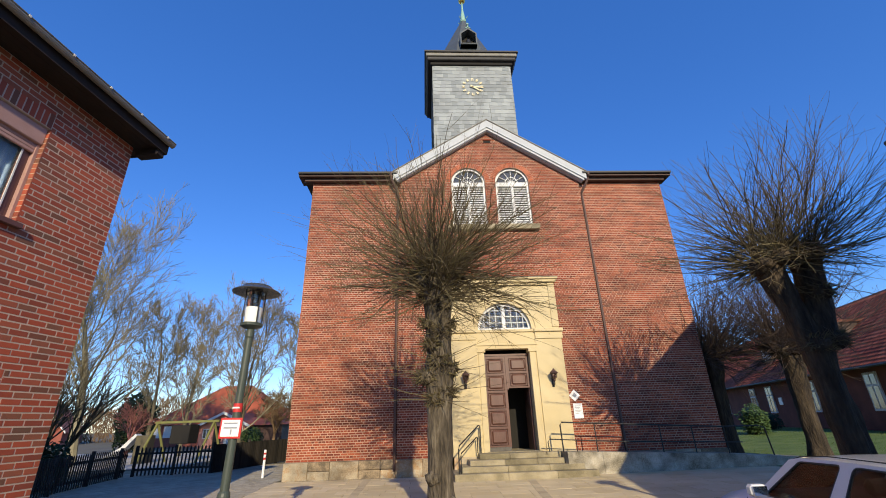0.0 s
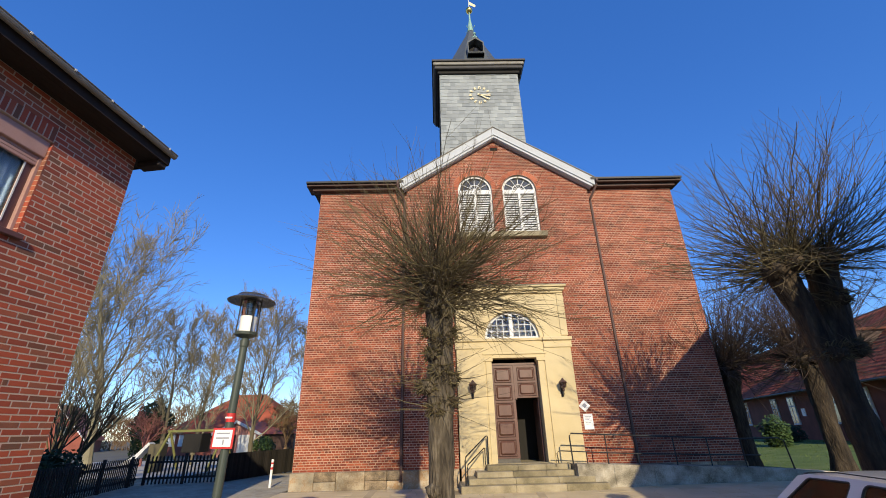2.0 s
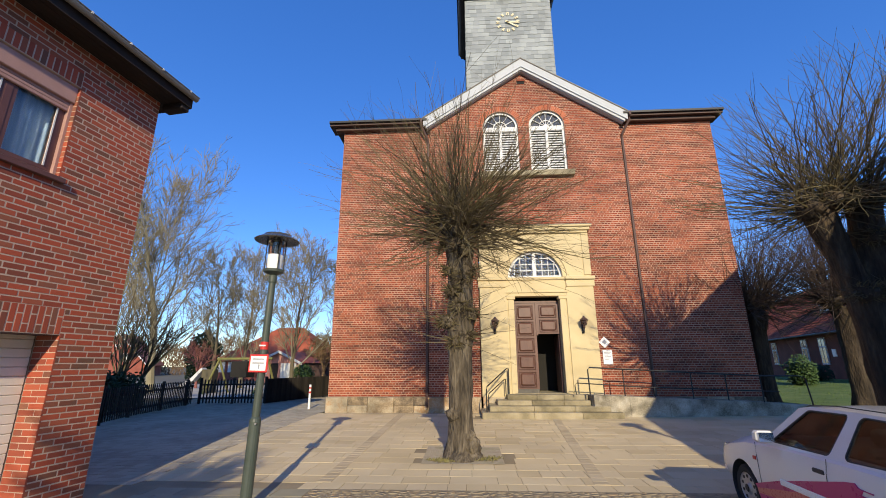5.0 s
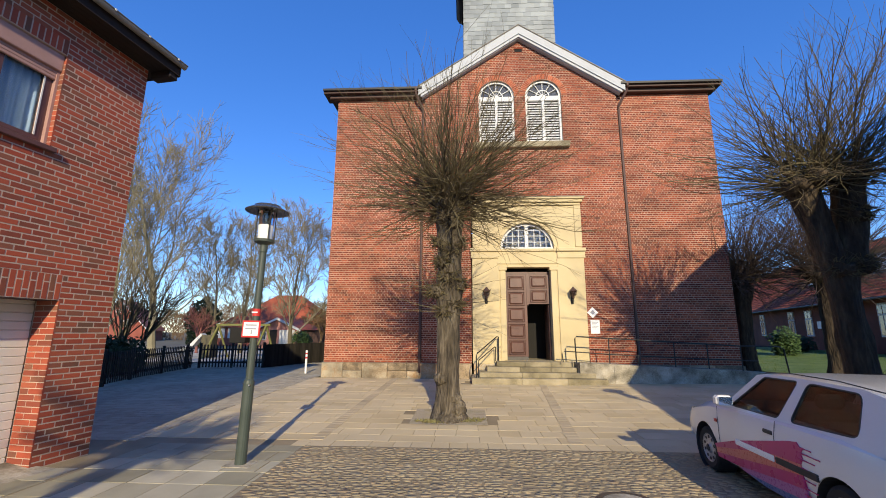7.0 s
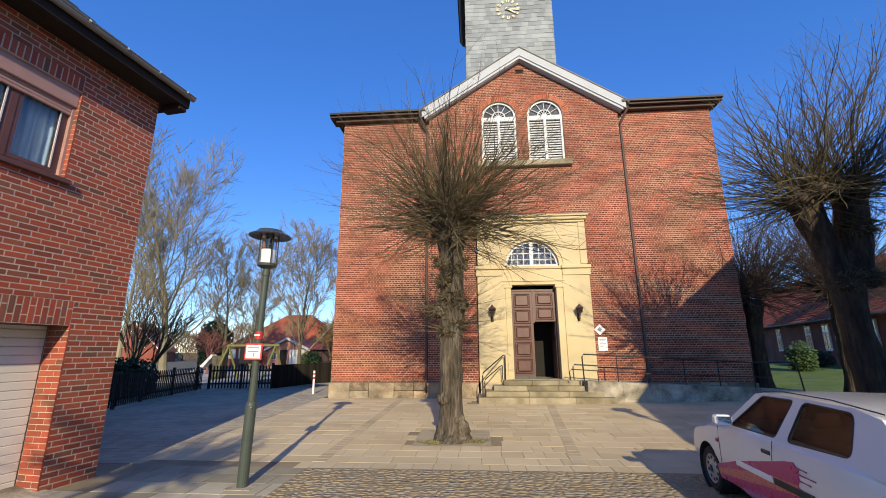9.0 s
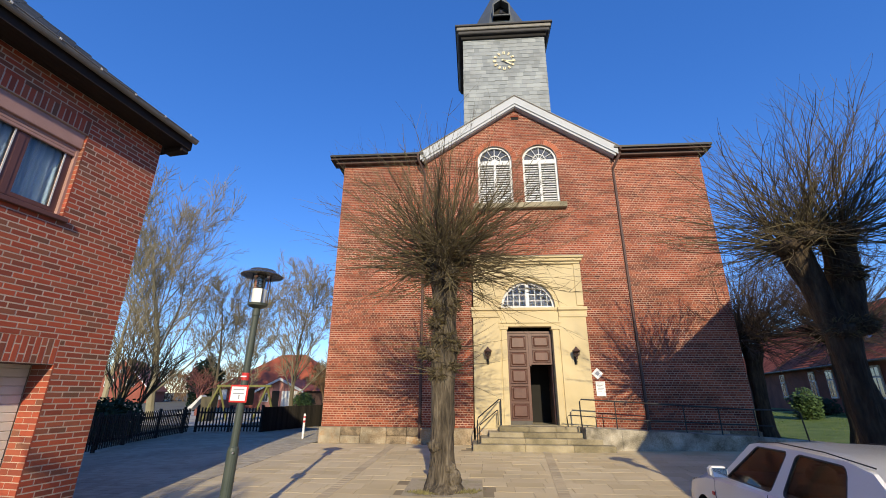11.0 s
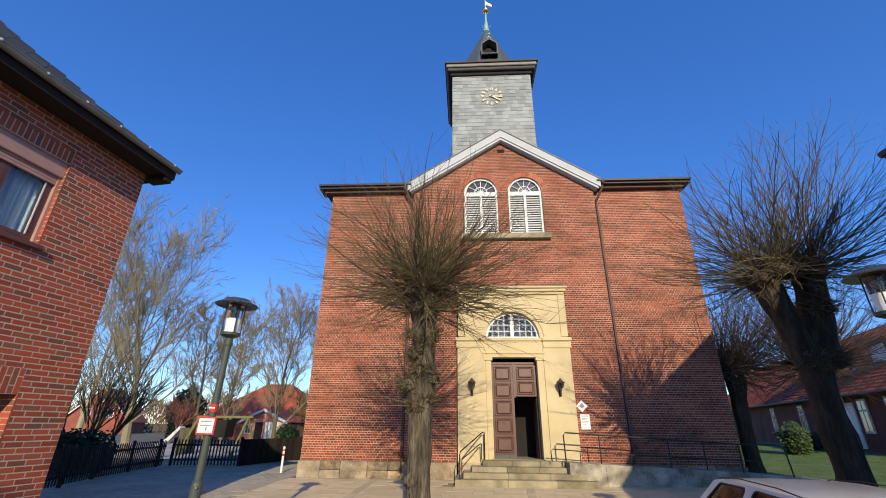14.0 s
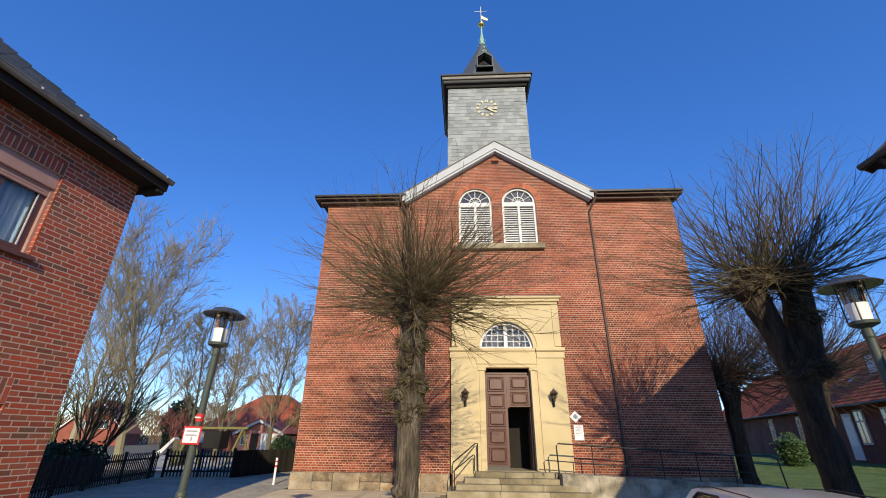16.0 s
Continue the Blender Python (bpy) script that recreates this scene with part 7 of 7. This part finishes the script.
def build_paving():
    pl = tagged(new("pavement", flat_sheet("pavement", -14.0, 16.0, 2.0, 16.6, -0.007, M_JOINT)), "sandy beige stone paving before the church", "pavement", kind="structure")
    rows = paver_rows(-5.0, 14.0, 7.78, 16.4, 0.45, 0.40, 0.80, 31, lambda x, y: pit(x, y) or (0.9 < x < 5.5 and y > 15.1) or (x > 4.8 and y > 15.5))
    near = [r for r in rows if r[2] < 10.6 and -2.6 < r[0] < 4.4][:150]
    s = set(near)
    part("paver_field", paver_mesh("paver_field", [r for r in rows if r not in s], M_PAVER), M_PAVER, pl)["kind"] = "stuff"
    edge = paver_rows(-2.2, 14.0, 7.40, 7.78, 0.38, 0.30, 0.40, 32)
    part("edge_row", paver_mesh("edge_row", edge, M_PAVER), M_PAVER, pl)["kind"] = "stuff"
    bands = []
    y = 7.8
    while y < 16.3:
        for c in (-1.9 + 0.002 * (y - 7.8), 2.65 + (y - 7.8) * 0.1):
            if not pit(c, y):
                bands.append((c - 0.12, c + 0.12, y + 0.003, y + 0.197, 0.006))
        y += 0.2
    part("band_row", paver_mesh("band_row", bands, M_BAND), M_BAND, pl)["kind"] = "stuff"
    # small pavers of the lane beside the church
    rows = paver_rows(-13.0, -5.0, 7.5, 24.0, 0.21, 0.19, 0.23, 33)
    part("lane_paver_field", paver_mesh("lane_paver_field", rows, M_PAVER_GREY), M_PAVER_GREY, pl)["kind"] = "stuff"
    lane = tagged(new("lane", flat_sheet("lane", -14.0, -5.0, 16.6, 24.5, -0.007, M_JOINT)), "grey lane paving beside the church", "road", kind="structure")
    # concrete slabs by the lamp
    fp = tagged(new("footpath", flat_sheet("footpath", -7.0, -1.95, 0.0, 7.4, -0.005, M_JOINT)), "grey concrete slab footpath", "pavement", kind="structure")
    slabs = paver_rows(-4.55, -1.95, 2.0, 7.40, 0.50, 0.5, 0.5, 34, None, 0.01) + paver_rows(-6.6, -4.55, 2.0, 6.0, 0.50, 0.5, 0.5, 35, None, 0.01)
    single_pavers([r for r in slabs if r[2] > 4.4], M_SLAB, fp, "slab")
    part("slab_field", paver_mesh("slab_field", [r for r in slabs if r[2] <= 4.4], M_SLAB), M_SLAB, fp)["kind"] = "stuff"
    tp = thing("tree_pit", "square gravel pit with moss round the tree", "tree pit", pose(0, 0, 0))
    z = ground_z(0.4, 9.8)
    part("gravel", flat_sheet("gravel", -0.42, 1.20, 9.06, 10.67, 0.008, M_TREE_PIT, 0.1), M_TREE_PIT, tp)
    rnd = random.Random(12)
    V, F = [], []
    for c in ((0.85, 9.35), (-0.12, 9.3), (0.95, 9.5), (0.05, 9.2)):
        for _ in range(110):
            x, y = rnd.gauss(c[0], 0.11), rnd.gauss(c[1], 0.07)
            h, a = rnd.uniform(0.02, 0.06), rnd.uniform(0, 6.28)
            k = len(V)
            dx, dy = 0.012 * math.cos(a), 0.012 * math.sin(a)
            V += [(x - dx, y - dy, z + 0.01), (x + dx, y + dy, z + 0.01), (x + rnd.uniform(-0.03, 0.03), y + rnd.uniform(-0.03, 0.03), z + 0.01 + h)]
            F.append((k, k + 1, k + 2))
    part("moss_tuft", as_mesh("moss_tuft", V, F, M_MOSS), M_MOSS, tp)["kind"] = "stuff"
    single_pavers(near, M_PAVER, pl, "paver")


def cobble_shape(rnd, x, y, rx, ry):
    n = 7
    an0 = rnd.uniform(0, 6.28)
    z = ground_z(x, y)
    h = rnd.uniform(0.002, 0.007)
    lo, up = [], []
    for i in range(n):
        a = an0 + 2 * math.pi * i / n
        f = rnd.uniform(0.66, 1.26)
        lo.append((x + rx * f * math.cos(a), y + ry * f * math.sin(a), z - 0.02))
        up.append((x + rx * f * 0.87 * math.cos(a), y + ry * f * 0.87 * math.sin(a), z + h * rnd.uniform(0.75, 1.05)))
    V = lo + up + [(x, y, z + h * 1.15)]
    F = [(i, (i + 1) % n, n + (i + 1) % n, n + i) for i in range(n)] + [(n + i, n + (i + 1) % n, 2 * n) for i in range(n)]
    return V, F


def build_cobbles():
    rd = tagged(new("road", flat_sheet("road", -1.95, 16.0, -6.0, 7.4, 0.002, M_JOINT)), "rough brown cobbled road", "road", kind="structure")
    rnd = random.Random(44)
    V, F = [], []
    single = 0
    y = -1.0
    j = 0
    while y < 7.36:
        dy = 0.085
        x = -1.95 + (0.07 if j % 2 else 0.0)
        while x < (5.2 if y > 3 else 8.0):
            w = rnd.uniform(0.065, 0.19)
            v, f = cobble_shape(rnd, x + w / 2, y + rnd.uniform(-0.03, 0.03), w * 0.56, dy * rnd.uniform(0.5, 0.68))
            if y > 6.0 and 0.2 < x < 2.9 and single < 300:
                part("cobble", as_mesh("cobble", v, f, M_COBBLE, True), M_COBBLE, rd)
                single += 1
            else:
                k = len(V)
                V += v
                F += [tuple(k + i for i in q) for q in f]
            x += w
        y += dy
        j += 1
    part("cobble_field", as_mesh("cobble_field", V, F, M_COBBLE, True), M_COBBLE, rd)["kind"] = "stuff"
    mh = thing("manhole_cover", "round iron manhole cover in the cobbles", "manhole cover", pose(2.55, 5.2, 0.012))
    part("ring", lathe([(0.34, -0.03), (0.34, 0.008), (0.28, 0.010), (0.28, 0.0)], 32), M_GUTTER, mh)
    part("lid", lathe([(0.275, -0.02), (0.275, 0.006)], 32), M_RAMP, mh)


build_paving()
build_cobbles()
